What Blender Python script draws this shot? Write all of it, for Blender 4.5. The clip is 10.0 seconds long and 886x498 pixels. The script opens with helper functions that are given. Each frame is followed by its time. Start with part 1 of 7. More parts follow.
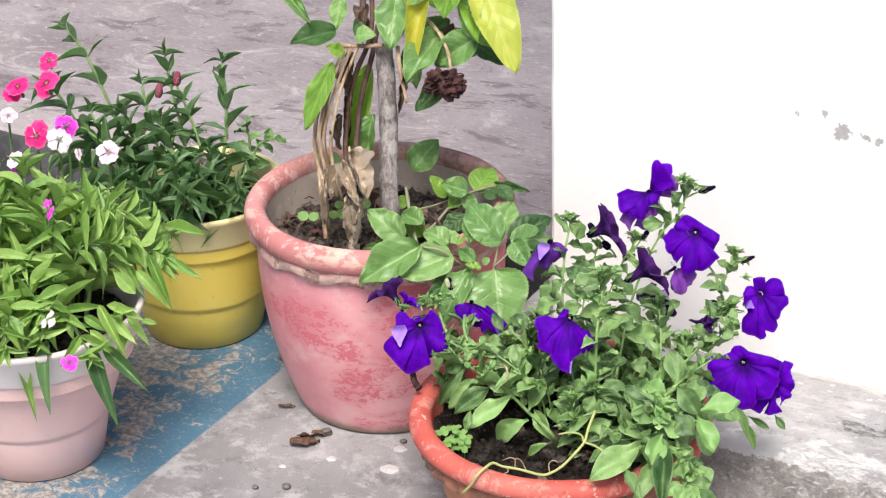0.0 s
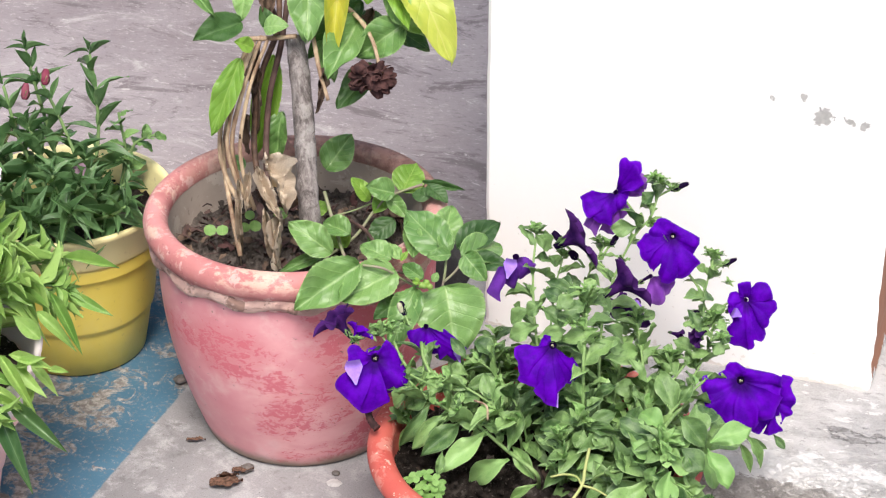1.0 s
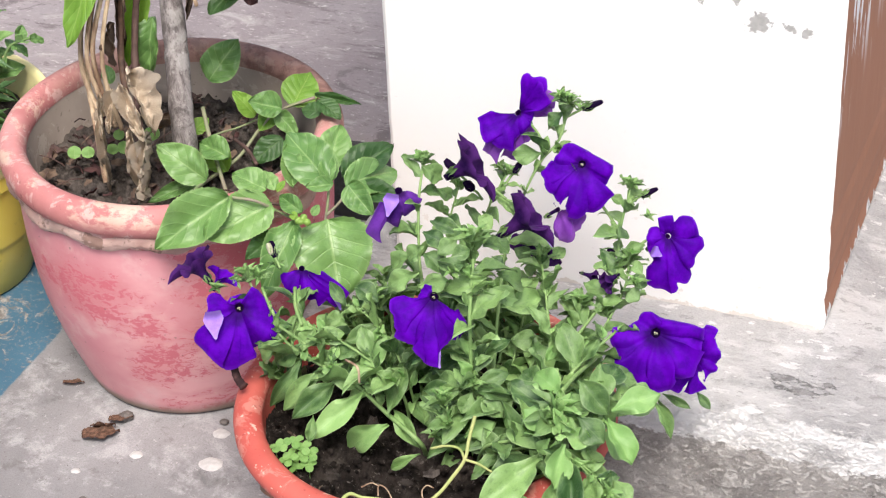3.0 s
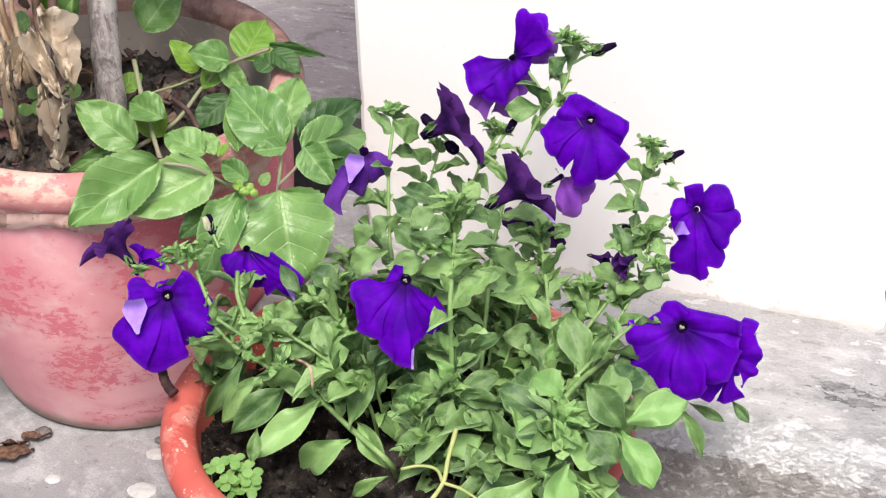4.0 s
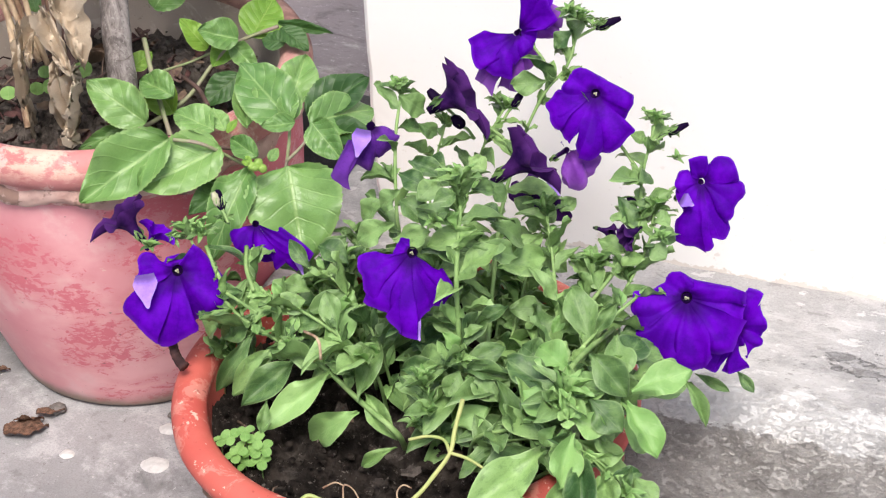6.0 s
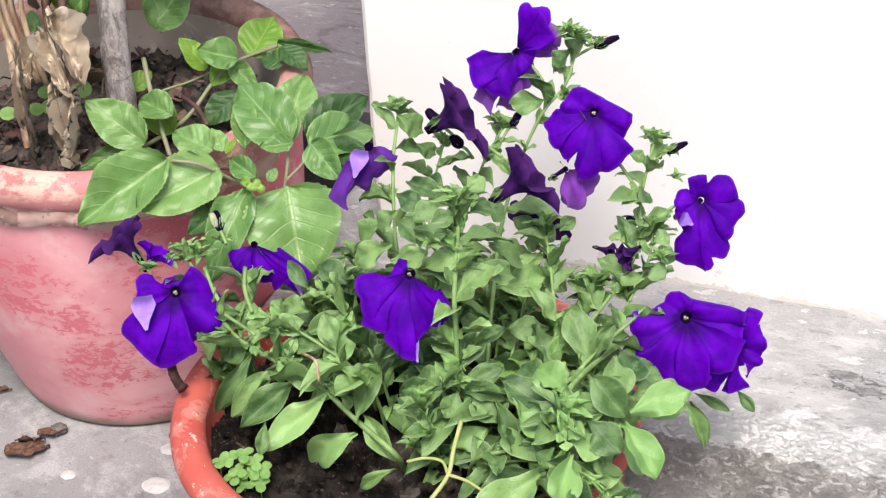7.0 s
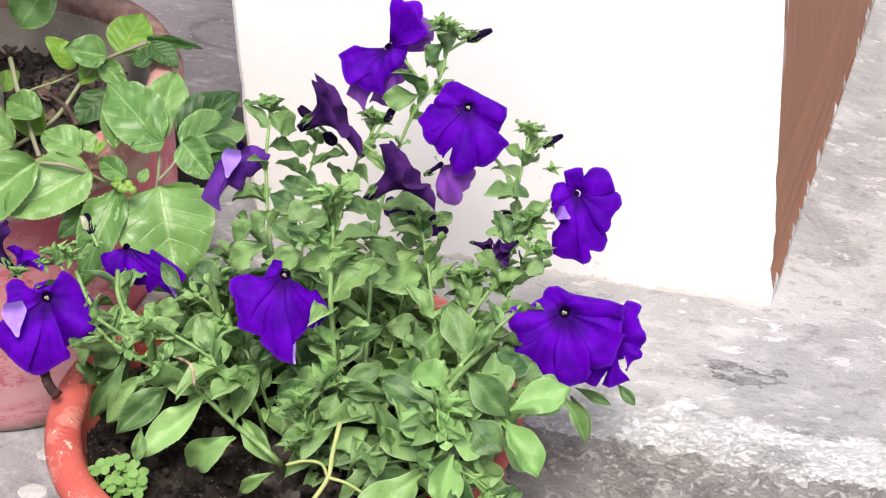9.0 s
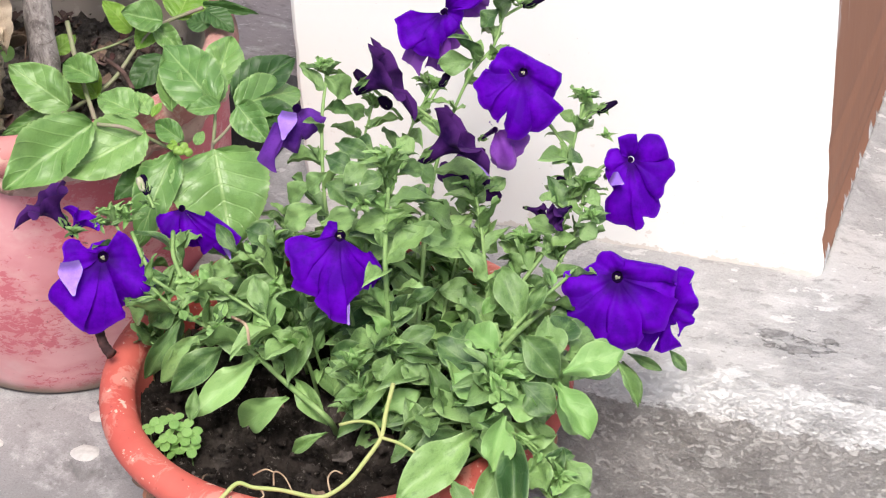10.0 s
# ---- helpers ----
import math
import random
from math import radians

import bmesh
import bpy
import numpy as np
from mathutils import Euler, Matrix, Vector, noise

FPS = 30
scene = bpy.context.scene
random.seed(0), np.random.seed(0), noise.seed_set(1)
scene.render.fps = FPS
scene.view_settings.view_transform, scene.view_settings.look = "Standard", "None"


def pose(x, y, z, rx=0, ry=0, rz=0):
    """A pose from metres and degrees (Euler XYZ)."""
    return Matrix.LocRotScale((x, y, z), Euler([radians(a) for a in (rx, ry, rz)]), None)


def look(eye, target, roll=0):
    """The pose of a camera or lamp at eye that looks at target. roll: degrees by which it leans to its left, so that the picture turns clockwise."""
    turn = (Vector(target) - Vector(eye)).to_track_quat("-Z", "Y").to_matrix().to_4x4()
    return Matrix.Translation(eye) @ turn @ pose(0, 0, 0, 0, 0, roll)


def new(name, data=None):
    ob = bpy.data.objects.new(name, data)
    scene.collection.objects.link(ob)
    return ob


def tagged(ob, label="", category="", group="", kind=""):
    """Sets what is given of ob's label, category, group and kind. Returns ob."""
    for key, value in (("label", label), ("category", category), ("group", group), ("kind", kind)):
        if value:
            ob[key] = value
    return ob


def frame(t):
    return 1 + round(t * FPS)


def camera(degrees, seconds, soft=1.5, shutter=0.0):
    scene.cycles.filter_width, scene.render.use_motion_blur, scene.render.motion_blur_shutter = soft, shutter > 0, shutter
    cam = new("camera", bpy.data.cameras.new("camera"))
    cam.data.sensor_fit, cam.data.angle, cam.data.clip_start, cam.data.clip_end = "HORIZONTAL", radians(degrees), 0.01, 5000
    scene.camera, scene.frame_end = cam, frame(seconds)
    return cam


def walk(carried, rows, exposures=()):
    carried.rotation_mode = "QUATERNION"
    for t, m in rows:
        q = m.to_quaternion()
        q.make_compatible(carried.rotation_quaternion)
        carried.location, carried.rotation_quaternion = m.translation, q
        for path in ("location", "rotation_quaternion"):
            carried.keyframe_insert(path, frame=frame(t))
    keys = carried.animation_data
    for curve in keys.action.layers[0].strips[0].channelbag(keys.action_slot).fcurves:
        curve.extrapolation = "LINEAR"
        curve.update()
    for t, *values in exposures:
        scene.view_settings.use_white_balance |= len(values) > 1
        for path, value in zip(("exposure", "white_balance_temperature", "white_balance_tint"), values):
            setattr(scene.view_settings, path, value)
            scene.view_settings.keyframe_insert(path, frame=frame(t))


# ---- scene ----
cam = camera(22.0, 10.0, 1.2)
PATH = [
    (0, (0.959, -2.061, 1.552), (0.113, -0.494, 0.641), -1.5),
    (0.3, (0.772, -1.982, 1.559), (0.047, -0.383, 0.618), -1.26),
    (0.5, (0.648, -1.93, 1.563), (0.012, -0.306, 0.584), -1.1),
    (1, (0.533, -1.879, 1.558), (-0.024, -0.247, 0.545), -0.1),
    (1.5, (0.553, -1.797, 1.563), (0.013, -0.193, 0.497), -0.3),
    (2, (0.6, -1.716, 1.569), (0.043, -0.153, 0.453), -0.8),
    (2.5, (0.642, -1.655, 1.584), (0.064, -0.123, 0.436), -1.5),
    (2.7, (0.651, -1.617, 1.573), (0.052, -0.095, 0.421), -2.0),
    (3.8, (0.536, -1.214, 1.218), (-0.098, 0.318, 0.099), -2.4),
    (4, (0.542, -1.219, 1.219), (-0.093, 0.315, 0.103), -2.4),
    (4.5, (0.555, -1.227, 1.218), (-0.087, 0.308, 0.109), -2.7),
    (5, (0.562, -1.232, 1.216), (-0.093, 0.302, 0.113), -3.0),
    (5.5, (0.558, -1.234, 1.216), (-0.093, 0.294, 0.102), -3.1),
    (6.8, (0.567, -1.222, 1.225), (-0.097, 0.29, 0.097), -3.5),
    (7, (0.569, -1.218, 1.224), (-0.097, 0.3, 0.105), -3.7),
    (7.5, (0.58, -1.199, 1.228), (-0.029, 0.337, 0.101), -3.4),
    (8, (0.581, -1.191, 1.227), (-0.001, 0.35, 0.094), -3.2),
    (8.5, (0.578, -1.19, 1.225), (-0.001, 0.349, 0.087), -3.2),
    (9, (0.567, -1.195, 1.225), (-0.001, 0.348, 0.086), -2.9),
    (9.5, (0.568, -1.197, 1.223), (0.0, 0.341, 0.078), -3.0),
    (10, (0.562, -1.214, 1.215), (-0.037, 0.312, 0.069), -3.0),
]
walk(cam, [(t, look(eye, target, roll)) for t, eye, target, roll in PATH])
scene.view_settings.exposure = 0.55

# ---- light: bright overcast sky, a broad soft sun high in the south ----
world = bpy.data.worlds.new("sky")
scene.world = world
world.use_nodes = True
wn = world.node_tree.nodes
sky = wn.new("ShaderNodeTexSky")
sky.sky_type, sky.sun_disc = "NISHITA", False
sky.sun_elevation, sky.sun_rotation = radians(60), radians(159)
sky.air_density, sky.dust_density, sky.ozone_density = 1.0, 4.0, 0.6
wn["Background"].inputs["Strength"].default_value = 0.11
world.node_tree.links.new(sky.outputs["Color"], wn["Background"].inputs["Color"])
sun = new("sun", bpy.data.lights.new("sun", "SUN"))
sun.data.energy, sun.data.angle, sun.data.color = 2.7, radians(22), (1.0, 0.935, 0.865)
sun.matrix_world = look((0.8, -2.1, 4.0), (0, 0, 0))


# ---- material helpers ----
class Mat:
    """A node material: a principled surface and short calls for the nodes that vary it."""

    def __init__(self, name, rough=0.7, spec=0.4):
        self.m = bpy.data.materials.new(name)
        self.m.use_nodes = True
        self.t = self.m.node_tree
        self.b = self.t.nodes["Principled BSDF"]
        self.b.inputs["Roughness"].default_value = rough
        self.b.inputs["Specular IOR Level"].default_value = spec
        self.tc = self.t.nodes.new("ShaderNodeTexCoord")

    def put(self, socket, v):
        if isinstance(v, bpy.types.NodeSocket):
            self.t.links.new(v, socket)
        elif isinstance(v, (tuple, list)) and len(v) == 3 and socket.type == "RGBA":
            socket.default_value = (*v, 1)
        else:
            socket.default_value = v

    def noise(self, scale, detail=5, rough=0.55, stretch=None, warp=0.0, vec=None):
        n = self.t.nodes.new("ShaderNodeTexNoise")
        n.inputs["Scale"].default_value, n.inputs["Detail"].default_value = scale, detail
        n.inputs["Roughness"].default_value, n.inputs["Distortion"].default_value = rough, warp
        vec = vec or self.tc.outputs["Object"]
        if stretch:
            mp = self.t.nodes.new("ShaderNodeMapping")
            mp.inputs["Scale"].default_value = stretch
            self.t.links.new(vec, mp.inputs["Vector"])
            vec = mp.outputs["Vector"]
        self.t.links.new(vec, n.inputs["Vector"])
        return n.outputs["Fac"]

    def axis(self, i, space="Object"):
        n = self.t.nodes.new("ShaderNodeSeparateXYZ")
        self.t.links.new(self.tc.outputs[space], n.inputs[0])
        return n.outputs[i]

    def math(self, op, a, b=0.0, c=None):
        n = self.t.nodes.new("ShaderNodeMath")
        n.operation = op
        self.put(n.inputs[0], a)
        self.put(n.inputs[1], b)
        if c is not None:
            self.put(n.inputs[2], c)
        return n.outputs[0]

    def step(self, v, lo, hi, a=0.0, b=1.0):
        n = self.t.nodes.new("ShaderNodeMapRange")
        n.interpolation_type = "SMOOTHSTEP"
        for i, x in enumerate((v, lo, hi, a, b)):
            self.put(n.inputs[i], x)
        return n.outputs[0]

    def mix(self, f, a, b, mode="MIX"):
        n = self.t.nodes.new("ShaderNodeMix")
        n.data_type, n.blend_type = "RGBA", mode
        self.put(n.inputs[0], f)
        self.put(n.inputs[6], a)
        self.put(n.inputs[7], b)
        return n.outputs[2]

    def island(self):
        n = self.t.nodes.new("ShaderNodeObjectInfo")
        return n.outputs["Random"]

    def color(self, c):
        self.put(self.b.inputs["Base Color"], c)
        self.col = c
        return self

    def rough(self, v):
        self.put(self.b.inputs["Roughness"], v)
        return self

    def bump(self, h, strength=0.4, dist=0.002):
        n = self.t.nodes.new("ShaderNodeBump")
        n.inputs["Strength"].default_value, n.inputs["Distance"].default_value = strength, dist
        self.t.links.new(h, n.inputs["Height"])
        self.t.links.new(n.outputs["Normal"], self.b.inputs["Normal"])
        self.nrm = n.outputs["Normal"]
        return self

    def thin(self, amount, tint):
        """Lets light through a leaf or a petal."""
        tr = self.t.nodes.new("ShaderNodeBsdfTranslucent")
        mx = self.t.nodes.new("ShaderNodeMixShader")
        self.put(tr.inputs["Color"], self.mix(1.0, self.col, tint, "MULTIPLY"))
        mx.inputs[0].default_value = amount
        out = self.t.nodes["Material Output"]
        self.t.links.new(self.b.outputs[0], mx.inputs[1])
        self.t.links.new(tr.outputs[0], mx.inputs[2])
        self.t.links.new(mx.outputs[0], out.inputs["Surface"])
        return self


# ---- mesh helpers ----
def mesh_of(name, bm, material, smooth=True):
    me = bpy.data.meshes.new(name)
    bmesh.ops.recalc_face_normals(bm, faces=bm.faces) if len(bm.faces) else None
    bm.to_mesh(me)
    bm.free()
    for m in material if isinstance(material, (list, tuple)) else [material]:
        me.materials.append(m.m if isinstance(m, Mat) else m)
    if smooth:
        me.shade_smooth()
    return me


def part(name, bm, material, parent=None, label="", smooth=True):
    ob = new(name, mesh_of(name, bm, material, smooth) if isinstance(bm, bmesh.types.BMesh) else bm)
    ob.parent = parent
    return tagged(ob, label)


def thing(name, place, label, category, group="", kind=""):
    ob = new(name)
    ob.location = place
    ob.empty_display_size = 0.02
    return tagged(ob, label, category, group, kind)


def grid(nu, nv, fn, close_u=False):
    """A sheet of quads: fn(u, v) for u, v in 0..1 gives a place; the UVs are u, v."""
    bm = bmesh.new()
    uv = bm.loops.layers.uv.new("UVMap")
    cols = nu if close_u else nu + 1
    vs = [[bm.verts.new(fn(i / nu, j / nv)) for j in range(nv + 1)] for i in range(cols)]
    for i in range(nu):
        for j in range(nv):
            k = (i + 1) % cols
            f = bm.faces.new((vs[i][j], vs[k][j], vs[k][j + 1], vs[i][j + 1]))
            for lp, (a, b) in zip(f.loops, ((i, j), (i + 1, j), (i + 1, j + 1), (i, j + 1))):
                lp[uv].uv = (a / nu, b / nv)
    return bm


def lathe(profile, segs=96, wob=0.0, seed=0.0, fn=None):
    """A turned form from (radius, height) pairs, slightly out of true."""
    n = len(profile) - 1

    def at(u, v):
        r, z = profile[min(n, round(v * n))]
        a = 2 * math.pi * u
        k = 1 + wob * noise.noise((3 * math.cos(a), 3 * math.sin(a), seed + 6 * z))
        if fn:
            r, z = fn(a, r, z)
        return (r * k * math.cos(a), r * k * math.sin(a), z)

    return grid(segs, n, at, True)


def smooth_line(pts, per=6):
    """Points along a smooth curve through pts."""
    p = [Vector(q) for q in pts]
    if len(p) < 3:
        return [p[0].lerp(p[-1], i / per) for i in range(per + 1)]
    p = [2 * p[0] - p[1]] + p + [2 * p[-1] - p[-2]]
    out = []
    for i in range(1, len(p) - 2):
        a, b, c, d = p[i - 1 : i + 3]
        for k in range(per):
            t = k / per
            out.append(0.5 * (2 * b + (c - a) * t + (2 * a - 5 * b + 4 * c - d) * t * t + (3 * b - a - 3 * c + d) * t**3))
    return out + [p[-2].copy()]


def tube(line, r0, r1, sides=8, knots=0.0, bm=None):
    """A tapered stem along a line, capped at both ends; knots swells it at intervals."""
    bm = bm or bmesh.new()
    rings, n = [], len(line) - 1
    side = Vector((1, 0, 0))
    for i, p in enumerate(line):
        t = (line[min(n, i + 1)] - line[max(0, i - 1)]).normalized()
        side = (side - t * side.dot(t)).normalized() if abs(side.dot(t)) < 0.98 else t.orthogonal().normalized()
        up = t.cross(side)
        f = i / n
        r = r0 + (r1 - r0) * f
        r *= 1 + knots * noise.noise((f * 23, r0 * 900, 3))
        rings.append([bm.verts.new(p + r * (math.cos(a) * side + math.sin(a) * up)) for a in (2 * math.pi * k / sides for k in range(sides))])
    for a, b in zip(rings, rings[1:]):
        for k in range(sides):
            bm.faces.new((a[k], a[(k + 1) % sides], b[(k + 1) % sides], b[k]))
    bm.faces.new(rings[0][::-1])
    bm.faces.new(rings[-1])
    return bm


def lump(r, seed, flat=0.7, rough=0.35, sub=2):
    """A rough clod or pebble."""
    bm = bmesh.new()
    bmesh.ops.create_icosphere(bm, subdivisions=sub, radius=1)
    for v in bm.verts:
        k = 1 + rough * noise.noise(v.co * 1.7 + Vector((seed, 0, 0))) + 0.4 * rough * noise.noise(v.co * 4 + Vector((0, seed, 0)))
        v.co = Vector((v.co.x * k * r, v.co.y * k * r, v.co.z * k * r * flat))
    return bm


# ---- materials of the setting ----
def concrete(name, dark, light, stain=0.5, fine=90):
    m = Mat(name, 0.85, 0.25)
    big = m.noise(3.0, 6, 0.6)
    mid = m.noise(17, 8, 0.72, warp=0.2)
    sand = m.noise(fine * 6, 3, 0.7)
    c = m.mix(m.step(big, 0.3, 0.7), dark, light)
    c = m.mix(m.math("MULTIPLY", m.step(mid, 0.48, 0.62), stain), c, tuple(min(0.9, x * 1.35) for x in light))
    c = m.mix(m.math("MULTIPLY", m.step(m.noise(9, 8, 0.74, warp=0.4), 0.55, 0.7), stain), c, tuple(x * 0.6 for x in dark))
    c = m.mix(m.math("MULTIPLY", m.step(sand, 0.35, 0.75), 0.4), c, tuple(x * 0.72 for x in dark))
    return m, c, m.math("ADD", m.math("MULTIPLY", mid, 0.6), m.math("MULTIPLY", sand, 0.5))

# lower floor: grey cement, blue paint worn through west of a straight line
M_FLOOR, c, h = concrete("cement_floor", (0.196, 0.192, 0.200), (0.345, 0.342, 0.356), 0.8)
edge = M_FLOOR.math("SUBTRACT", M_FLOOR.axis(0), M_FLOOR.math("MULTIPLY", M_FLOOR.axis(1), 0.04))
edge = M_FLOOR.math("ADD", edge, M_FLOOR.math("MULTIPLY", M_FLOOR.noise(40, 3), 0.006))
c = M_FLOOR.mix(M_FLOOR.math("MULTIPLY", M_FLOOR.step(M_FLOOR.noise(190, 5, 0.7), 0.62, 0.68), 0.7), c, (0.10, 0.09, 0.085))
c = M_FLOOR.mix(M_FLOOR.math("MULTIPLY", M_FLOOR.step(M_FLOOR.noise(26, 7, 0.75), 0.56, 0.66), 0.45), c, (0.13, 0.12, 0.12))
c = M_FLOOR.mix(M_FLOOR.math("MULTIPLY", M_FLOOR.step(M_FLOOR.noise(110, 5, 0.7), 0.62, 0.68), 0.5), c, (0.55, 0.54, 0.545))
blue = M_FLOOR.step(edge, -0.5205, -0.517, 1, 0)
worn = M_FLOOR.math("ADD", M_FLOOR.noise(34, 9, 0.74, warp=0.8), M_FLOOR.math("MINIMUM", M_FLOOR.math("SUBTRACT", -0.547, M_FLOOR.axis(0)), 0.16))
worn = M_FLOOR.math("ADD", worn, M_FLOOR.math("MULTIPLY", M_FLOOR.math("SUBTRACT", M_FLOOR.noise(6, 3), 0.5), 0.6))
keep = M_FLOOR.math("MULTIPLY", blue, M_FLOOR.step(worn, 0.55, 0.63, 1, 0))
dirt = M_FLOOR.mix(M_FLOOR.step(M_FLOOR.noise(120, 5, 0.7), 0.4, 0.62), (0.20, 0.185, 0.175), (0.42, 0.40, 0.38))
c = M_FLOOR.mix(blue, c, dirt)
rub = M_FLOOR.math("MULTIPLY", keep, M_FLOOR.step(M_FLOOR.noise(150, 5, 0.75), 0.66, 0.52, 0.45, 1.0))
c = M_FLOOR.mix(rub, c, M_FLOOR.mix(M_FLOOR.noise(12, 5), (0.040, 0.115, 0.190), (0.105, 0.220, 0.310)))
M_FLOOR.color(c).bump(h, 0.45, 0.0015)

# raised floor behind: smooth grey-mauve cement with long trowel marks
M_BACK = Mat("trowelled_cement", 0.75, 0.3)
long = M_BACK.noise(11, 9, 0.74, (0.75, 1.35, 1), 0.9)
fleck = M_BACK.noise(52, 7, 0.76, (0.7, 1.3, 1), 0.8)
c = M_BACK.mix(M_BACK.step(M_BACK.noise(2.6, 4), 0.3, 0.7), (0.215, 0.182, 0.192), (0.345, 0.31, 0.32))
c = M_BACK.mix(M_BACK.math("MULTIPLY", M_BACK.step(long, 0.54, 0.66), 0.7), c, (0.47, 0.44, 0.435))
c = M_BACK.mix(M_BACK.math("MULTIPLY", M_BACK.step(long, 0.47, 0.38), 0.75), c, (0.135, 0.112, 0.118))
c = M_BACK.mix(M_BACK.math("MULTIPLY", M_BACK.step(fleck, 0.60, 0.66), 0.7), c, (0.60, 0.57, 0.55))
c = M_BACK.mix(M_BACK.math("MULTIPLY", M_BACK.step(fleck, 0.40, 0.34), 0.5), c, (0.13, 0.11, 0.11))
c = M_BACK.mix(M_BACK.math("MULTIPLY", M_BACK.step(M_BACK.noise(420, 3, 0.7), 0.62, 0.72), 0.35), c, (0.12, 0.10, 0.10))
grit = M_BACK.noise(150, 7, 0.78, (0.6, 1.2, 1), 0.4)
c = M_BACK.mix(M_BACK.math("MULTIPLY", M_BACK.step(grit, 0.58, 0.63), 0.5), c, (0.60, 0.575, 0.56))
c = M_BACK.mix(M_BACK.math("MULTIPLY", M_BACK.step(grit, 0.43, 0.38), 0.45), c, (0.125, 0.108, 0.11))
M_BACK.color(c).bump(M_BACK.math("ADD", M_BACK.math("ADD", long, fleck), grit), 0.6, 0.002)

# plinth: rough cement with lime paint along its worn edge
M_LEDGE, c, h = concrete("plinth_cement", (0.315, 0.308, 0.310), (0.46, 0.452, 0.456), 0.45)
crumb = M_LEDGE.noise(110, 8, 0.78, (0.8, 1, 1))
pits = M_LEDGE.noise(30, 8, 0.74, (0.7, 1.1, 1))
chips = M_LEDGE.noise(62, 6, 0.66, (0.6, 1.1, 1))
c = M_LEDGE.mix(M_LEDGE.math("MULTIPLY", M_LEDGE.step(M_LEDGE.noise(7, 7, 0.7, (0.5, 1.3, 1)), 0.50, 0.58), 0.5), c, (0.64, 0.63, 0.63))
c = M_LEDGE.mix(M_LEDGE.math("MULTIPLY", M_LEDGE.step(chips, 0.60, 0.625), 0.65), c, (0.70, 0.69, 0.685))
c = M_LEDGE.mix(M_LEDGE.math("MULTIPLY", M_LEDGE.step(chips, 0.40, 0.37), 0.55), c, (0.25, 0.24, 0.235))
c = M_LEDGE.mix(M_LEDGE.math("MULTIPLY", M_LEDGE.step(crumb, 0.41, 0.36), 0.6), c, (0.19, 0.18, 0.17))
c = M_LEDGE.mix(M_LEDGE.math("MULTIPLY", M_LEDGE.step(crumb, 0.60, 0.66), 0.5), c, (0.66, 0.65, 0.645))
bx = M_LEDGE.math("MULTIPLY", M_LEDGE.math("SUBTRACT", M_LEDGE.axis(0), 0.300), 0.35)
by = M_LEDGE.math("SUBTRACT", M_LEDGE.axis(1), 0.213)
broken = M_LEDGE.math("SQRT", M_LEDGE.math("ADD", M_LEDGE.math("MULTIPLY", bx, bx), M_LEDGE.math("MULTIPLY", by, by)))
broken = M_LEDGE.step(M_LEDGE.math("ADD", broken, M_LEDGE.math("MULTIPLY", M_LEDGE.math("SUBTRACT", M_LEDGE.noise(55, 6, 0.7, (0.5, 1, 1)), 0.5), 0.12)), 0.007, 0.004)
c = M_LEDGE.mix(M_LEDGE.math("MULTIPLY", broken, M_LEDGE.step(crumb, 0.36, 0.58, 0.9, 0.4)), c, (0.13, 0.125, 0.125))
# front face: bare, rough and darker
face = M_LEDGE.step(M_LEDGE.math("ADD", M_LEDGE.axis(2), M_LEDGE.math("MULTIPLY", M_LEDGE.math("SUBTRACT", pits, 0.5), 0.03)), 0.100, 0.095)
rough = M_LEDGE.mix(M_LEDGE.step(pits, 0.38, 0.62), (0.26, 0.245, 0.235), (0.44, 0.42, 0.405))
rough = M_LEDGE.mix(M_LEDGE.math("MULTIPLY", M_LEDGE.step(crumb, 0.40, 0.34), 0.7), rough, (0.10, 0.092, 0.086))
rough = M_LEDGE.mix(M_LEDGE.math("MULTIPLY", M_LEDGE.step(chips, 0.585, 0.61), 0.6), rough, (0.54, 0.52, 0.505))
rough = M_LEDGE.mix(M_LEDGE.math("MULTIPLY", M_LEDGE.step(M_LEDGE.noise(24, 7, 0.75, (0.4, 1, 1.3)), 0.57, 0.61), 0.45), rough, (0.48, 0.46, 0.445))
c = M_LEDGE.mix(M_LEDGE.math("MULTIPLY", face, 0.9), c, rough)
flakes = M_LEDGE.noise(170, 8, 0.76, (0.75, 1, 1), 0.4)
front = M_LEDGE.step(M_LEDGE.math("ADD", M_LEDGE.axis(1), M_LEDGE.math("MULTIPLY", pits, 0.06)), 0.215, 0.165)
c = M_LEDGE.mix(M_LEDGE.math("MULTIPLY", front, M_LEDGE.step(flakes, 0.55, 0.58, 0, 0.45)), c, (0.56, 0.545, 0.535))
c = M_LEDGE.mix(M_LEDGE.math("MULTIPLY", front, M_LEDGE.step(flakes, 0.45, 0.42, 0, 0.5)), c, (0.16, 0.15, 0.145))
# lime along the edge, flaked off in places
rag = M_LEDGE.math("ADD", M_LEDGE.math("MULTIPLY", M_LEDGE.math("SUBTRACT", M_LEDGE.noise(9, 6, 0.65, (0.7, 1, 1)), 0.5), 0.10), M_LEDGE.math("MULTIPLY", M_LEDGE.math("SUBTRACT", chips, 0.5), 0.05))
yy = M_LEDGE.math("ADD", M_LEDGE.axis(1), rag)
lime = M_LEDGE.math("MULTIPLY", M_LEDGE.step(yy, 0.106, 0.110), M_LEDGE.step(yy, 0.150, 0.158, 1, 0))
lime = M_LEDGE.math("MULTIPLY", lime, M_LEDGE.step(face, 0.75, 0.35))
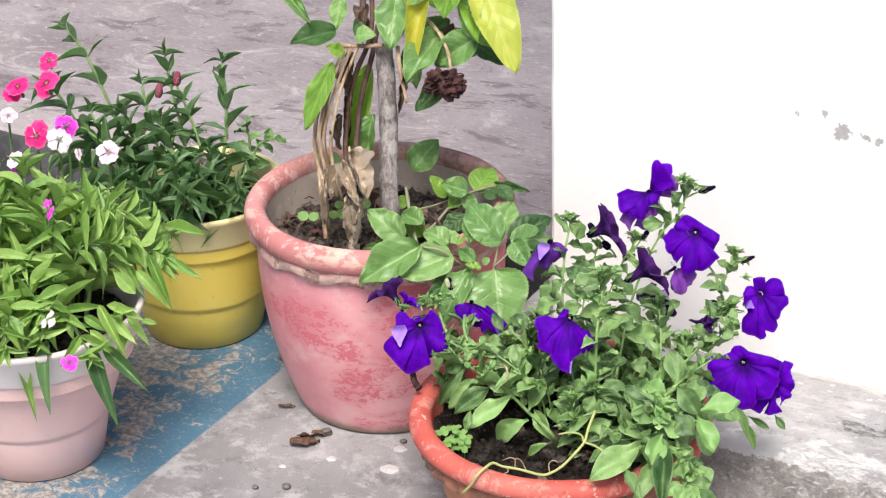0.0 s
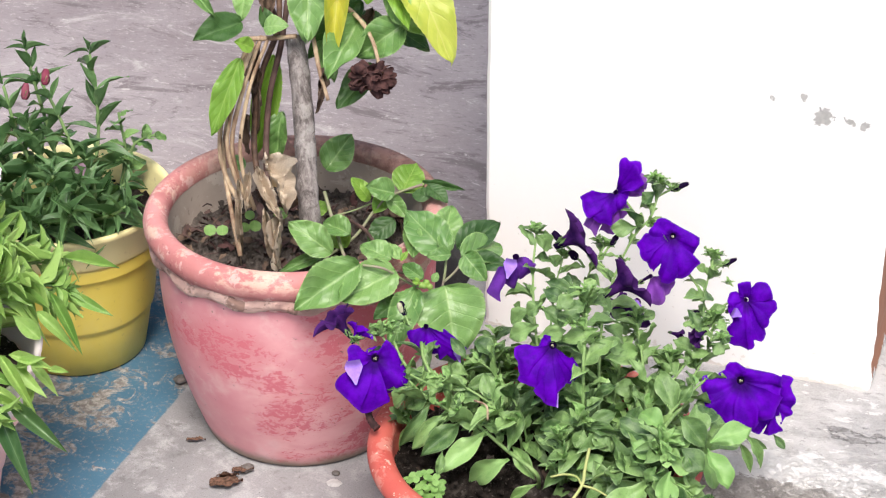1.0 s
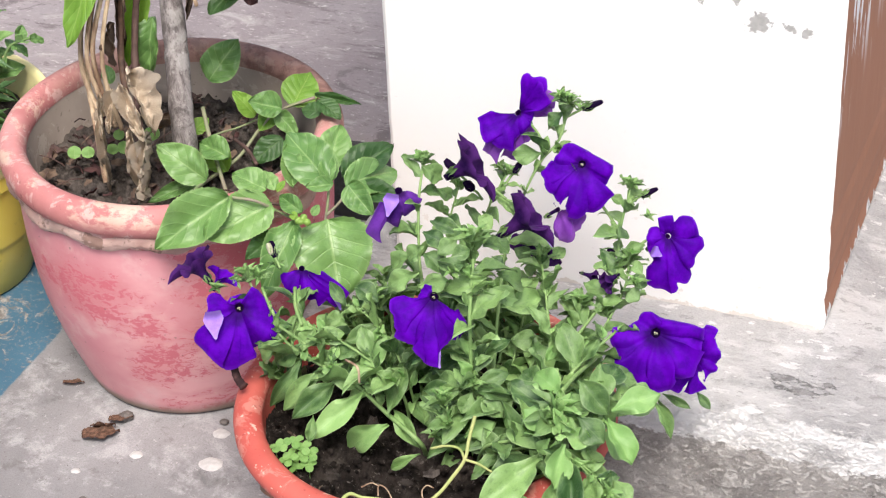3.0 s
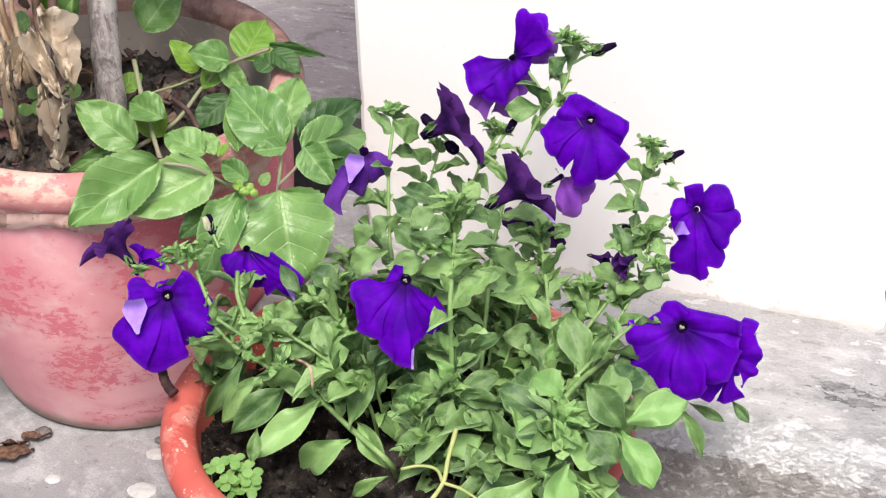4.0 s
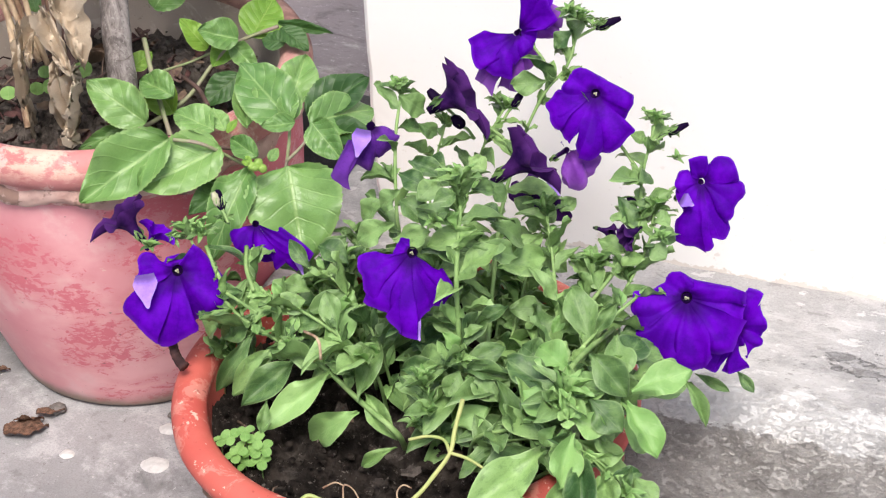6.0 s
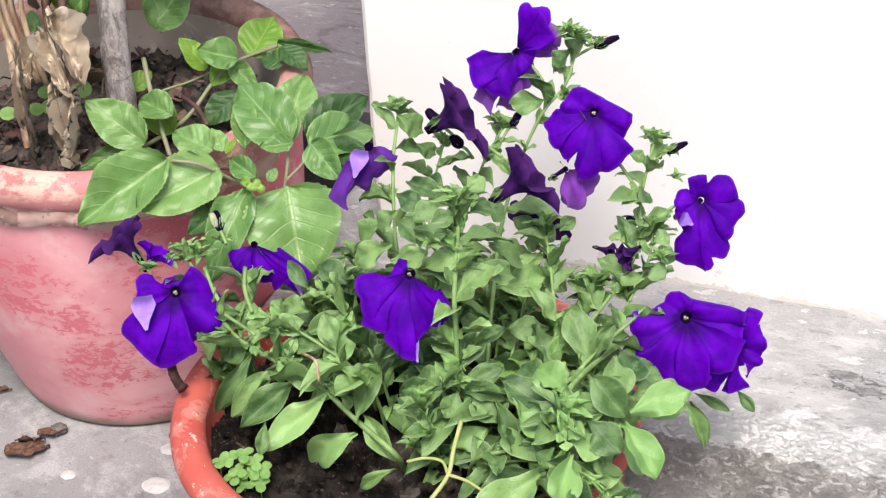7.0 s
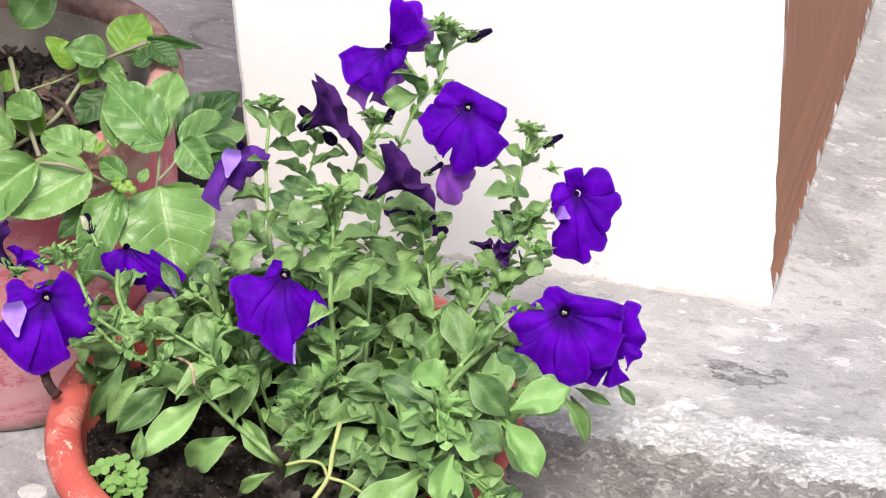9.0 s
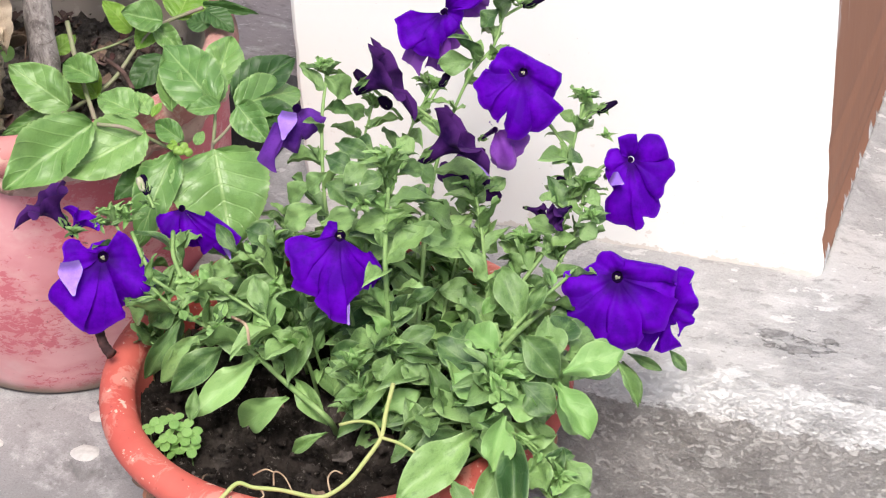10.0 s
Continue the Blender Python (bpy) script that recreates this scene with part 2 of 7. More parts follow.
lime = M_LEDGE.math("MULTIPLY", lime, M_LEDGE.step(M_LEDGE.noise(20, 8, 0.68, (0.4, 1.2, 1)), 0.40, 0.50, 0.15, 1))
c = M_LEDGE.mix(M_LEDGE.math("MULTIPLY", lime, M_LEDGE.step(crumb, 0.30, 0.50, 0.70, 1.0)), c, (0.74, 0.735, 0.735))
M_LEDGE.color(c).bump(M_LEDGE.math("SUBTRACT", M_LEDGE.math("ADD", M_LEDGE.math("MULTIPLY", crumb, 0.7), M_LEDGE.math("ADD", M_LEDGE.math("ADD", pits, chips), M_LEDGE.math("MULTIPLY", front, M_LEDGE.step(flakes, 0.44, 0.56, 0, 0.3)))), M_LEDGE.math("MULTIPLY", broken, 0.8)), 0.9, 0.004)

# riser tone, much darker than the cement floors around it
M_RISER, c, h = concrete("dark_riser", (0.05, 0.05, 0.055), (0.13, 0.13, 0.14), 0.4)
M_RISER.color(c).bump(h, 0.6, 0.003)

# pillar: lime-washed front with flaked spots, brown painted side with a ragged lower edge
M_WHITE = Mat("white_limewash", 0.8, 0.25)
spot = M_WHITE.noise(95, 5, 0.65, warp=0.6)
gone = 0.0
for x, z, r in ((0.216, 0.444, 0.017), (0.246, 0.443, 0.008), (0.261, 0.439, 0.008), (0.194, 0.466, 0.006), (0.151, 0.478, 0.006), (0.161, 0.461, 0.005), (0.204, 0.442, 0.006), (0.088, 0.478, 0.004)):
    dx = M_WHITE.math("SUBTRACT", M_WHITE.axis(0), x)
    dz = M_WHITE.math("SUBTRACT", M_WHITE.axis(2), z)
    far = M_WHITE.math("SQRT", M_WHITE.math("ADD", M_WHITE.math("MULTIPLY", dx, dx), M_WHITE.math("MULTIPLY", dz, dz)))
    far = M_WHITE.math("ADD", far, M_WHITE.math("MULTIPLY", M_WHITE.math("SUBTRACT", spot, 0.5), 0.035))
    gone = M_WHITE.math("MAXIMUM", gone, M_WHITE.step(far, 0.62 * r, 0.62 * r - 0.0015))
low = M_WHITE.math("MULTIPLY", M_WHITE.step(M_WHITE.axis(2), 0.30, 0.12), M_WHITE.step(M_WHITE.noise(70, 4, 0.6), 0.64, 0.68))
c = M_WHITE.mix(M_WHITE.noise(5, 5), (0.86, 0.86, 0.86), (0.90, 0.90, 0.90))
c = M_WHITE.mix(M_WHITE.math("MULTIPLY", M_WHITE.step(M_WHITE.noise(420, 2), 0.735, 0.75), 0.7), c, (0.35, 0.33, 0.31))
c = M_WHITE.mix(M_WHITE.math("MULTIPLY", low, 0.4), c, (0.62, 0.55, 0.50))
c = M_WHITE.mix(M_WHITE.step(M_WHITE.math("ADD", M_WHITE.axis(2), M_WHITE.math("MULTIPLY", M_WHITE.noise(60, 5, 0.7), 0.022)), 0.1232, 0.1212, 0, 0.5), c, (0.55, 0.47, 0.40))
c = M_WHITE.mix(gone, c, M_WHITE.mix(M_WHITE.noise(200, 3), (0.28, 0.28, 0.275), (0.58, 0.57, 0.56)))
M_WHITE.color(c).bump(M_WHITE.math("ADD", M_WHITE.noise(35, 6, 0.6), M_WHITE.math("MULTIPLY", gone, -0.6)), 0.35, 0.0015)

M_BROWN = Mat("brown_wall_paint", 0.65, 0.25)
streak = M_BROWN.noise(30, 5, 0.6, (1, 1.6, 0.16), 0.3)
line = M_BROWN.math("SUBTRACT", M_BROWN.axis(2), M_BROWN.math("MULTIPLY", M_BROWN.axis(1), 0.04))
line = M_BROWN.math("ADD", line, M_BROWN.math("MULTIPLY", M_BROWN.math("SUBTRACT", streak, 0.5), 0.07))
paint = M_BROWN.step(line, 0.106, 0.109)
miss = M_BROWN.math("MULTIPLY", M_BROWN.step(M_BROWN.noise(60, 4, 0.6, (1, 1, 0.12)), 0.54, 0.57), M_BROWN.step(M_BROWN.math("SUBTRACT", line, M_BROWN.math("MULTIPLY", M_BROWN.axis(1), 0.30)), 0.19, 0.30))
bare = M_BROWN.mix(M_BROWN.step(M_BROWN.noise(45, 6, 0.7), 0.4, 0.6), (0.40, 0.385, 0.38), (0.80, 0.79, 0.78))
c = M_BROWN.mix(M_BROWN.noise(14, 5, 0.6, (1, 2, 0.3)), (0.285, 0.122, 0.070), (0.370, 0.175, 0.106))
c = M_BROWN.mix(paint, bare, c)
c = M_BROWN.mix(miss, c, (0.78, 0.78, 0.80))
M_BROWN.color(c).bump(M_BROWN.math("ADD", paint, M_BROWN.noise(80, 4, 0.6, (1, 1, 0.3))), 0.3, 0.0012)


# ---- the setting ----
def floor_sheet():
    """One ground sheet to the horizon, finer near the pots."""
    bm = bmesh.new()
    xs = [-60, -20, -6, -2, -1, -0.5, 0, 0.5, 1, 2, 6, 20, 60]
    vs = [[bm.verts.new((x, y, 0)) for y in xs] for x in xs]
    for i in range(len(xs) - 1):
        for j in range(len(xs) - 1):
            bm.faces.new((vs[i][j], vs[i + 1][j], vs[i + 1][j + 1], vs[i][j + 1]))
    return bm


tagged(part("ground", floor_sheet(), M_FLOOR), "grey cement floor with a worn blue painted area", "floor", kind="structure")

RISER_Y, TOP = 0.490, 0.114


def veranda():
    """Raised floor behind the pots: a slab with a worn front edge."""
    prof = [(RISER_Y + 0.004, -0.004), (RISER_Y + 0.002, 0.05), (RISER_Y, 0.092), (RISER_Y + 0.004, 0.106), (RISER_Y + 0.014, TOP), (0.62, TOP + 0.002), (0.9, TOP + 0.004), (1.6, TOP + 0.008), (5, 0.14), (60, 0.2)]
    us = [-60, -15, -4] + [-3 + 0.02 * i for i in range(143)]

    def at(u, v):
        y, z = prof[round(v * (len(prof) - 1))]
        x = us[round(u * (len(us) - 1))]
        k = 0.006 if y < 0.53 and z > 0 else 0
        return (x, y + k * noise.noise((x * 14, z * 30, 1)), z + 0.5 * k * noise.noise((x * 20, 3, z * 20)))

    bm = grid(len(us) - 1, len(prof) - 1, at)
    bm.faces.ensure_lookup_table()
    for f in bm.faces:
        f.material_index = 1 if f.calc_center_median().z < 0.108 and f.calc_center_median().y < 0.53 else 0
    return bm


tagged(part("floor_veranda", veranda(), [M_BACK, M_RISER]), "raised grey-mauve cement floor with dark front edge", "floor", kind="structure")


def plinth():
    """The rough cement plinth under the pillar, with a lumpy rounded edge; it climbs gently beside the pillar."""
    prof = [(0.098, -0.01), (0.102, 0.02), (0.106, 0.045), (0.110, 0.068), (0.115, 0.086), (0.122, 0.098), (0.134, 0.105), (0.150, 0.108)]
    prof += [(0.165 + 0.015 * i, 0.109) for i in range(40)] + [(0.9, 0.11), (1.4, 0.11), (3, 0.11)]

    def at(u, v):
        y, z = prof[round(v * (len(prof) - 1))]
        x = -0.21 + 1.0 * u if u < 0.9 else 0.69 + (u - 0.9) * 60
        if x > 0.297:
            z += 0.04 * max(0, min(y, 1.3) - 0.31) + 0.012 * math.exp(-(x - 0.297) / 0.03) * min(1, max(0, (y - 0.29) / 0.1))
        g = min(1, max(0, z) / 0.05)
        n1 = noise.noise((x * 9, y * 14, 5)) + 0.6 * noise.noise((x * 26, y * 40, z * 30))
        n2 = noise.noise((x * 60, y * 70, z * 60))
        edge = 1.0 if 0.09 < y < 0.16 else 0.35
        lean = 0.02 * (x - 0.2)
        return (x, y - lean * edge + (0.006 * n1 + 0.002 * n2) * edge * g, z + g * (0.0035 * n1 * edge + 0.0014 * n2))

    bm = grid(360, len(prof) - 1, at)
    # west end of the plinth
    loop = sorted((v for v in bm.verts if abs(v.co.x + 0.21) < 1e-6), key=lambda v: (v.co.y, v.co.z))
    low = [bm.verts.new((-0.205, v.co.y, -0.02)) for v in loop]
    for i in range(len(loop) - 1):
        bm.faces.new((loop[i], loop[i + 1], low[i + 1], low[i]))
    return bm


tagged(part("plinth", plinth(), M_LEDGE), "rough grey cement plinth with lime-splashed worn edge", "plinth", kind="structure")


def pillar():
    """Square masonry pillar with slightly uneven plastered arrises."""
    x0, x1, y0, y1, z0, z1 = -0.161, 0.297, 0.31, 1.3, 0.09, 2.8
    n = 70
    zs = [z0 + (z1 - z0) * (i / n) ** 2 for i in range(n + 1)]
    bm = bmesh.new()
    ring = []
    for z in zs:
        row = []
        for k, (x, y) in enumerate(((x0, y0), (x0 + 0.004, y0 - 0.003), (x1 - 0.004, y0 - 0.003), (x1, y0), (x1, y1), (x0, y1))):
            j = 0.0025 if k in (0, 1, 2, 3) else 0
            row.append(bm.verts.new((x + j * noise.noise((z * 45, k // 2 * 7, 1)), y, z)))
        ring.append(row)
    for a, b in zip(ring, ring[1:]):
        for k in range(6):
            f = bm.faces.new((a[k], a[(k + 1) % 6], b[(k + 1) % 6], b[k]))
            f.material_index = 1 if k == 3 else 0
    bm.faces.new(ring[-1])
    return bm


tagged(part("wall_pillar", pillar(), [M_WHITE, M_BROWN], smooth=False), "white lime-washed pillar with a brown painted side", "pillar", kind="structure")


# ---- pots ----
def paint_pot():
    """Faded pink over old red: the red shows through in ragged streaks round the belly."""
    m = Mat("faded_pink_paint", 0.6, 0.35)
    n1 = m.noise(7, 4, 0.55, (1, 1, 1.5), 0.4)
    n2 = m.noise(120, 8, 0.76, (0.8, 0.8, 1.25), 0.8)
    c = m.mix(m.step(m.noise(6, 5), 0.35, 0.65), (0.66, 0.270, 0.305), (0.80, 0.430, 0.455))
    c = m.mix(m.math("MULTIPLY", m.step(m.noise(28, 6, 0.65), 0.48, 0.7), 0.6), c, (0.76, 0.50, 0.51))
    zone = m.math("ADD", n1, m.math("MULTIPLY", m.math("ABSOLUTE", m.math("SUBTRACT", m.axis(2), 0.155)), -1.0))
    zone = m.math("ADD", zone, m.math("ADD", m.math("MULTIPLY", m.axis(0), 0.85), -0.02))
    patch = m.step(m.math("ADD", m.math("MULTIPLY", zone, 0.9), m.math("MULTIPLY", n2, 0.75)), 0.848, 0.868)
    soft = m.step(m.math("ADD", zone, m.math("MULTIPLY", m.noise(22, 4, 0.6, (1, 1, 2)), 0.4)), 0.58, 0.76)
    c = m.mix(m.math("MULTIPLY", soft, 0.45), c, (0.62, 0.20, 0.225))
    c = m.mix(m.math("MULTIPLY", patch, 0.9), c, m.mix(n2, (0.58, 0.115, 0.165), (0.66, 0.19, 0.23)))
    c = m.mix(m.math("MULTIPLY", m.step(m.noise(150, 3), 0.70, 0.73), 0.8), c, (0.14, 0.10, 0.085))
    c = m.mix(m.math("MULTIPLY", m.step(m.noise(95, 4, 0.7), 0.66, 0.71), 0.6), c, (0.74, 0.58, 0.52))
    c = m.mix(m.step(m.math("ADD", m.axis(2), m.math("MULTIPLY", m.noise(24, 4), 0.02)), 0.034, 0.014), c, (0.25, 0.19, 0.155))
    m.color(c).bump(m.math("ADD", m.noise(30, 6), m.math("MULTIPLY", patch, 0.4)), 0.25, 0.0015)
    return m


def aged_clay(name, a, b, wear, amount=0.5, rough=0.7, flakes=0.0):
    m = Mat(name, rough, 0.35)
    n = m.noise(38, 7, 0.7, warp=0.5)
    c = m.mix(m.step(m.noise(9, 5), 0.3, 0.7), a, b)
    c = m.mix(m.math("MULTIPLY", m.step(n, 0.54, 0.6), amount), c, wear)
    c = m.mix(m.math("MULTIPLY", m.step(m.noise(150, 4), 0.64, 0.7), 0.5), c, tuple(x * 0.4 for x in a))
    if flakes:
        c = m.mix(m.math("MULTIPLY", m.step(m.noise(105, 4, 0.65), 0.62, 0.65), flakes), c, (0.74, 0.52, 0.43))
    m.color(c).bump(m.math("ADD", n, m.noise(120, 4)), 0.35, 0.0012)
    return m


M_PINKBODY = paint_pot()
M_PINKRIM = aged_clay("worn_pink_rim", (0.43, 0.150, 0.150), (0.64, 0.30, 0.29), (0.70, 0.50, 0.46), 0.6, 0.7, 0.3)
# the rim turns brown in ragged patches towards its far side
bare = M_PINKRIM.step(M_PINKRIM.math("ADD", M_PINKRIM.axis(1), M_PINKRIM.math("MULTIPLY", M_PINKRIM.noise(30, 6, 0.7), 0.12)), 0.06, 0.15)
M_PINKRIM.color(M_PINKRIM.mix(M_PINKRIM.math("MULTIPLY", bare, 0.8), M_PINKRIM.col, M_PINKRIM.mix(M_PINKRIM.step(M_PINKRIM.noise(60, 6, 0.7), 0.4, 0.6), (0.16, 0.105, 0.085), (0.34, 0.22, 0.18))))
cream = M_PINKRIM.math("MULTIPLY", M_PINKRIM.step(M_PINKRIM.noise(22, 8, 0.74, (1, 1, 2.2)), 0.52, 0.62), M_PINKRIM.step(M_PINKRIM.axis(2), 0.268, 0.282, 0.25, 0.8))
M_PINKRIM.color(M_PINKRIM.mix(M_PINKRIM.math("MULTIPLY", cream, M_PINKRIM.step(bare, 0.6, 0.2)), M_PINKRIM.col, M_PINKRIM.mix(M_PINKRIM.noise(90, 5, 0.7), (0.58, 0.36, 0.28), (0.82, 0.64, 0.53))))
M_BAND = aged_clay("chipped_band", (0.42, 0.23, 0.20), (0.76, 0.58, 0.52), (0.27, 0.165, 0.135), 0.9, 0.85, 0.9)
M_BAND.bump(M_BAND.noise(70, 7, 0.75), 0.9, 0.004)
M_INNER = aged_clay("lime_stained_clay", (0.36, 0.30, 0.255), (0.48, 0.41, 0.36), (0.58, 0.52, 0.46), 0.5, 0.9)
M_RED = aged_clay("red_oxide_rim", (0.47, 0.082, 0.066), (0.59, 0.145, 0.115), (0.66, 0.33, 0.27), 0.45, 0.62, 0.8)
M_ORANGE = aged_clay("orange_clay", (0.46, 0.19, 0.10), (0.56, 0.27, 0.16), (0.45, 0.36, 0.28), 0.6)
M_WREATH = aged_clay("grimy_moulding", (0.30, 0.13, 0.08), (0.46, 0.2, 0.13), (0.16, 0.12, 0.09), 0.8)


def plastic(name, body, pale, dirt):
    m = Mat(name, 0.42, 0.45)
    top = m.step(m.math("ADD", m.axis(2), m.math("MULTIPLY", m.noise(18, 4), 0.012)), 0.168, 0.182)
    c = m.mix(m.math("MULTIPLY", top, 0.9), body, pale)
    c = m.mix(m.math("MULTIPLY", m.step(m.noise(14, 6, 0.65, (1, 1, 0.5)), 0.45, 0.75), 0.2), c, pale)
    c = m.mix(m.math("MULTIPLY", m.step(m.noise(90, 5, 0.7), 0.6, 0.72), 0.35), c, dirt)
    c = m.mix(m.math("MULTIPLY", m.step(m.math("ADD", m.axis(2), m.math("MULTIPLY", m.noise(20, 4), 0.03)), 0.045, 0.012), 0.6), c, dirt)
    m.color(c).bump(m.noise(70, 4), 0.1, 0.0008)
    return m


M_YELLOW = plastic("yellow_plastic", (0.88, 0.71, 0.13), (0.90, 0.83, 0.46), (0.30, 0.22, 0.08))
M_PALE = plastic("pale_pink_plastic", (0.86, 0.58, 0.555), (0.89, 0.83, 0.82), (0.45, 0.33, 0.31))

M_SOIL = Mat("garden_soil", 0.95, 0.15)
c = M_SOIL.mix(M_SOIL.step(M_SOIL.noise(40, 6, 0.7), 0.35, 0.65), (0.008, 0.006, 0.005), (0.055, 0.044, 0.038))
c = M_SOIL.mix(M_SOIL.math("MULTIPLY", M_SOIL.step(M_SOIL.noise(11, 6, 0.7), 0.5, 0.68), 0.6), c, (0.20, 0.170, 0.152))
c = M_SOIL.mix(M_SOIL.math("MULTIPLY", M_SOIL.step(M_SOIL.noise(170, 4, 0.7), 0.60, 0.66), 0.7), c, (0.26, 0.225, 0.20))
M_SOIL.color(c).bump(M_SOIL.noise(130, 7, 0.8), 1.0, 0.008)


M_DRYSOIL = Mat("dry_soil", 0.95, 0.15)
c = M_DRYSOIL.mix(M_DRYSOIL.step(M_DRYSOIL.noise(45, 7, 0.75), 0.35, 0.65), (0.042, 0.035, 0.032), (0.20, 0.170, 0.152))
c = M_DRYSOIL.mix(M_DRYSOIL.math("MULTIPLY", M_DRYSOIL.step(M_DRYSOIL.noise(14, 6, 0.7), 0.48, 0.66), 0.6), c, (0.25, 0.215, 0.19))
M_DRYSOIL.color(c).bump(M_DRYSOIL.noise(120, 7, 0.8), 1.0, 0.008)


def soil(place, r, z, label, seed, bumpy=0.012, clods=60, material=M_SOIL):
    """Soil filling a pot: a lumpy disc with clods on it."""
    top = thing("potting_soil", (place[0], place[1], z), label, "soil", kind="stuff")

    def at(u, v):
        a, q = 2 * math.pi * u, r * v
        x, y = q * math.cos(a), q * math.sin(a)
        h = bumpy * (0.8 * noise.noise((x * 22 + seed, y * 22, 0)) + 0.7 * noise.noise((x * 60, y * 60 + seed, 3)) + 0.5 * noise.noise((x * 150, y * 150, seed)) + 0.4 * noise.noise((x * 340, y * 340, seed)))
        return (x, y, h - 0.004 * v)

    part("bed", grid(190, 60, at, True), material, top)
    rng = random.Random(seed)
    bm = bmesh.new()
    for i in range(clods):
        a, q = rng.uniform(0, 6.28), r * 0.95 * math.sqrt(rng.random())
        s = rng.choice((0.0010, 0.0012, 0.0016, 0.0022, 0.003, 0.0042))
        tmp = lump(s, i * 3.1 + seed, 0.7, 0.5, 1)
        me = bpy.data.meshes.new("clod")
        tmp.transform(Matrix.Translation((q * math.cos(a), q * math.sin(a), 0.002 + bumpy * 0.3)) @ Matrix.Rotation(rng.uniform(0, 6), 4, "Z"))
        tmp.to_mesh(me)
        tmp.free()
        bm.from_mesh(me)
        bpy.data.meshes.remove(me)
    part("clods", bm, material, top, smooth=False)
    return top


def arc(r0, z0, r1, z1, n, bulge):
    return [(r0 + (r1 - r0) * i / n + bulge * math.sin(math.pi * i / n), z0 + (z1 - z0) * i / n) for i in range(n + 1)]


def rounded(rc, zc, rw, rh, a0, a1, n=10):
    return [(rc + rw * math.cos(radians(a0 + (a1 - a0) * i / n)), zc + rh * math.sin(radians(a0 + (a1 - a0) * i / n))) for i in range(n + 1)]


BIG = Vector((-0.358, 0.212, 0))
pot = thing("flower_pot", BIG, "large clay pot with faded pink paint and chipped rim", "flower pot")
part("body", lathe(arc(0.112, 0.0, 0.1165, 0.004, 2, 0.0) + arc(0.118, 0.008, 0.1610, 0.245, 26, 0.0125), 128, 0.006, 2), M_PINKBODY, pot)
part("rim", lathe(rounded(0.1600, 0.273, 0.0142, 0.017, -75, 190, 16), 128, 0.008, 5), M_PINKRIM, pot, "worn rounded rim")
part("inner_wall", lathe([(0.1465, 0.271), (0.145, 0.245), (0.142, 0.215), (0.138, 0.19)], 96, 0.008, 5), M_INNER, pot)


def crust(a, r, z):
    w = math.sin(14 * a + 0.8 * math.sin(3 * a))
    return r + 0.0016 * w + 0.0018 * noise.noise((a * 24, z * 160, 1)), z + 0.0045 * math.sin(14 * a + 1.3) + 0.002 * noise.noise((a * 31, 2, z * 120))


part("piecrust_band", lathe(rounded(0.1627, 0.2505, 0.0060, 0.0095, -100, 95, 12), 256, 0.004, 5, crust), M_BAND, pot, "chipped wavy moulded band")
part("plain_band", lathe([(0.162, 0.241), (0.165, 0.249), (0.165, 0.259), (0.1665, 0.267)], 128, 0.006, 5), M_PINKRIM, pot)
soil(BIG, 0.1435, 0.229, "dry dark soil with leaf litter in the large clay pot", 4, 0.014, 420, M_DRYSOIL)

PET = Vector((-0.009, 0.009, 0))
RIM_Z = 0.174
BED_Z = 0.147
pot = thing("flower_pot", PET, "low red-rimmed clay pot full of purple petunias", "flower pot")
part("body", lathe(arc(0.112, 0.0, 0.114, 0.004, 2, 0) + arc(0.115, 0.008, 0.153, 0.150, 18, 0.006), 112, 0.005, 9), M_ORANGE, pot)
part("rim", lathe(rounded(0.1638, RIM_Z - 0.0105, 0.0138, 0.0125, -80, 195, 16), 128, 0.006, 11), M_RED, pot, "glossy red oxide rim with flaked spots")
part("inner_wall", lathe([(0.1505, RIM_Z - 0.01), (0.149, RIM_Z - 0.03), (0.145, RIM_Z - 0.05)], 96, 0.006, 11), M_RED, pot)


def wreath(a, r, z):
    k = noise.noise((9 * math.cos(a) * 1.6, 9 * math.sin(a) * 1.6, z * 70))
    return r + 0.006 * k + 0.002 * math.sin(40 * a), z + 0.003 * noise.noise((a * 17, z * 40, 8))


part("wreath_moulding", lathe(rounded(0.1575, 0.137, 0.009, 0.013, -100, 100, 12), 240, 0, 11, wreath), M_WREATH, pot, "grimy moulded wreath below the rim")
soil(PET, 0.1485, BED_Z, "dark soil with crumbs under the petunias", 9, 0.012, 620)

YEL = Vector((-0.682, 0.266, 0))
PINK = Vector((-0.690, -0.110, 0))


def tub(place, material, label, k, b):
    pot = thing("flower_pot", place, label, "flower pot", "plastic tubs")
    part("body", lathe([(0.080 * b, 0), (0.0845 * b, 0.003), (0.0955 * b, 0.060), (0.0965 * b, 0.066), (0.0995 * b, 0.068), (0.1005 * b, 0.073), (0.118 * k, 0.166), (0.119 * k, 0.172)], 96, 0.003, 1), material, pot)
    part("rim", lathe([(0.117 * k, 0.168), (0.1245 * k, 0.168), (0.1265 * k, 0.172), (0.1335 * k, 0.206), (0.1365 * k, 0.209), (0.1375 * k, 0.214), (0.1355 * k, 0.2165), (0.131 * k, 0.2155), (0.128 * k, 0.206), (0.124 * k, 0.18), (0.121 * k, 0.15)], 96, 0.004, 1), material, pot)
    return pot


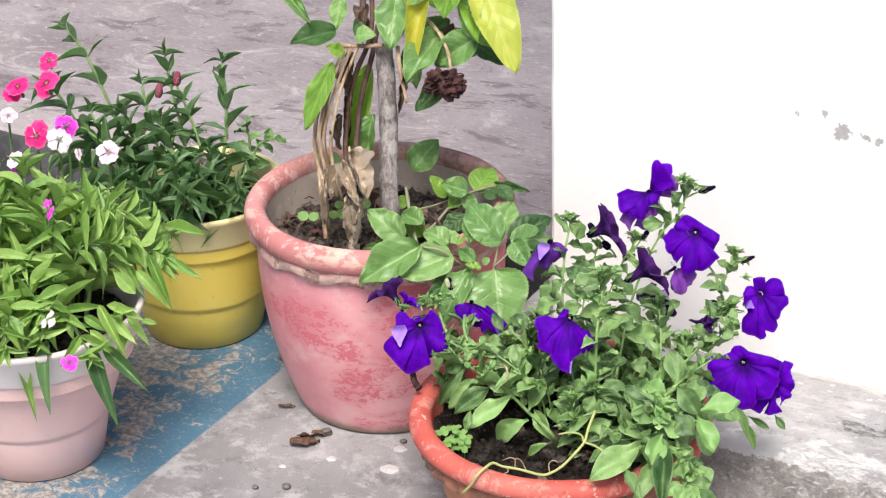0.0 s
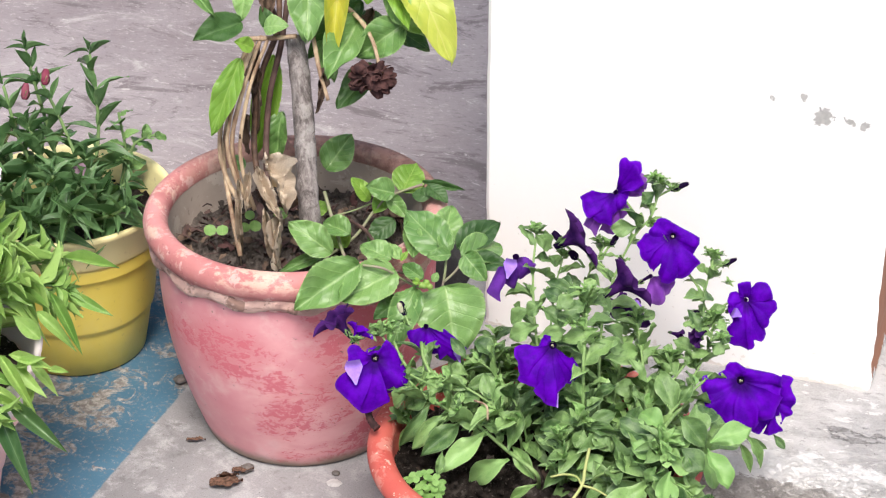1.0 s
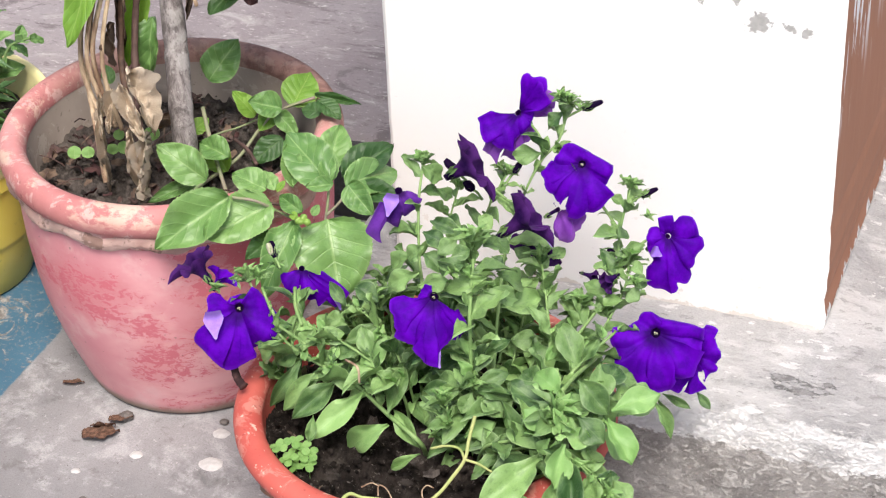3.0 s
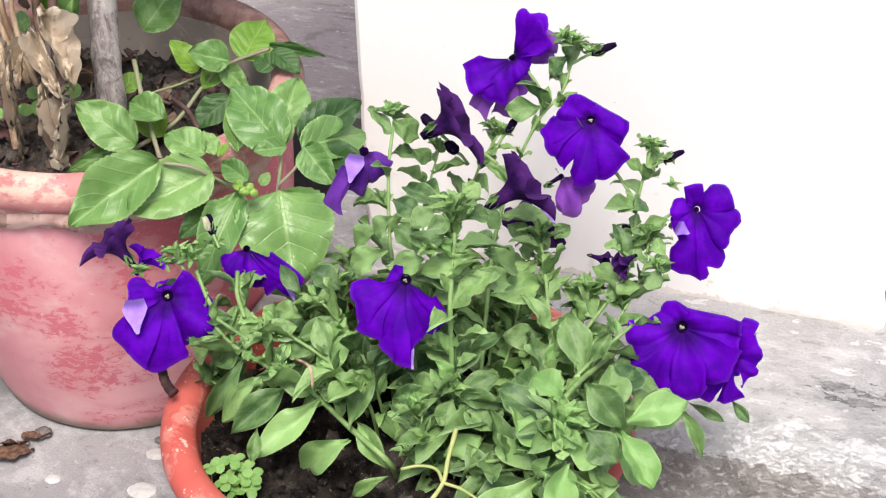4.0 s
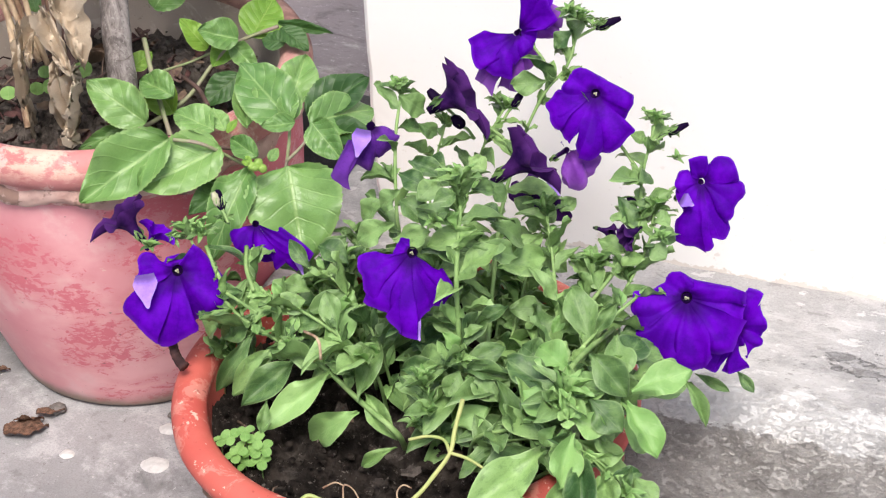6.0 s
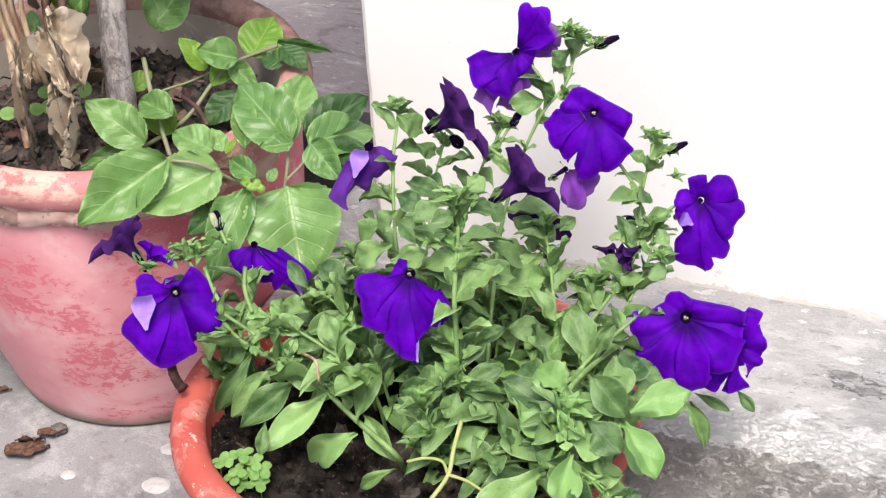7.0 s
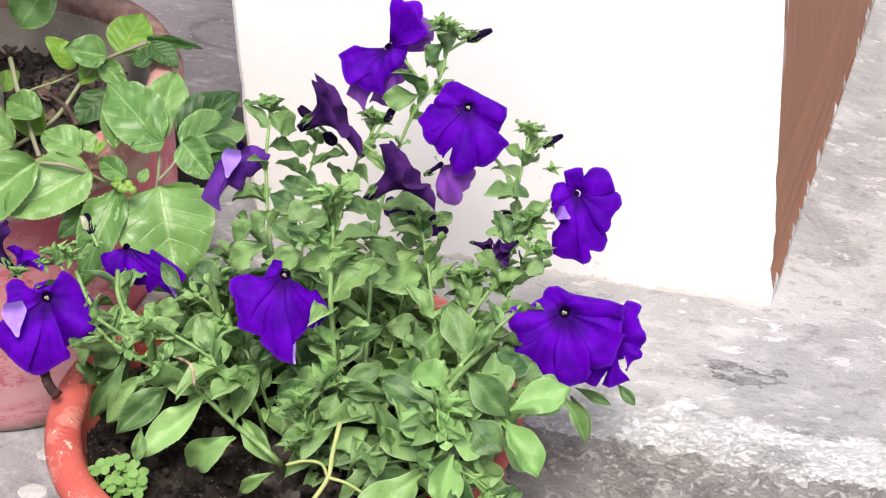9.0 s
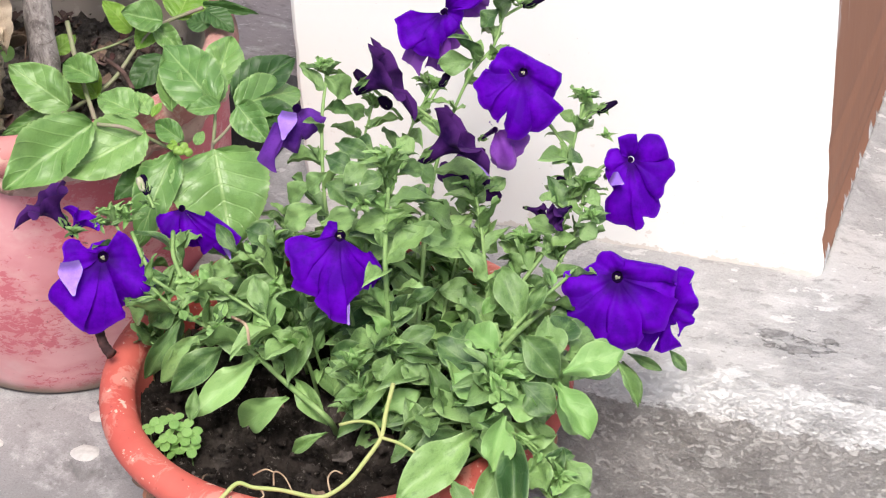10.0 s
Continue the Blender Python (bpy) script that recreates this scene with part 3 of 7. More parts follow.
tub(YEL, M_YELLOW, "yellow plastic flower tub with a sun-bleached rim", 0.93, 0.97)
soil(YEL, 0.113, 0.176, "dark soil in the yellow tub", 13, 0.008, 50)
tub(PINK, M_PALE, "pale pink plastic flower tub with a bleached white rim", 1.10, 0.98)
soil(PINK, 0.134, 0.176, "dark soil in the pink tub", 17, 0.008, 30)


# ---- plants: materials ----
def leaf_mat(name, dark, light, vein, ribs=7, slant=2.2, rough=0.55, hairy=0.0, glow=0.3, old=None, mark=1.0):
    m = Mat(name, rough - 0.08, 0.5)
    u, v = m.axis(0, "UV"), m.axis(1, "UV")
    off = m.math("ABSOLUTE", m.math("SUBTRACT", v, 0.5))
    rib = m.step(off, 0.008, 0.032, 1, 0)
    wave = m.math("SINE", m.math("MULTIPLY", m.math("SUBTRACT", m.math("MULTIPLY", u, ribs), m.math("MULTIPLY", off, slant * ribs * 0.4)), 6.283))
    side = m.step(wave, 0.90, 1.0)
    # every leaf takes another piece of the pattern
    own = m.t.nodes.new("ShaderNodeMapping")
    m.t.links.new(m.tc.outputs["Object"], own.inputs["Vector"])
    m.t.links.new(m.math("MULTIPLY", m.island(), 60.0), own.inputs["Location"])
    vec = own.outputs["Vector"]
    net = m.noise(26, 4, 0.65, vec=vec)
    quilt = m.math("MULTIPLY", m.math("ADD", wave, 1.0), m.step(off, 0.0, 0.08))
    c = m.mix(m.island(), dark, light)
    c = m.mix(m.step(m.noise(2.2, 4, 0.6, vec=vec), 0.42, 0.66, 0, 0.40), c, light)
    c = m.mix(m.step(m.noise(4.5, 5, 0.65, vec=vec), 0.50, 0.66, 0, 0.38), c, dark)
    c = m.mix(m.step(net, 0.50, 0.70, 0, 0.22), c, dark)
    c = m.mix(m.step(off, 0.43, 0.5, 0, 0.35), c, vein)
    if old:
        c = m.mix(m.step(m.noise(1.7, 3, 0.5), 0.45, 0.7), c, old)
    c = m.mix(m.math("MULTIPLY", side, 0.20 * mark), c, vein)
    c = m.mix(m.math("MULTIPLY", rib, 0.42 * mark), c, vein)
    if hairy:
        c = m.mix(m.math("MULTIPLY", m.step(m.noise(70, 2, vec=vec), 0.55, 0.75), hairy), c, (0.45, 0.55, 0.40))
    h = m.math("ADD", m.math("MULTIPLY", m.math("ADD", side, rib), -0.45 * mark), m.math("ADD", m.math("MULTIPLY", net, 0.55), m.math("MULTIPLY", quilt, -0.18 * mark)))
    m.color(c).bump(h, 0.5, 0.0016).thin(glow, (1.0, 1.0, 0.45))
    return m


def plain_mat(name, a, b, scale=60, rough=0.6, glow=0.0, stretch=None):
    m = Mat(name, rough, 0.3)
    m.color(m.mix(m.step(m.noise(scale, 5, 0.6, stretch), 0.3, 0.7), a, b)).bump(m.noise(scale * 3, 4, 0.6, stretch), 0.4, 0.001)
    if glow:
        m.thin(glow, (1, 1, 0.8))
    return m


M_PLEAF = leaf_mat("petunia_leaf", (0.030, 0.086, 0.024), (0.248, 0.410, 0.140), (0.40, 0.56, 0.26), 4, 1.6, 0.5, 0.12, 0.09, mark=0.3)
# lighter copy of petunia_leaf: young tips, plus full-grown leaves kept brighter
M_PYOUNG = leaf_mat("petunia_young_leaf", (0.165, 0.340, 0.095), (0.30, 0.49, 0.175), (0.42, 0.60, 0.26), 4, 1.6, 0.5, 0.08, 0.12, mark=0.3)
M_PSTEM = plain_mat("petunia_stem", (0.16, 0.28, 0.09), (0.26, 0.39, 0.15), 90, 0.6)
M_RUNNER = plain_mat("yellowing_stem", (0.31, 0.40, 0.13), (0.44, 0.45, 0.19), 50)
M_DLEAF = leaf_mat("dahlia_leaf", (0.092, 0.208, 0.056), (0.218, 0.380, 0.120), (0.38, 0.54, 0.22), 6, 1.5, 0.40, 0.0, 0.12, mark=0.9)
# darker copy of dahlia_leaf, mostly for leaves set behind others
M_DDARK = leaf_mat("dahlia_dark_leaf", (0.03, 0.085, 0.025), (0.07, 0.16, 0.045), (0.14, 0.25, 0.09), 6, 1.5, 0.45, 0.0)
M_DLIME = leaf_mat("dahlia_fresh_leaf", (0.16, 0.34, 0.045), (0.26, 0.46, 0.07), (0.42, 0.60, 0.18), 6, 1.5, 0.45, 0.0)
M_DYELLOW = leaf_mat("dahlia_yellow_leaf", (0.55, 0.54, 0.05), (0.68, 0.64, 0.10), (0.74, 0.70, 0.22), 6, 1.5, 0.5, 0.0, 0.3, (0.27, 0.40, 0.05))
M_DFADING = leaf_mat("dahlia_fading_leaf", (0.38, 0.48, 0.055), (0.58, 0.61, 0.11), (0.68, 0.66, 0.22), 6, 1.5, 0.5, 0.0, 0.3, (0.30, 0.44, 0.06))
M_DSTEM = plain_mat("dahlia_stem", (0.22, 0.30, 0.13), (0.28, 0.22, 0.19), 40)
M_DRYSTEM = plain_mat("dry_stem", (0.20, 0.115, 0.075), (0.56, 0.44, 0.30), 90, 0.7, 0, (1, 1, 0.22))
M_DARKSTEM = plain_mat("dark_stem", (0.06, 0.035, 0.03), (0.13, 0.08, 0.07), 60)
M_DRYLEAF = plain_mat("dry_leaf", (0.50, 0.39, 0.29), (0.80, 0.71, 0.59), 75, 0.8, 0.15)
M_DEADLEAF = plain_mat("dead_leaf", (0.07, 0.045, 0.035), (0.20, 0.14, 0.10), 70, 0.8)
M_DEADBLOOM = plain_mat("dead_bloom", (0.022, 0.009, 0.010), (0.10, 0.045, 0.042), 90, 0.8)
M_GLEAF = leaf_mat("dianthus_leaf", (0.15, 0.31, 0.062), (0.39, 0.58, 0.175), (0.44, 0.62, 0.23), 1, 0, 0.4, 0.0, 0.2)
M_GDARK = leaf_mat("dianthus_dark_leaf", (0.055, 0.130, 0.048), (0.150, 0.28, 0.11), (0.20, 0.33, 0.15), 1, 0, 0.33, 0.0, 0.2)
M_GSTEM = plain_mat("dianthus_stem", (0.12, 0.22, 0.07), (0.2, 0.3, 0.12), 60)


def petal_mat(name, a, b, edge, glow=0.14, rough=0.6, spread=0.75):
    """Petals: u runs round the bloom, v from its throat to its edge."""
    m = Mat(name, rough, 0.2)
    u, v = m.axis(0, "UV"), m.axis(1, "UV")
    vein = m.step(m.math("SINE", m.math("MULTIPLY", m.math("ADD", u, m.math("MULTIPLY", m.noise(40, 3), 0.05)), 6.283 * 7)), 0.80, 1.0)
    blot = m.step(m.noise(55, 5, 0.6), 0.35, 0.65)
    c = m.mix(blot, a, b)
    c = m.mix(m.math("MULTIPLY", m.step(m.noise(380, 3, 0.7), 0.5, 0.75), 0.3), c, tuple(x * 0.6 for x in a))
    c = m.mix(m.step(v, spread, 1.0, 0, 0.7), c, edge)
    # dark throat colour, widened to paint shade into the hollow
    c = m.mix(m.step(m.math("ADD", v, m.math("MULTIPLY", m.noise(160, 3), 0.10)), 0.42, 0.12, 0, 0.8), c, tuple(x * 0.25 for x in a))
    m.color(c)
    m.b.inputs["Specular IOR Level"].default_value = 0.06
    m.bump(m.math("ADD", m.noise(70, 4, 0.6), m.math("MULTIPLY", vein, -0.06)), 0.25, 0.0012).thin(glow, (0.9, 0.7, 1.0))
    return m


M_PURPLE = petal_mat("purple_petal", (0.055, 0.0, 0.26), (0.105, 0.0, 0.43), (0.14, 0.010, 0.50), spread=0.91)
M_FADED = petal_mat("faded_purple_petal", (0.055, 0.012, 0.17), (0.12, 0.03, 0.29), (0.16, 0.05, 0.34))
M_WITHER = petal_mat("withered_petal", (0.014, 0.003, 0.045), (0.055, 0.014, 0.11), (0.075, 0.020, 0.14), 0.1)
M_LILAC = petal_mat("lilac_petal_back", (0.30, 0.16, 0.68), (0.42, 0.26, 0.78), (0.45, 0.30, 0.80))
M_UNDER = petal_mat("purple_petal_back", (0.16, 0.035, 0.33), (0.23, 0.07, 0.42), (0.28, 0.11, 0.48))
M_THROAT = plain_mat("dark_throat", (0.006, 0.002, 0.02), (0.015, 0.004, 0.04), 80)
M_STAMEN = plain_mat("pale_stamen", (0.34, 0.34, 0.22), (0.46, 0.46, 0.34), 200)
M_ROSE = petal_mat("rose_petal", (0.66, 0.02, 0.17), (0.80, 0.05, 0.25), (0.80, 0.13, 0.32))
M_BUD = petal_mat("pink_bud", (0.62, 0.12, 0.22), (0.76, 0.30, 0.38), (0.80, 0.42, 0.48))
M_MAGENTA = petal_mat("magenta_petal", (0.62, 0.04, 0.50), (0.74, 0.09, 0.60), (0.78, 0.25, 0.66))
M_BLUSH = petal_mat("blush_petal", (0.78, 0.52, 0.66), (0.82, 0.68, 0.76), (0.82, 0.74, 0.80))
M_WHITEP = petal_mat("white_petal", (0.80, 0.76, 0.80), (0.84, 0.82, 0.84), (0.80, 0.55, 0.74))

UP = Vector((0, 0, 1))
# leaves turn their faces roughly towards the camera
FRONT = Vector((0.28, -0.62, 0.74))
TO_CAMERA = Vector((0.27, -0.81, 0.52))  # direction towards the camera, so blooms open to its view


# ---- plants: shapes ----
def leaf_mesh(name, material, shape, arch, fold, wave, teeth, seed, n=12, w=6, crumple=0.0):
    """A leaf along +y, one long and one wide: arch bends its tip down, fold lifts its halves, teeth notch its edge."""
    def at(u, v):
        s = 2 * v - 1
        half = shape(u) * 0.5
        if teeth and abs(s) > 0.99 and 0.08 < u < 0.97:
            half *= 1 + (0.022 if round(u * n) % 2 else -0.015)
        x = s * half
        y = u - (0.010 if abs(s) > 0.99 and teeth and round(u * n) % 2 else 0)
        z = -arch * u * u + fold * abs(s) * half + wave * noise.noise((u * 4 + seed, s * 1.5, seed)) * (0.3 + abs(s))
        if teeth and not crumple:
            z -= 0.007 * max(0, math.sin(6.283 * (6 * u - abs(s) * 0.5 * 1.5 * 6 * 0.4))) ** 3 * min(1, 4 * half) + 0.012 * math.exp(-((s / 0.12) ** 2))
        if crumple:
            q = Vector((u * 7 + seed, s * 4, seed))
            x, y, z = x * (1 + 0.5 * noise.noise(q)), y + crumple * 0.5 * noise.noise(q * 1.3), z + crumple * (noise.noise(q) + 0.6 * noise.noise(q * 2.7) + 0.35 * abs(noise.noise(q * 4.6)))
        return (x, y, z)

    return mesh_of(name, grid(n, w, at), material)


def ovate(u):
    return max(0.03, math.sin(math.pi * min(1, u**0.80)) ** 0.72) if u < 1 else 0.02


def broad(u):
    return max(0.03, math.sin(math.pi * min(1, u**0.78)) ** 0.55) if u < 1 else 0.02


def spoon(u):
    if u < 0.58:
        return 0.13 + 0.87 * math.sin(math.pi / 2 * max(0, (u - 0.04) / 0.54)) ** 1.3
    return max(0.03, max(0, 1 - ((u - 0.58) / 0.42) ** 1.8) ** 0.9)


def lance(u):
    return max(0.05, math.sin(math.pi * u**0.8)) if u < 1 else 0.02


KINDS = {}
for key, material, shape, teeth, n, base in (
    ("petunia", M_PLEAF, spoon, 0, 14, (0.30, 0.34, 0.17)),
    ("young", M_PYOUNG, spoon, 0, 12, (0.32, 0.45, 0.18)),
    ("dahlia", M_DLEAF, ovate, 1, 36, (0.22, 0.33, 0.14)),
    ("dahlia_broad", M_DLEAF, broad, 1, 36, (0.20, 0.22, 0.12)),
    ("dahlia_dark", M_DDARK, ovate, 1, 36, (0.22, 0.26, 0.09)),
    ("dahlia_lime", M_DLIME, ovate, 1, 36, (0.20, 0.30, 0.08)),
    ("dahlia_fading", M_DFADING, broad, 1, 36, (0.22, 0.24, 0.12)),
    ("dahlia_yellow", M_DYELLOW, ovate, 0, 16, (0.25, 0.7, 0.12)),
    ("dianthus", M_GLEAF, lance, 0, 8, (0.35, 0.45, 0.06)),
    ("dianthus_dark", M_GDARK, lance, 0, 8, (0.40, 0.45, 0.06)),
    ("dry", M_DRYLEAF, ovate, 0, 30, (0.3, 1.1, 0.30)),
    ("dead", M_DEADLEAF, ovate, 0, 14, (0.3, 0.9, 0.5)),
):
    KINDS[key] = [leaf_mesh("leaf", material, shape, base[0] * k, base[1] * q, base[2], teeth, i * 7.3, n, 10 if teeth else 12 if key in ("dry", "dead") else 6, {"dry": 0.22, "dead": 0.13}.get(key, 0.0)) for i, (k, q) in enumerate(((1, 1), (0.3, 1.3), (1.8, 0.7), (0.6, 0.4), (-0.5, 1.2), (1.3, 1.5)))]

RNG = random.Random(11)
LEAF_RNG = {}


def set_at(ob, m, plant):
    ob.matrix_basis = Matrix.Translation(-plant.location) @ m


def leaf(kind, plant, base, tip, width, roll=0.0, hint=None, form=None):
    """One leaf from its base to its tip, turned roughly towards the camera unless hint says otherwise."""
    base, tip = Vector(base), Vector(tip)
    along = tip - base
    size = along.length
    along.normalize()
    up = (hint or FRONT) + Vector((RNG.uniform(-0.25, 0.25), RNG.uniform(-0.25, 0.25), RNG.uniform(-0.2, 0.2)))
    up = (up - along * up.dot(along)).normalized()
    up = Matrix.Rotation(radians(roll), 3, along) @ up
    side = along.cross(up)
    forms = KINDS[kind]
    ob = new("leaf", forms[(LEAF_RNG.setdefault(kind, random.Random(len(kind))).randrange(len(forms))) if form is None else form % len(forms)])
    ob.parent = plant
    m = Matrix((side * width, along * size, up * size)).transposed().to_4x4()
    m.translation = base
    set_at(ob, m, plant)
    return ob


def stem(plant, pts, r0, r1, material, name="stem", knots=0.15, sides=8, per=6):
    line = smooth_line(pts, per)
    o = plant.location
    part(name, tube([p - o for p in line], r0, r1, sides, knots), material, plant)
    return line


def foliage(kind, plant, line, n, size, ratio, start=0.1, end=1.0, rise=35, seed=0, shrink=0.5, pairs=False):
    """Leaves up a stem, spiralling or in opposite pairs, smaller towards the tip."""
    rng = random.Random(seed)
    turn = rng.uniform(0, 6.28)
    for i in range(n):
        f = start + (end - start) * (i + 0.5) / n
        k = f * (len(line) - 1)
        a = int(min(k, len(line) - 2))
        p = line[a].lerp(line[a + 1], k - a)
        t = (line[a + 1] - line[a]).normalized()
        x = t.orthogonal().normalized()
        turn += math.pi / 2 if pairs else 2.4
        for g in (0, math.pi) if pairs else (0,):
            out = Matrix.Rotation(turn + g + rng.uniform(-0.3, 0.3), 3, t) @ x
            e = radians(rise + rng.uniform(-18, 18))
            way = (out * math.cos(e) + t * math.sin(e)).normalized()
            if way.z < -0.55:
                way.z *= 0.4
            ln = size * (1 - shrink * (i / max(1, n - 1))) * rng.uniform(0.8, 1.2)
            hint = (t * 0.8 + UP * 0.6 + FRONT * 0.4).normalized()
            leaf(kind, plant, p, p + way * ln, ln * ratio * rng.uniform(0.85, 1.15), rng.uniform(-25, 25), hint)
            if kind == "petunia" and rng.random() < 0.55:
                # a tuft of small young leaves in the axil
                for h in (-1, 1):
                    side = (way * 0.5 + t * 0.8 + h * 0.6 * t.cross(way) + Vector((rng.uniform(-0.3, 0.3), rng.uniform(-0.3, 0.3), rng.uniform(0, 0.3)))).normalized()
                    k2 = ln * rng.uniform(0.34, 0.52)
                    leaf("young" if rng.random() < 0.5 else kind, plant, p + way * 0.003, p + way * 0.003 + side * k2, k2 * ratio * 1.1, rng.uniform(-30, 30), hint)


def rosette(kind, plant, at, way, n, size, ratio, seed=0, spread=60):
    rng = random.Random(seed)
    way = Vector(way).normalized()
    x = way.orthogonal().normalized()
    for i in range(n):
        f = i / n
        out = Matrix.Rotation(2.4 * i + rng.uniform(-0.2, 0.2), 3, way) @ x
        e = radians(90 - spread * (1 - 0.75 * f) + rng.uniform(-8, 8))
        d = (out * math.cos(e) + way * math.sin(e)).normalized()
        ln = size * (1 - 0.55 * f) * rng.uniform(0.85, 1.15)
        p = Vector(at) + way * size * 0.35 * f
        leaf("young" if kind == "petunia" and f > 0.35 else kind, plant, p, p + d * ln, ln * ratio, rng.uniform(-15, 15), (way + UP * 0.3).normalized())


def petal_grid(base, tip, width, bulge, seed, lift=0.0, start=0.24, ruffle=0.05, o=Vector()):
    """A turned-over piece of petal: a broad tongue with a rounded edge, slightly arched."""
    along = tip - base
    size = along.length
    along.normalize()
    n = (TO_CAMERA - along * TO_CAMERA.dot(along)).normalized()
    side = along.cross(n)
    skew = random.Random(seed).uniform(-0.14, 0.14)

    def at(u, v):
        s = 2 * u - 1
        f = v * (1 - 0.30 * abs(s) ** 2.6 + 0.03 * noise.noise((s * 2.4, seed, 2)))
        half = 0.5 * width * (start + (1 - start) * min(1, v / 0.4)) * (1 - 0.62 * max(0, (v - 0.3) / 0.7) ** 1.4)
        x = s * half * (1 - 0.10 * max(0, v - 0.8) / 0.2) + skew * width * 0.3 * f * f
        z = size * bulge * 1.9 * f * (1 - 0.72 * f) - 0.2 * s * s * half + width * v * ruffle * noise.noise((s * 1.9 + seed, v * 1.6, seed * 0.7))
        return base + along * (f * size) + side * x + n * (z + lift * (0.4 + 0.6 * v)) - o

    return grid(12, 10, at)


def corolla(at, tips, throat, seed, o, whole=True):
    """The sheets of a hanging bloom, one to a petal: a draped skirt round the throat whose edge runs through the tips, creased where petals meet.
    tips: (place, width, arch); whole: whether the skirt closes round the throat. Gives (petal index, mesh) pairs."""
    n = TO_CAMERA.normalized()
    ex = Vector((0.95, 0.32, 0)).normalized()
    ex = (ex - n * ex.dot(n)).normalized()
    ey = n.cross(ex)
    rng = random.Random(seed)
    polar = []
    for k, (tip, width, arch) in enumerate(tips):
        d = Vector(tip) - at
        polar.append((math.atan2(d.dot(ey), d.dot(ex)), math.hypot(d.dot(ex), d.dot(ey)), d.dot(n), width, arch, k))
    polar.sort()
    sheets = []
    for i, (a, r, h, width, arch, k) in enumerate(polar):
        ends = []
        for step in (-1, 1):
            b, rb, hb, _, arch_b, _ = polar[(i + step) % len(polar)]
            gap = (step * (b - a)) % (2 * math.pi)
            if gap > 1.75 and (whole is False or gap > 3.4):
                ends.append((min(1.0, max(0.3, 1.25 * math.atan(0.5 * width / r))), 0.72 * r, h, r, arch))
                continue
            tight = min(1, max(0, (gap - 1.2) / 1.4))
            notch = (1 - tight) * 0.94 * 0.5 * (r + rb) + tight * 0.42 * min(r, rb)
            ends.append((gap / 2, notch, 0.5 * (h + hb), 0.5 * (r + rb), 0.5 * (arch + arch_b)))
        phase, pleat, tilt = rng.uniform(0, 6.28), rng.choice((0.8, 1.1, 1.5)), rng.uniform(0.06, 0.18)
        wave = rng.uniform(0.7, 1.3)

        def place(u, v):
            s = 2 * u - 1
            half, notch, hs, side_r, side_arch = ends[0] if s < 0 else ends[1]
            q = abs(s)
            rr, aa = r + (side_r - r) * q, arch + (side_arch - arch) * q
            lobe = max(0.0, 1 - q**3.6) ** 0.7
            rim = notch + (r - notch) * lobe
            ang = a + s * half * (1 + 0.24 * min(1.0, v / 0.3)) + 0.30 * v * noise.noise((2 * a + 1.3 * s, seed, 1.6 * v))
            rim *= 1 + 0.16 * noise.noise((2.6 * math.cos(ang) + seed, 2.6 * math.sin(ang), k)) + 0.04 * noise.noise((6 * math.cos(ang), 6 * math.sin(ang) + seed, 4))
            turn = abs(ang - a)
            rim = min(rim, max(0.30 * r, 0.60 * width / max(0.2, math.sin(min(turn, 1.57)))))
            rad = throat * 0.8 + (rim - throat * 0.8) * v
            z = (h * (1 - q) + hs * q) * v + rr * aa * 1.75 * v * (1 - 0.66 * v)
            span = min(half, 0.9) * rr
            z += span * v * (tilt * s - 0.10 * q * q)
            z += wave * span * v * 0.12 * math.cos(pleat * math.pi * s + phase)
            z += rr * v * 0.20 * noise.noise((2.2 * math.cos(ang) + seed, 2.2 * math.sin(ang), 0.7 * v + k))
            z -= span * 0.22 * max(0, (v - 0.82) / 0.18) ** 2
            return at + ex * (rad * math.cos(ang)) + ey * (rad * math.sin(ang)) + n * z - o

        sheets.append((k, grid(20, 14, place)))
    return sheets


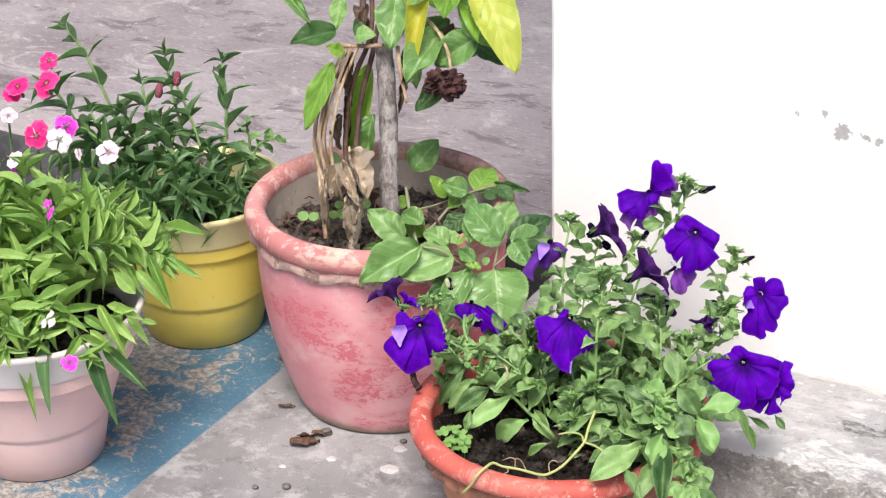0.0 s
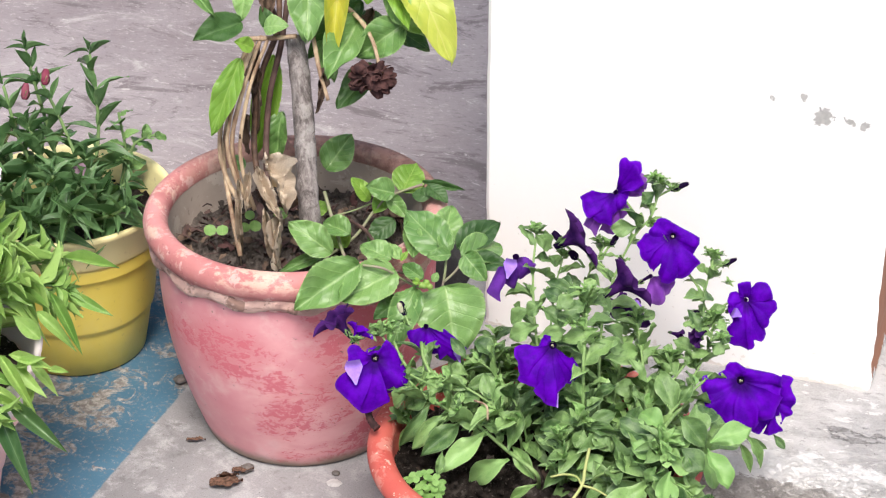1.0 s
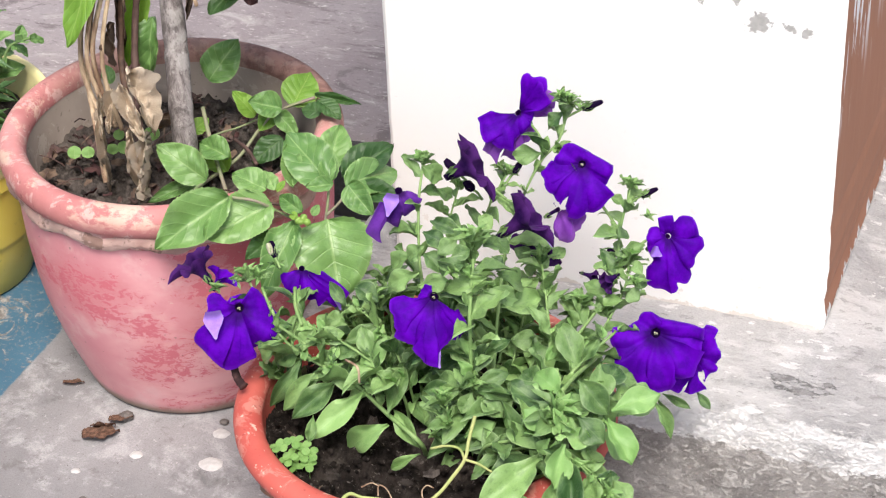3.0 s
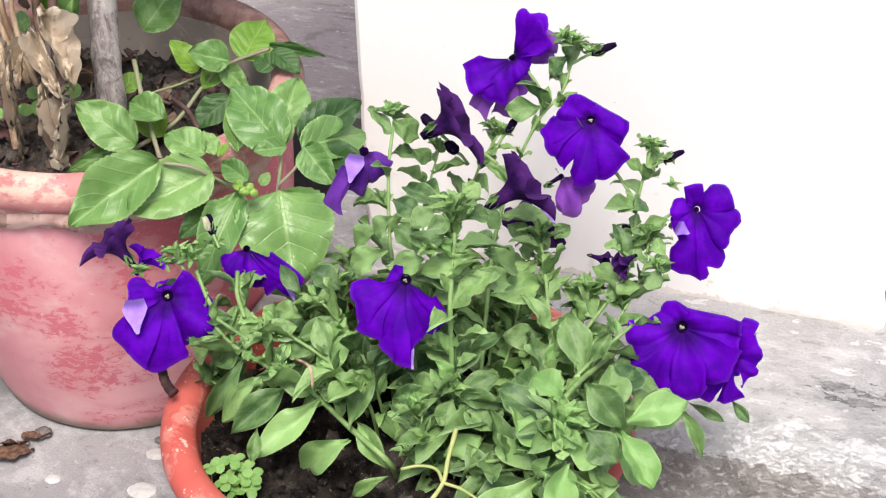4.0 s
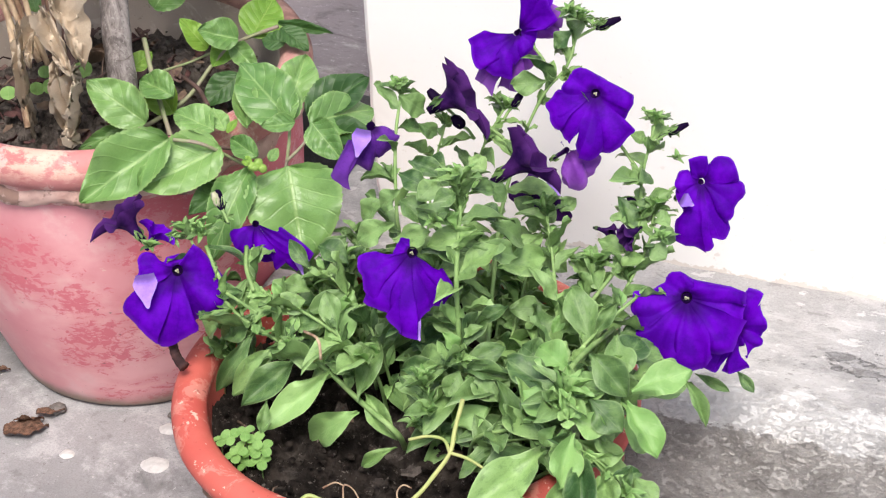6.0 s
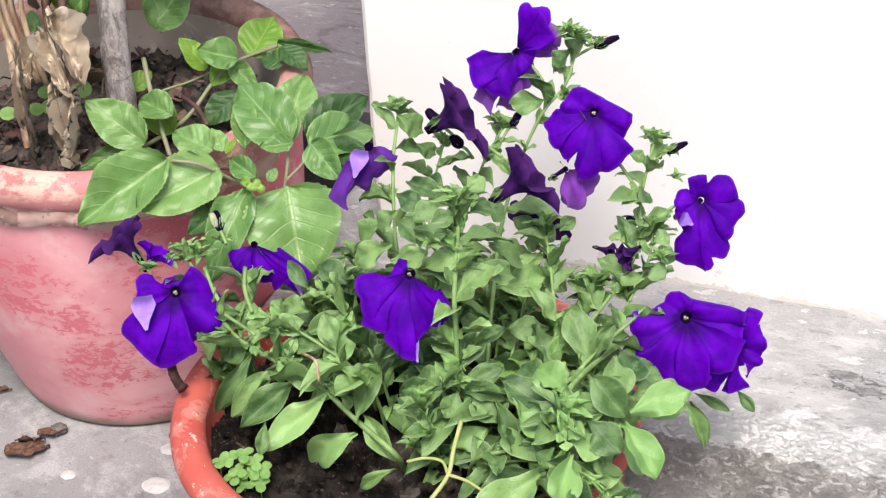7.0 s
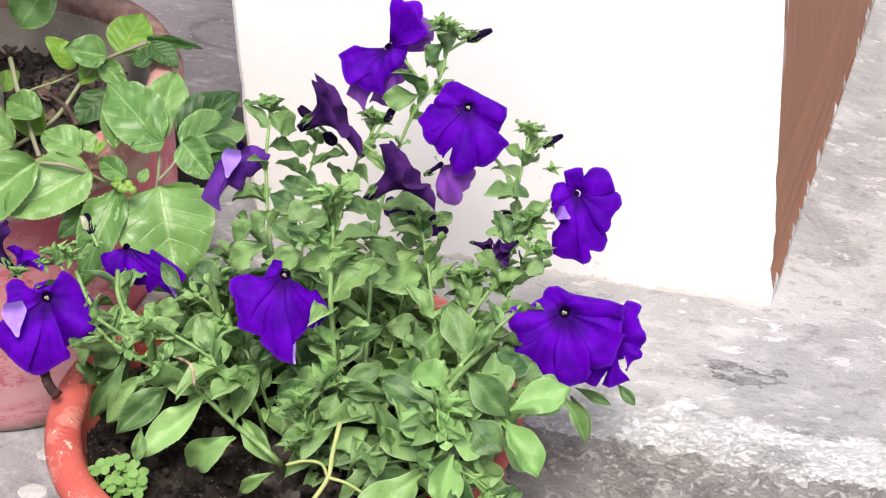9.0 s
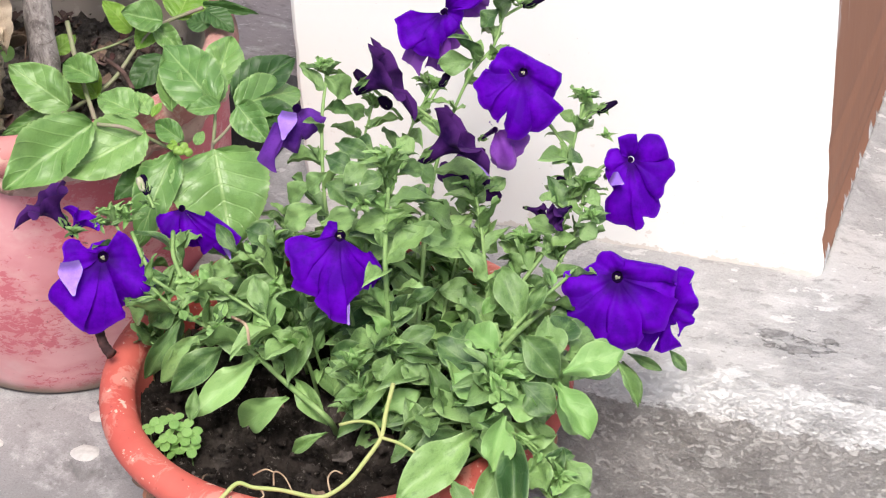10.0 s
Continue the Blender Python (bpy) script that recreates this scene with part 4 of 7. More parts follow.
def bloom(plant, at, petals, tail, seed, throat=0.006, material=None, stamens=True, folds=(), pale=(), whole=True):
    """A petunia: five or more broad, overlapping petals round a dark throat, shaped by their tips to fit the camera's
    view, a tube behind with green sepals.
    petals: (tip, width, arch); folds: (root, tip, width) of curled edges that show their pale back; pale: petals seen
    from behind."""
    at, tail, o = Vector(at), Vector(tail), plant.location
    material = material or M_PURPLE
    back = (tail - at).normalized()
    line = smooth_line([at - o, at.lerp(tail, 0.35) - o - TO_CAMERA * 0.004, tail - o], 5)
    bm = bmesh.new()
    rings = []
    for i, p in enumerate(line):
        f = i / (len(line) - 1)
        t = (line[min(i + 1, len(line) - 1)] - line[max(0, i - 1)]).normalized()
        x = t.orthogonal().normalized()
        y = t.cross(x)
        q = throat * (0.40 * (1 - f) ** 0.8 + 0.35)
        rings.append([bm.verts.new(p + q * (math.cos(g) * x + math.sin(g) * y)) for g in (k * math.pi / 6 for k in range(12))])
    for a, b in zip(rings, rings[1:]):
        for k in range(12):
            bm.faces.new((a[k], a[(k + 1) % 12], b[(k + 1) % 12], b[k]))
    head = part("flower", bm, M_WITHER if material is M_WITHER else M_FADED, plant)
    front = [p for k, p in enumerate(petals) if k not in pale]
    behind = [p for k, p in enumerate(petals) if k in pale]
    for k, sheet in corolla(at, front, throat, seed * 9, o, whole):
        part("petal", sheet, material, head)
    if behind:
        for k, sheet in corolla(at - TO_CAMERA * 0.003, behind, throat, seed * 9 + 4, o, False):
            part("petal", sheet, M_UNDER, head, "pale purple underside of a petal")
    for k, (root, tip, width) in enumerate(folds):
        part("petal_fold", petal_grid(Vector(root), Vector(tip), width, 0.3, seed * 7 + k, 0.009, 0.7, 0.03, o), M_LILAC, head, "pale lilac underside of a curled petal")
    if stamens:
        n = TO_CAMERA.normalized()
        x = n.orthogonal().normalized()
        y = n.cross(x)

        def cup(u, v):
            q = throat * (0.95 * (1 - v) ** 0.7 + 0.04)
            return at - o - n * (throat * 2.2 * v - 0.0002) + q * (math.cos(6.2832 * u) * x + math.sin(6.2832 * u) * y)

        bm = grid(16, 6, cup, True)
        part("throat", bm, M_THROAT, head, "dark throat")
        bm = bmesh.new()
        for k in range(3):
            d = Vector((math.cos(k * 2.3 + seed), 0.2 * math.sin(k * 2.3), math.sin(k * 2.3 + seed))) * throat * 0.17
            p = at - o + d - UP * throat * 0.1
            tube([p - TO_CAMERA * throat * 0.1, p + TO_CAMERA * throat * 0.25, p + d * 0.2 + TO_CAMERA * throat * 0.45], throat * 0.10, throat * 0.2, 6, 0, bm)
        part("pistil", bm, M_STAMEN, head, "pale stamens round a pistil")
    r = (tail - at).length * 0.9
    for k in range(5):
        g = k * 1.2566
        x = back.orthogonal().normalized()
        d = (Matrix.Rotation(g, 3, back) @ x * 0.5 - back).normalized()
        sp = new("sepal", KINDS["petunia"][k])
        sp.parent = head
        upv = Matrix.Rotation(g, 3, back) @ x
        upv = (upv - d * upv.dot(d)).normalized()
        m = Matrix((d.cross(upv) * r * 0.16, d * r * 0.42, upv * r * 0.42)).transposed().to_4x4()
        m.translation = tail - o
        sp.matrix_basis = m


def trumpet(plant, base, mouth, r, seed, material, flare=0.5):
    """A spent bloom seen from its side: a twisted funnel with a crumpled, drooping mouth."""
    base, mouth, o = Vector(base), Vector(mouth), plant.location
    ax = (mouth - base)
    L = ax.length
    ax.normalize()
    x = ax.orthogonal().normalized()
    y = ax.cross(x)

    def at(u, v):
        a = 2 * math.pi * u
        lobes = max(0, (v - 0.55) / 0.45) * math.cos(5 * a + seed)
        q = r * (0.10 + 0.22 * v + 0.58 * flare * max(0, (v - 0.35) / 0.65) ** 1.7) * (1 + 0.32 * lobes) * (1 + 0.04 * v * math.cos(11 * a + seed))
        p = base - o + ax * L * 1.12 * (v - 0.05 * v**4 - 0.16 * max(0, lobes) * v) + q * (math.cos(a) * x + math.sin(a) * y)
        k = r * 0.22 * max(0, v - 0.35)
        p += Vector((noise.noise(p * 38 + Vector((seed, 0, 0))), noise.noise(p * 38 + Vector((0, seed, 0))), noise.noise(p * 38 + Vector((0, 0, seed))))) * k
        p.z -= r * 0.2 * v**3
        return p

    head = part("flower", grid(50, 16, at, True), material, plant)
    for k in range(4):
        g = k * 1.57
        d = (Matrix.Rotation(g, 3, ax) @ x * 0.6 + ax).normalized()
        sp = new("sepal", KINDS["petunia"][k])
        sp.parent = head
        upv = Matrix.Rotation(g, 3, ax) @ x
        upv = (upv - d * upv.dot(d)).normalized()
        m = Matrix((d.cross(upv) * r * 0.2, d * r * 0.55, upv * r * 0.55)).transposed().to_4x4()
        m.translation = base - o
        sp.matrix_basis = m


def bud(plant, base, tip, r, material):
    """A closed or spent bud, pinched at its tip, held by small green sepals."""
    b, t, o = Vector(base), Vector(tip), plant.location
    line = [b.lerp(t, i / 7) - o for i in range(8)]
    bm = bmesh.new()
    tube(line, r, r, 10, 0, bm)
    for i, v in enumerate(bm.verts):
        f = (i // 10) / 7
        c = line[min(7, i // 10)]
        v.co = c + (v.co - c) * (0.35 + 0.75 * math.sin(math.pi * min(1, f * 0.85 + 0.08))) * (1 + 0.3 * math.sin(i * 2.4 + f * 3))
    head = part("bud", bm, material, plant)
    d = (t - b).normalized()
    x = d.orthogonal().normalized()
    for k in range(4):
        out = Matrix.Rotation(k * 1.57, 3, d) @ x
        way = (d + out * 0.7).normalized()
        sp = new("sepal", KINDS["petunia"][k])
        sp.parent = head
        upv = (out - way * out.dot(way)).normalized()
        ln = (t - b).length * 0.6
        m = Matrix((way.cross(upv) * ln * 0.4, way * ln, upv * ln)).transposed().to_4x4()
        m.translation = b - o
        sp.matrix_basis = m

M_STAKE = Mat("weathered_stake", 0.85, 0.2)
c = M_STAKE.mix(M_STAKE.step(M_STAKE.noise(80, 7, 0.74, (1, 1, 0.3), 0.6), 0.38, 0.62), (0.125, 0.108, 0.106), (0.33, 0.30, 0.292))
c = M_STAKE.mix(M_STAKE.math("MULTIPLY", M_STAKE.step(M_STAKE.noise(38, 5), 0.56, 0.66), 0.6), c, (0.42, 0.40, 0.385))
c = M_STAKE.mix(M_STAKE.math("MULTIPLY", M_STAKE.step(M_STAKE.noise(60, 3, 0.5, (0.3, 0.3, 1.8)), 0.63, 0.67), 0.7), c, (0.10, 0.08, 0.07))
grain = M_STAKE.noise(260, 6, 0.75, (1, 1, 0.5))
c = M_STAKE.mix(M_STAKE.math("MULTIPLY", M_STAKE.step(grain, 0.56, 0.64), 0.5), c, (0.46, 0.44, 0.43))
c = M_STAKE.mix(M_STAKE.math("MULTIPLY", M_STAKE.step(grain, 0.44, 0.37), 0.55), c, (0.07, 0.058, 0.055))
M_STAKE.color(c).bump(M_STAKE.noise(90, 7, 0.7, (1, 1, 0.4)), 0.8, 0.003)
M_DEADSTEM = plain_mat("blackened_stem", (0.05, 0.03, 0.025), (0.15, 0.09, 0.06), 60)
M_CLOVER = leaf_mat("clover_leaf", (0.20, 0.40, 0.10), (0.30, 0.52, 0.16), (0.35, 0.52, 0.2), 1, 0, 0.5, 0.0)


def heart(u):
    return math.sqrt(max(0.0, 1 - (2 * min(1, u) - 1) ** 2)) * 0.95 + 0.03


KINDS["round"] = [leaf_mesh("leaf", M_CLOVER, heart, 0.08, 0.2, 0.05, 0, 3.0 + i, 10, 6) for i in range(2)]


def trefoil(plant, at, r, seed):
    """Three heart-shaped leaflets on a thread of a stalk."""
    rng = random.Random(seed)
    at = Vector(at)
    n = Vector((rng.uniform(-0.3, 0.3), rng.uniform(-0.6, 0), 1)).normalized()
    stem(plant, [at - Vector((0, 0, 0.02)), at - Vector((0, 0, 0.008)), at], 0.0006, 0.0006, M_GSTEM, "stalk", 0, 5, 3)
    x = n.orthogonal().normalized()
    a0 = rng.uniform(0, 2)
    for k in range(3):
        d = Matrix.Rotation(a0 + k * 2.094, 3, n) @ x
        leaf("round", plant, at, at + d * r * 0.95, r * 0.95, 0, n)


def pink_bloom(plant, at, facing, r, material, seed):
    """A dianthus flower: five fringed wedge petals round a tube, on a narrow calyx."""
    at, n, o = Vector(at), Vector(facing).normalized(), plant.location
    x = n.orthogonal().normalized()
    y = n.cross(x)
    rng = random.Random(seed)
    head = None
    for k in range(5):
        a0 = k * 1.2566 + rng.uniform(-0.1, 0.1)
        lift = rng.uniform(-0.25, 0.3)
        wide, grow = rng.uniform(0.62, 0.86), rng.uniform(0.82, 1.08)

        def sheet(u, v):
            s = 2 * u - 1
            a = a0 + s * wide * (0.6 + 0.4 * v)
            q = r * grow * (0.06 + 0.94 * v) * (1 - 0.22 * s * s * v)
            if v > 0.95:
                q *= 1 + 0.05 * math.sin(u * 19 + seed * k)
            h = r * (lift * v + 0.05 * math.sin(u * 9 + seed + k) * v - 0.12 * v * v + 0.006 * k)
            return at - o + q * (math.cos(a) * x + math.sin(a) * y) + n * h

        bm = grid(10, 6, sheet)
        if head is None:
            head = part("flower", bm, material, plant)
        else:
            part("petal", bm, material, head)
    part("calyx", tube([at - o + n * r * 0.02, at - o - n * r * 0.4, at - o - n * r * 0.9 - UP * r * 0.2], r * 0.10, r * 0.13, 8), M_GSTEM, head)


def spent_head(plant, at, r):
    """A dead double bloom: crumpled dark petals pressed into a nodding ball."""
    at, o = Vector(at), plant.location
    rng = random.Random(8)
    core = part("spent_flower", lump(r * 0.6, 5, 0.75, 0.5, 3), M_DEADBLOOM, plant, "shrivelled dark brown flower head")
    core.location = at - o
    for i in range(70):
        d = Vector((rng.gauss(0, 1), rng.gauss(0, 1), rng.gauss(-0.1, 0.8))).normalized()
        t = d.orthogonal().normalized()

        def sheet(u, v):
            s = 2 * u - 1
            p = d * r * (0.45 + 0.72 * v) + t * s * r * 0.24 * math.sin(math.pi * (0.2 + 0.7 * v))
            return Vector((p.x, p.y, p.z * 0.8)) + d.cross(t) * r * (0.12 * math.sin(v * 4 + i) + 0.08 * s * s)

        part("petal", grid(4, 5, sheet), M_DEADBLOOM, core)


# ---- litter on the soil and floor ----
def litter(place, r, z, n, seed, label, kinds=(M_DEADLEAF, M_DARKSTEM, M_DEADBLOOM)):
    """Crumpled scraps of dead leaf and bits of twig on the soil, all in one heap."""
    rng = random.Random(seed)
    top = thing("leaf_litter", (place[0], place[1], z), label, "leaf litter", kind="stuff")
    for m in kinds:
        bm = bmesh.new()
        for i in range(n):
            a, q = rng.uniform(0, 6.28), r * math.sqrt(rng.random())
            c = Vector((q * math.cos(a), q * math.sin(a), rng.uniform(0.002, 0.010)))
            s, sd = rng.uniform(0.003, 0.010), rng.uniform(0, 50)
            turn = Euler((rng.uniform(-0.7, 0.7), rng.uniform(-0.7, 0.7), rng.uniform(0, 6.28))).to_matrix()
            if i % 4 == 0:
                d = turn @ Vector((1, 0, 0)) * s * 1.6
                tube([c - d, c + Vector((0, 0, 0.003)), c + d], 0.0009, 0.0006, 5, 0, bm)
                continue
            vs = [[bm.verts.new(c + turn @ (Vector(((u - 0.5) * s * 2, (v - 0.5) * s * (1.2 - abs(u - 0.5)), 0.55 * s * noise.noise((u * 3 + sd, v * 3, sd)) + 0.5 * s * (v - 0.5) ** 2)))) for v in (0, 0.25, 0.5, 0.75, 1)] for u in (0, 0.25, 0.5, 0.75, 1)]
            for j in range(4):
                for k in range(4):
                    bm.faces.new((vs[j][k], vs[j + 1][k], vs[j + 1][k + 1], vs[j][k + 1]))
        part("scraps", bm, m, top)


litter(BIG, 0.135, 0.234, 80, 3, "brown leaf scraps and twigs on the soil")
litter(PET, 0.138, BED_Z + 0.003, 18, 5, "a few dead leaf scraps on the dark soil", (M_DEADLEAF, M_DRYSOIL))

M_FALLEN = plain_mat("fallen_leaf", (0.050, 0.028, 0.020), (0.19, 0.105, 0.072), 9, 0.8)
M_CHIP = plain_mat("lime_drop", (0.46, 0.455, 0.455), (0.60, 0.595, 0.595), 160, 0.85)
M_STONE = plain_mat("dark_pebble", (0.10, 0.09, 0.085), (0.2, 0.18, 0.17), 150, 0.8)


def splash(x, y, r, seed):
    """A dried drop of lime on the floor."""
    def at(u, v):
        a = 2 * math.pi * u
        q = r * v * (1 + 0.22 * noise.noise((1.5 * math.cos(a), 1.5 * math.sin(a), seed)))
        return (q * math.cos(a), q * math.sin(a) * 0.85, 0.0016 * (1 - v**3) + 0.0002)

    ob = thing("lime_drop", (x, y, 0), "dried white lime drop on the cement floor", "stain", "lime drops")
    part("crust", grid(24, 5, at, True), M_CHIP, ob)


def pebble(x, y, r, seed):
    ob = part("pebble", lump(r, seed, 0.65, 0.35, 2), M_STONE)
    ob.location = (x, y, r * 0.55)
    tagged(ob, "small dark pebble on the cement floor", "pebble", "pebbles")




# ---- petunias in the red-rimmed pot ----
petunia = thing("petunia_plant", (PET.x, PET.y, BED_Z), "bushy petunia with velvety purple flowers and soft green leaves", "petunia")

line = stem(petunia, [(0.007, -0.031, 0.140), (0.012, -0.060, 0.182), (-0.023, -0.045, 0.192), (-0.060, -0.027, 0.202), (-0.091, -0.023, 0.212), (-0.120, -0.023, 0.225), (-0.142, -0.016, 0.238), (-0.178, 0.009, 0.266)], 0.0024, 0.0012, M_PSTEM)
foliage("petunia", petunia, line, 13, 0.0496, 0.45, 0.3, 0.97, 35, 1, 0.35)
rosette("petunia", petunia, line[-1], line[-1] - line[-4] + UP * 0.01, 14, 0.0243, 0.36, 40, 60)
line = stem(petunia, [(-0.018, -0.003, 0.140), (-0.021, -0.023, 0.208), (-0.065, -0.015, 0.233), (-0.121, 0.002, 0.240), (-0.143, 0.028, 0.248)], 0.0016, 0.0010, M_PSTEM)
foliage("petunia", petunia, line, 11, 0.0442, 0.5, 0.15, 0.97, 35, 2, 0.35)
line = stem(petunia, [(0.003, 0.022, 0.140), (0.007, 0.011, 0.215), (-0.011, 0.028, 0.256), (-0.025, 0.050, 0.294), (-0.037, 0.082, 0.335), (-0.041, 0.106, 0.362)], 0.0018, 0.0012, M_PSTEM)
foliage("petunia", petunia, line, 11, 0.0415, 0.45, 0.1, 0.97, 35, 3, 0.35)
rosette("petunia", petunia, line[-1], line[-1] - line[-4] + UP * 0.01, 16, 0.0173, 0.36, 42, 60)
line = stem(petunia, [(0.037, -0.007, 0.140), (0.052, -0.028, 0.198), (0.048, -0.018, 0.247), (0.044, -0.007, 0.292), (0.039, 0.016, 0.324), (0.035, 0.031, 0.340)], 0.0023, 0.0016, M_PSTEM)
foliage("petunia", petunia, line, 24, 0.0463, 0.5, 0.0, 0.97, 35, 4, 0.35)
rosette("petunia", petunia, line[-1], line[-1] - line[-4] + UP * 0.01, 17, 0.0235, 0.36, 43, 60)
line = stem(petunia, [(0.043, 0.013, 0.140), (0.060, -0.002, 0.201), (0.042, 0.067, 0.231), (0.030, 0.122, 0.264), (0.035, 0.154, 0.305), (0.048, 0.174, 0.341), (0.062, 0.187, 0.360), (0.065, 0.207, 0.385)], 0.0019, 0.0010, M_PSTEM)
foliage("petunia", petunia, line, 13, 0.0423, 0.5, 0.1, 0.97, 35, 5, 0.35)
rosette("petunia", petunia, line[-1], line[-1] - line[-4] + UP * 0.01, 17, 0.0176, 0.36, 44, 60)
line = stem(petunia, [(0.059, 0.021, 0.140), (0.081, 0.009, 0.198), (0.098, 0.046, 0.222), (0.082, 0.091, 0.243), (0.069, 0.115, 0.270)], 0.0016, 0.0012, M_PSTEM)
foliage("petunia", petunia, line, 15, 0.0421, 0.5, 0.15, 0.97, 35, 6, 0.35)
rosette("petunia", petunia, line[-1], line[-1] - line[-4] + UP * 0.01, 16, 0.0223, 0.36, 45, 60)
line = stem(petunia, [(0.065, 0.023, 0.140), (0.090, 0.012, 0.197), (0.117, 0.079, 0.228), (0.136, 0.123, 0.259), (0.130, 0.160, 0.290), (0.132, 0.184, 0.321)], 0.0019, 0.0010, M_PSTEM)
foliage("petunia", petunia, line, 15, 0.0393, 0.55, 0.1, 0.97, 35, 7, 0.35)
rosette("petunia", petunia, line[-1], line[-1] - line[-4] + UP * 0.01, 16, 0.0165, 0.36, 46, 60)
line = stem(petunia, [(0.068, -0.005, 0.140), (0.094, -0.025, 0.201), (0.122, -0.001, 0.226), (0.142, 0.034, 0.243), (0.161, 0.073, 0.252)], 0.0020, 0.0012, M_PSTEM)
foliage("petunia", petunia, line, 10, 0.0432, 0.5, 0.15, 0.97, 35, 8, 0.35)
line = stem(petunia, [(0.092, 0.043, 0.140), (0.125, 0.038, 0.207), (0.139, 0.090, 0.235), (0.147, 0.120, 0.257), (0.145, 0.140, 0.270)], 0.0014, 0.0010, M_PSTEM)
foliage("petunia", petunia, line, 13, 0.0354, 0.55, 0.2, 0.97, 35, 9, 0.35)
rosette("petunia", petunia, line[-1], line[-1] - line[-4] + UP * 0.01, 16, 0.0205, 0.36, 48, 60)
line = stem(petunia, [(0.055, -0.031, 0.140), (0.076, -0.060, 0.193), (0.105, -0.059, 0.208), (0.130, -0.058, 0.225), (0.139, -0.055, 0.234)], 0.0017, 0.0011, M_PSTEM)
foliage("petunia", petunia, line, 8, 0.0436, 0.5, 0.2, 0.97, 35, 10, 0.35)
rosette("petunia", petunia, line[-1], line[-1] - line[-4] + UP * 0.01, 18, 0.0332, 0.36, 49, 60)
line = stem(petunia, [(0.029, -0.023, 0.140), (0.042, -0.050, 0.192), (0.037, -0.052, 0.208), (0.034, -0.051, 0.219)], 0.0014, 0.0010, M_PSTEM)
foliage("petunia", petunia, line, 6, 0.0339, 0.45, 0.1, 0.97, 35, 11, 0.35)
rosette("petunia", petunia, line[-1], line[-1] - line[-4] + UP * 0.01, 17, 0.0227, 0.36, 50, 60)
line = stem(petunia, [(0.011, 0.044, 0.140), (0.018, 0.040, 0.202), (-0.001, 0.111, 0.249), (0.005, 0.150, 0.297), (0.016, 0.169, 0.323)], 0.0015, 0.0008, M_PSTEM)
foliage("petunia", petunia, line, 15, 0.0366, 0.45, 0.1, 0.97, 35, 12, 0.35)
rosette("petunia", petunia, line[-1], line[-1] - line[-4] + UP * 0.01, 14, 0.0144, 0.36, 51, 60)
line = stem(petunia, [(-0.005, 0.034, 0.140), (-0.004, 0.026, 0.206), (-0.019, 0.089, 0.249), (-0.023, 0.118, 0.291), (-0.021, 0.140, 0.319)], 0.0015, 0.0008, M_PSTEM)
foliage("petunia", petunia, line, 13, 0.0400, 0.45, 0.1, 0.97, 35, 13, 0.35)
rosette("petunia", petunia, line[-1], line[-1] - line[-4] + UP * 0.01, 13, 0.0143, 0.36, 52, 60)
line = stem(petunia, [(0.055, -0.002, 0.140), (0.076, -0.022, 0.200), (0.104, -0.008, 0.217), (0.145, -0.004, 0.213), (0.176, 0.007, 0.215)], 0.0014, 0.0008, M_PSTEM)
foliage("petunia", petunia, line, 10, 0.0396, 0.5, 0.2, 0.97, 35, 14, 0.35)
line = stem(petunia, [(0.070, -0.031, 0.140), (0.096, -0.060, 0.194), (0.140, -0.065, 0.209), (0.176, -0.078, 0.208), (0.192, -0.091, 0.198)], 0.0013, 0.0007, M_PSTEM)
foliage("petunia", petunia, line, 11, 0.0354, 0.5, 0.1, 0.97, 35, 15, 0.35)
rosette("petunia", petunia, line[-1], line[-1] - line[-4] + UP * 0.01, 14, 0.0205, 0.36, 54, 60)
line = stem(petunia, [(-0.016, 0.009, 0.140), (-0.018, -0.007, 0.202), (-0.042, 0.011, 0.230), (-0.073, 0.027, 0.243), (-0.102, 0.040, 0.238)], 0.0014, 0.0008, M_PSTEM)
foliage("petunia", petunia, line, 13, 0.0393, 0.45, 0.1, 0.97, 35, 16, 0.35)
line = stem(petunia, [(0.045, 0.042, 0.140), (0.063, 0.037, 0.194), (0.056, 0.095, 0.214), (0.052, 0.133, 0.234)], 0.0014, 0.0008, M_PSTEM)
foliage("petunia", petunia, line, 11, 0.0369, 0.5, 0.1, 0.97, 35, 17, 0.35)
line = stem(petunia, [(0.080, 0.058, 0.140), (0.110, 0.059, 0.199), (0.111, 0.084, 0.224), (0.109, 0.101, 0.238)], 0.0014, 0.0010, M_PSTEM)
foliage("petunia", petunia, line, 10, 0.0352, 0.55, 0.1, 0.97, 35, 18, 0.35)
rosette("petunia", petunia, line[-1], line[-1] - line[-4] + UP * 0.01, 15, 0.0211, 0.36, 57, 60)
stem(petunia, [(-0.055, -0.058, 0.256), (-0.039, -0.069, 0.260), (-0.036, -0.073, 0.246)], 0.0011, 0.0011, M_DRYSTEM, "withered_stalk")

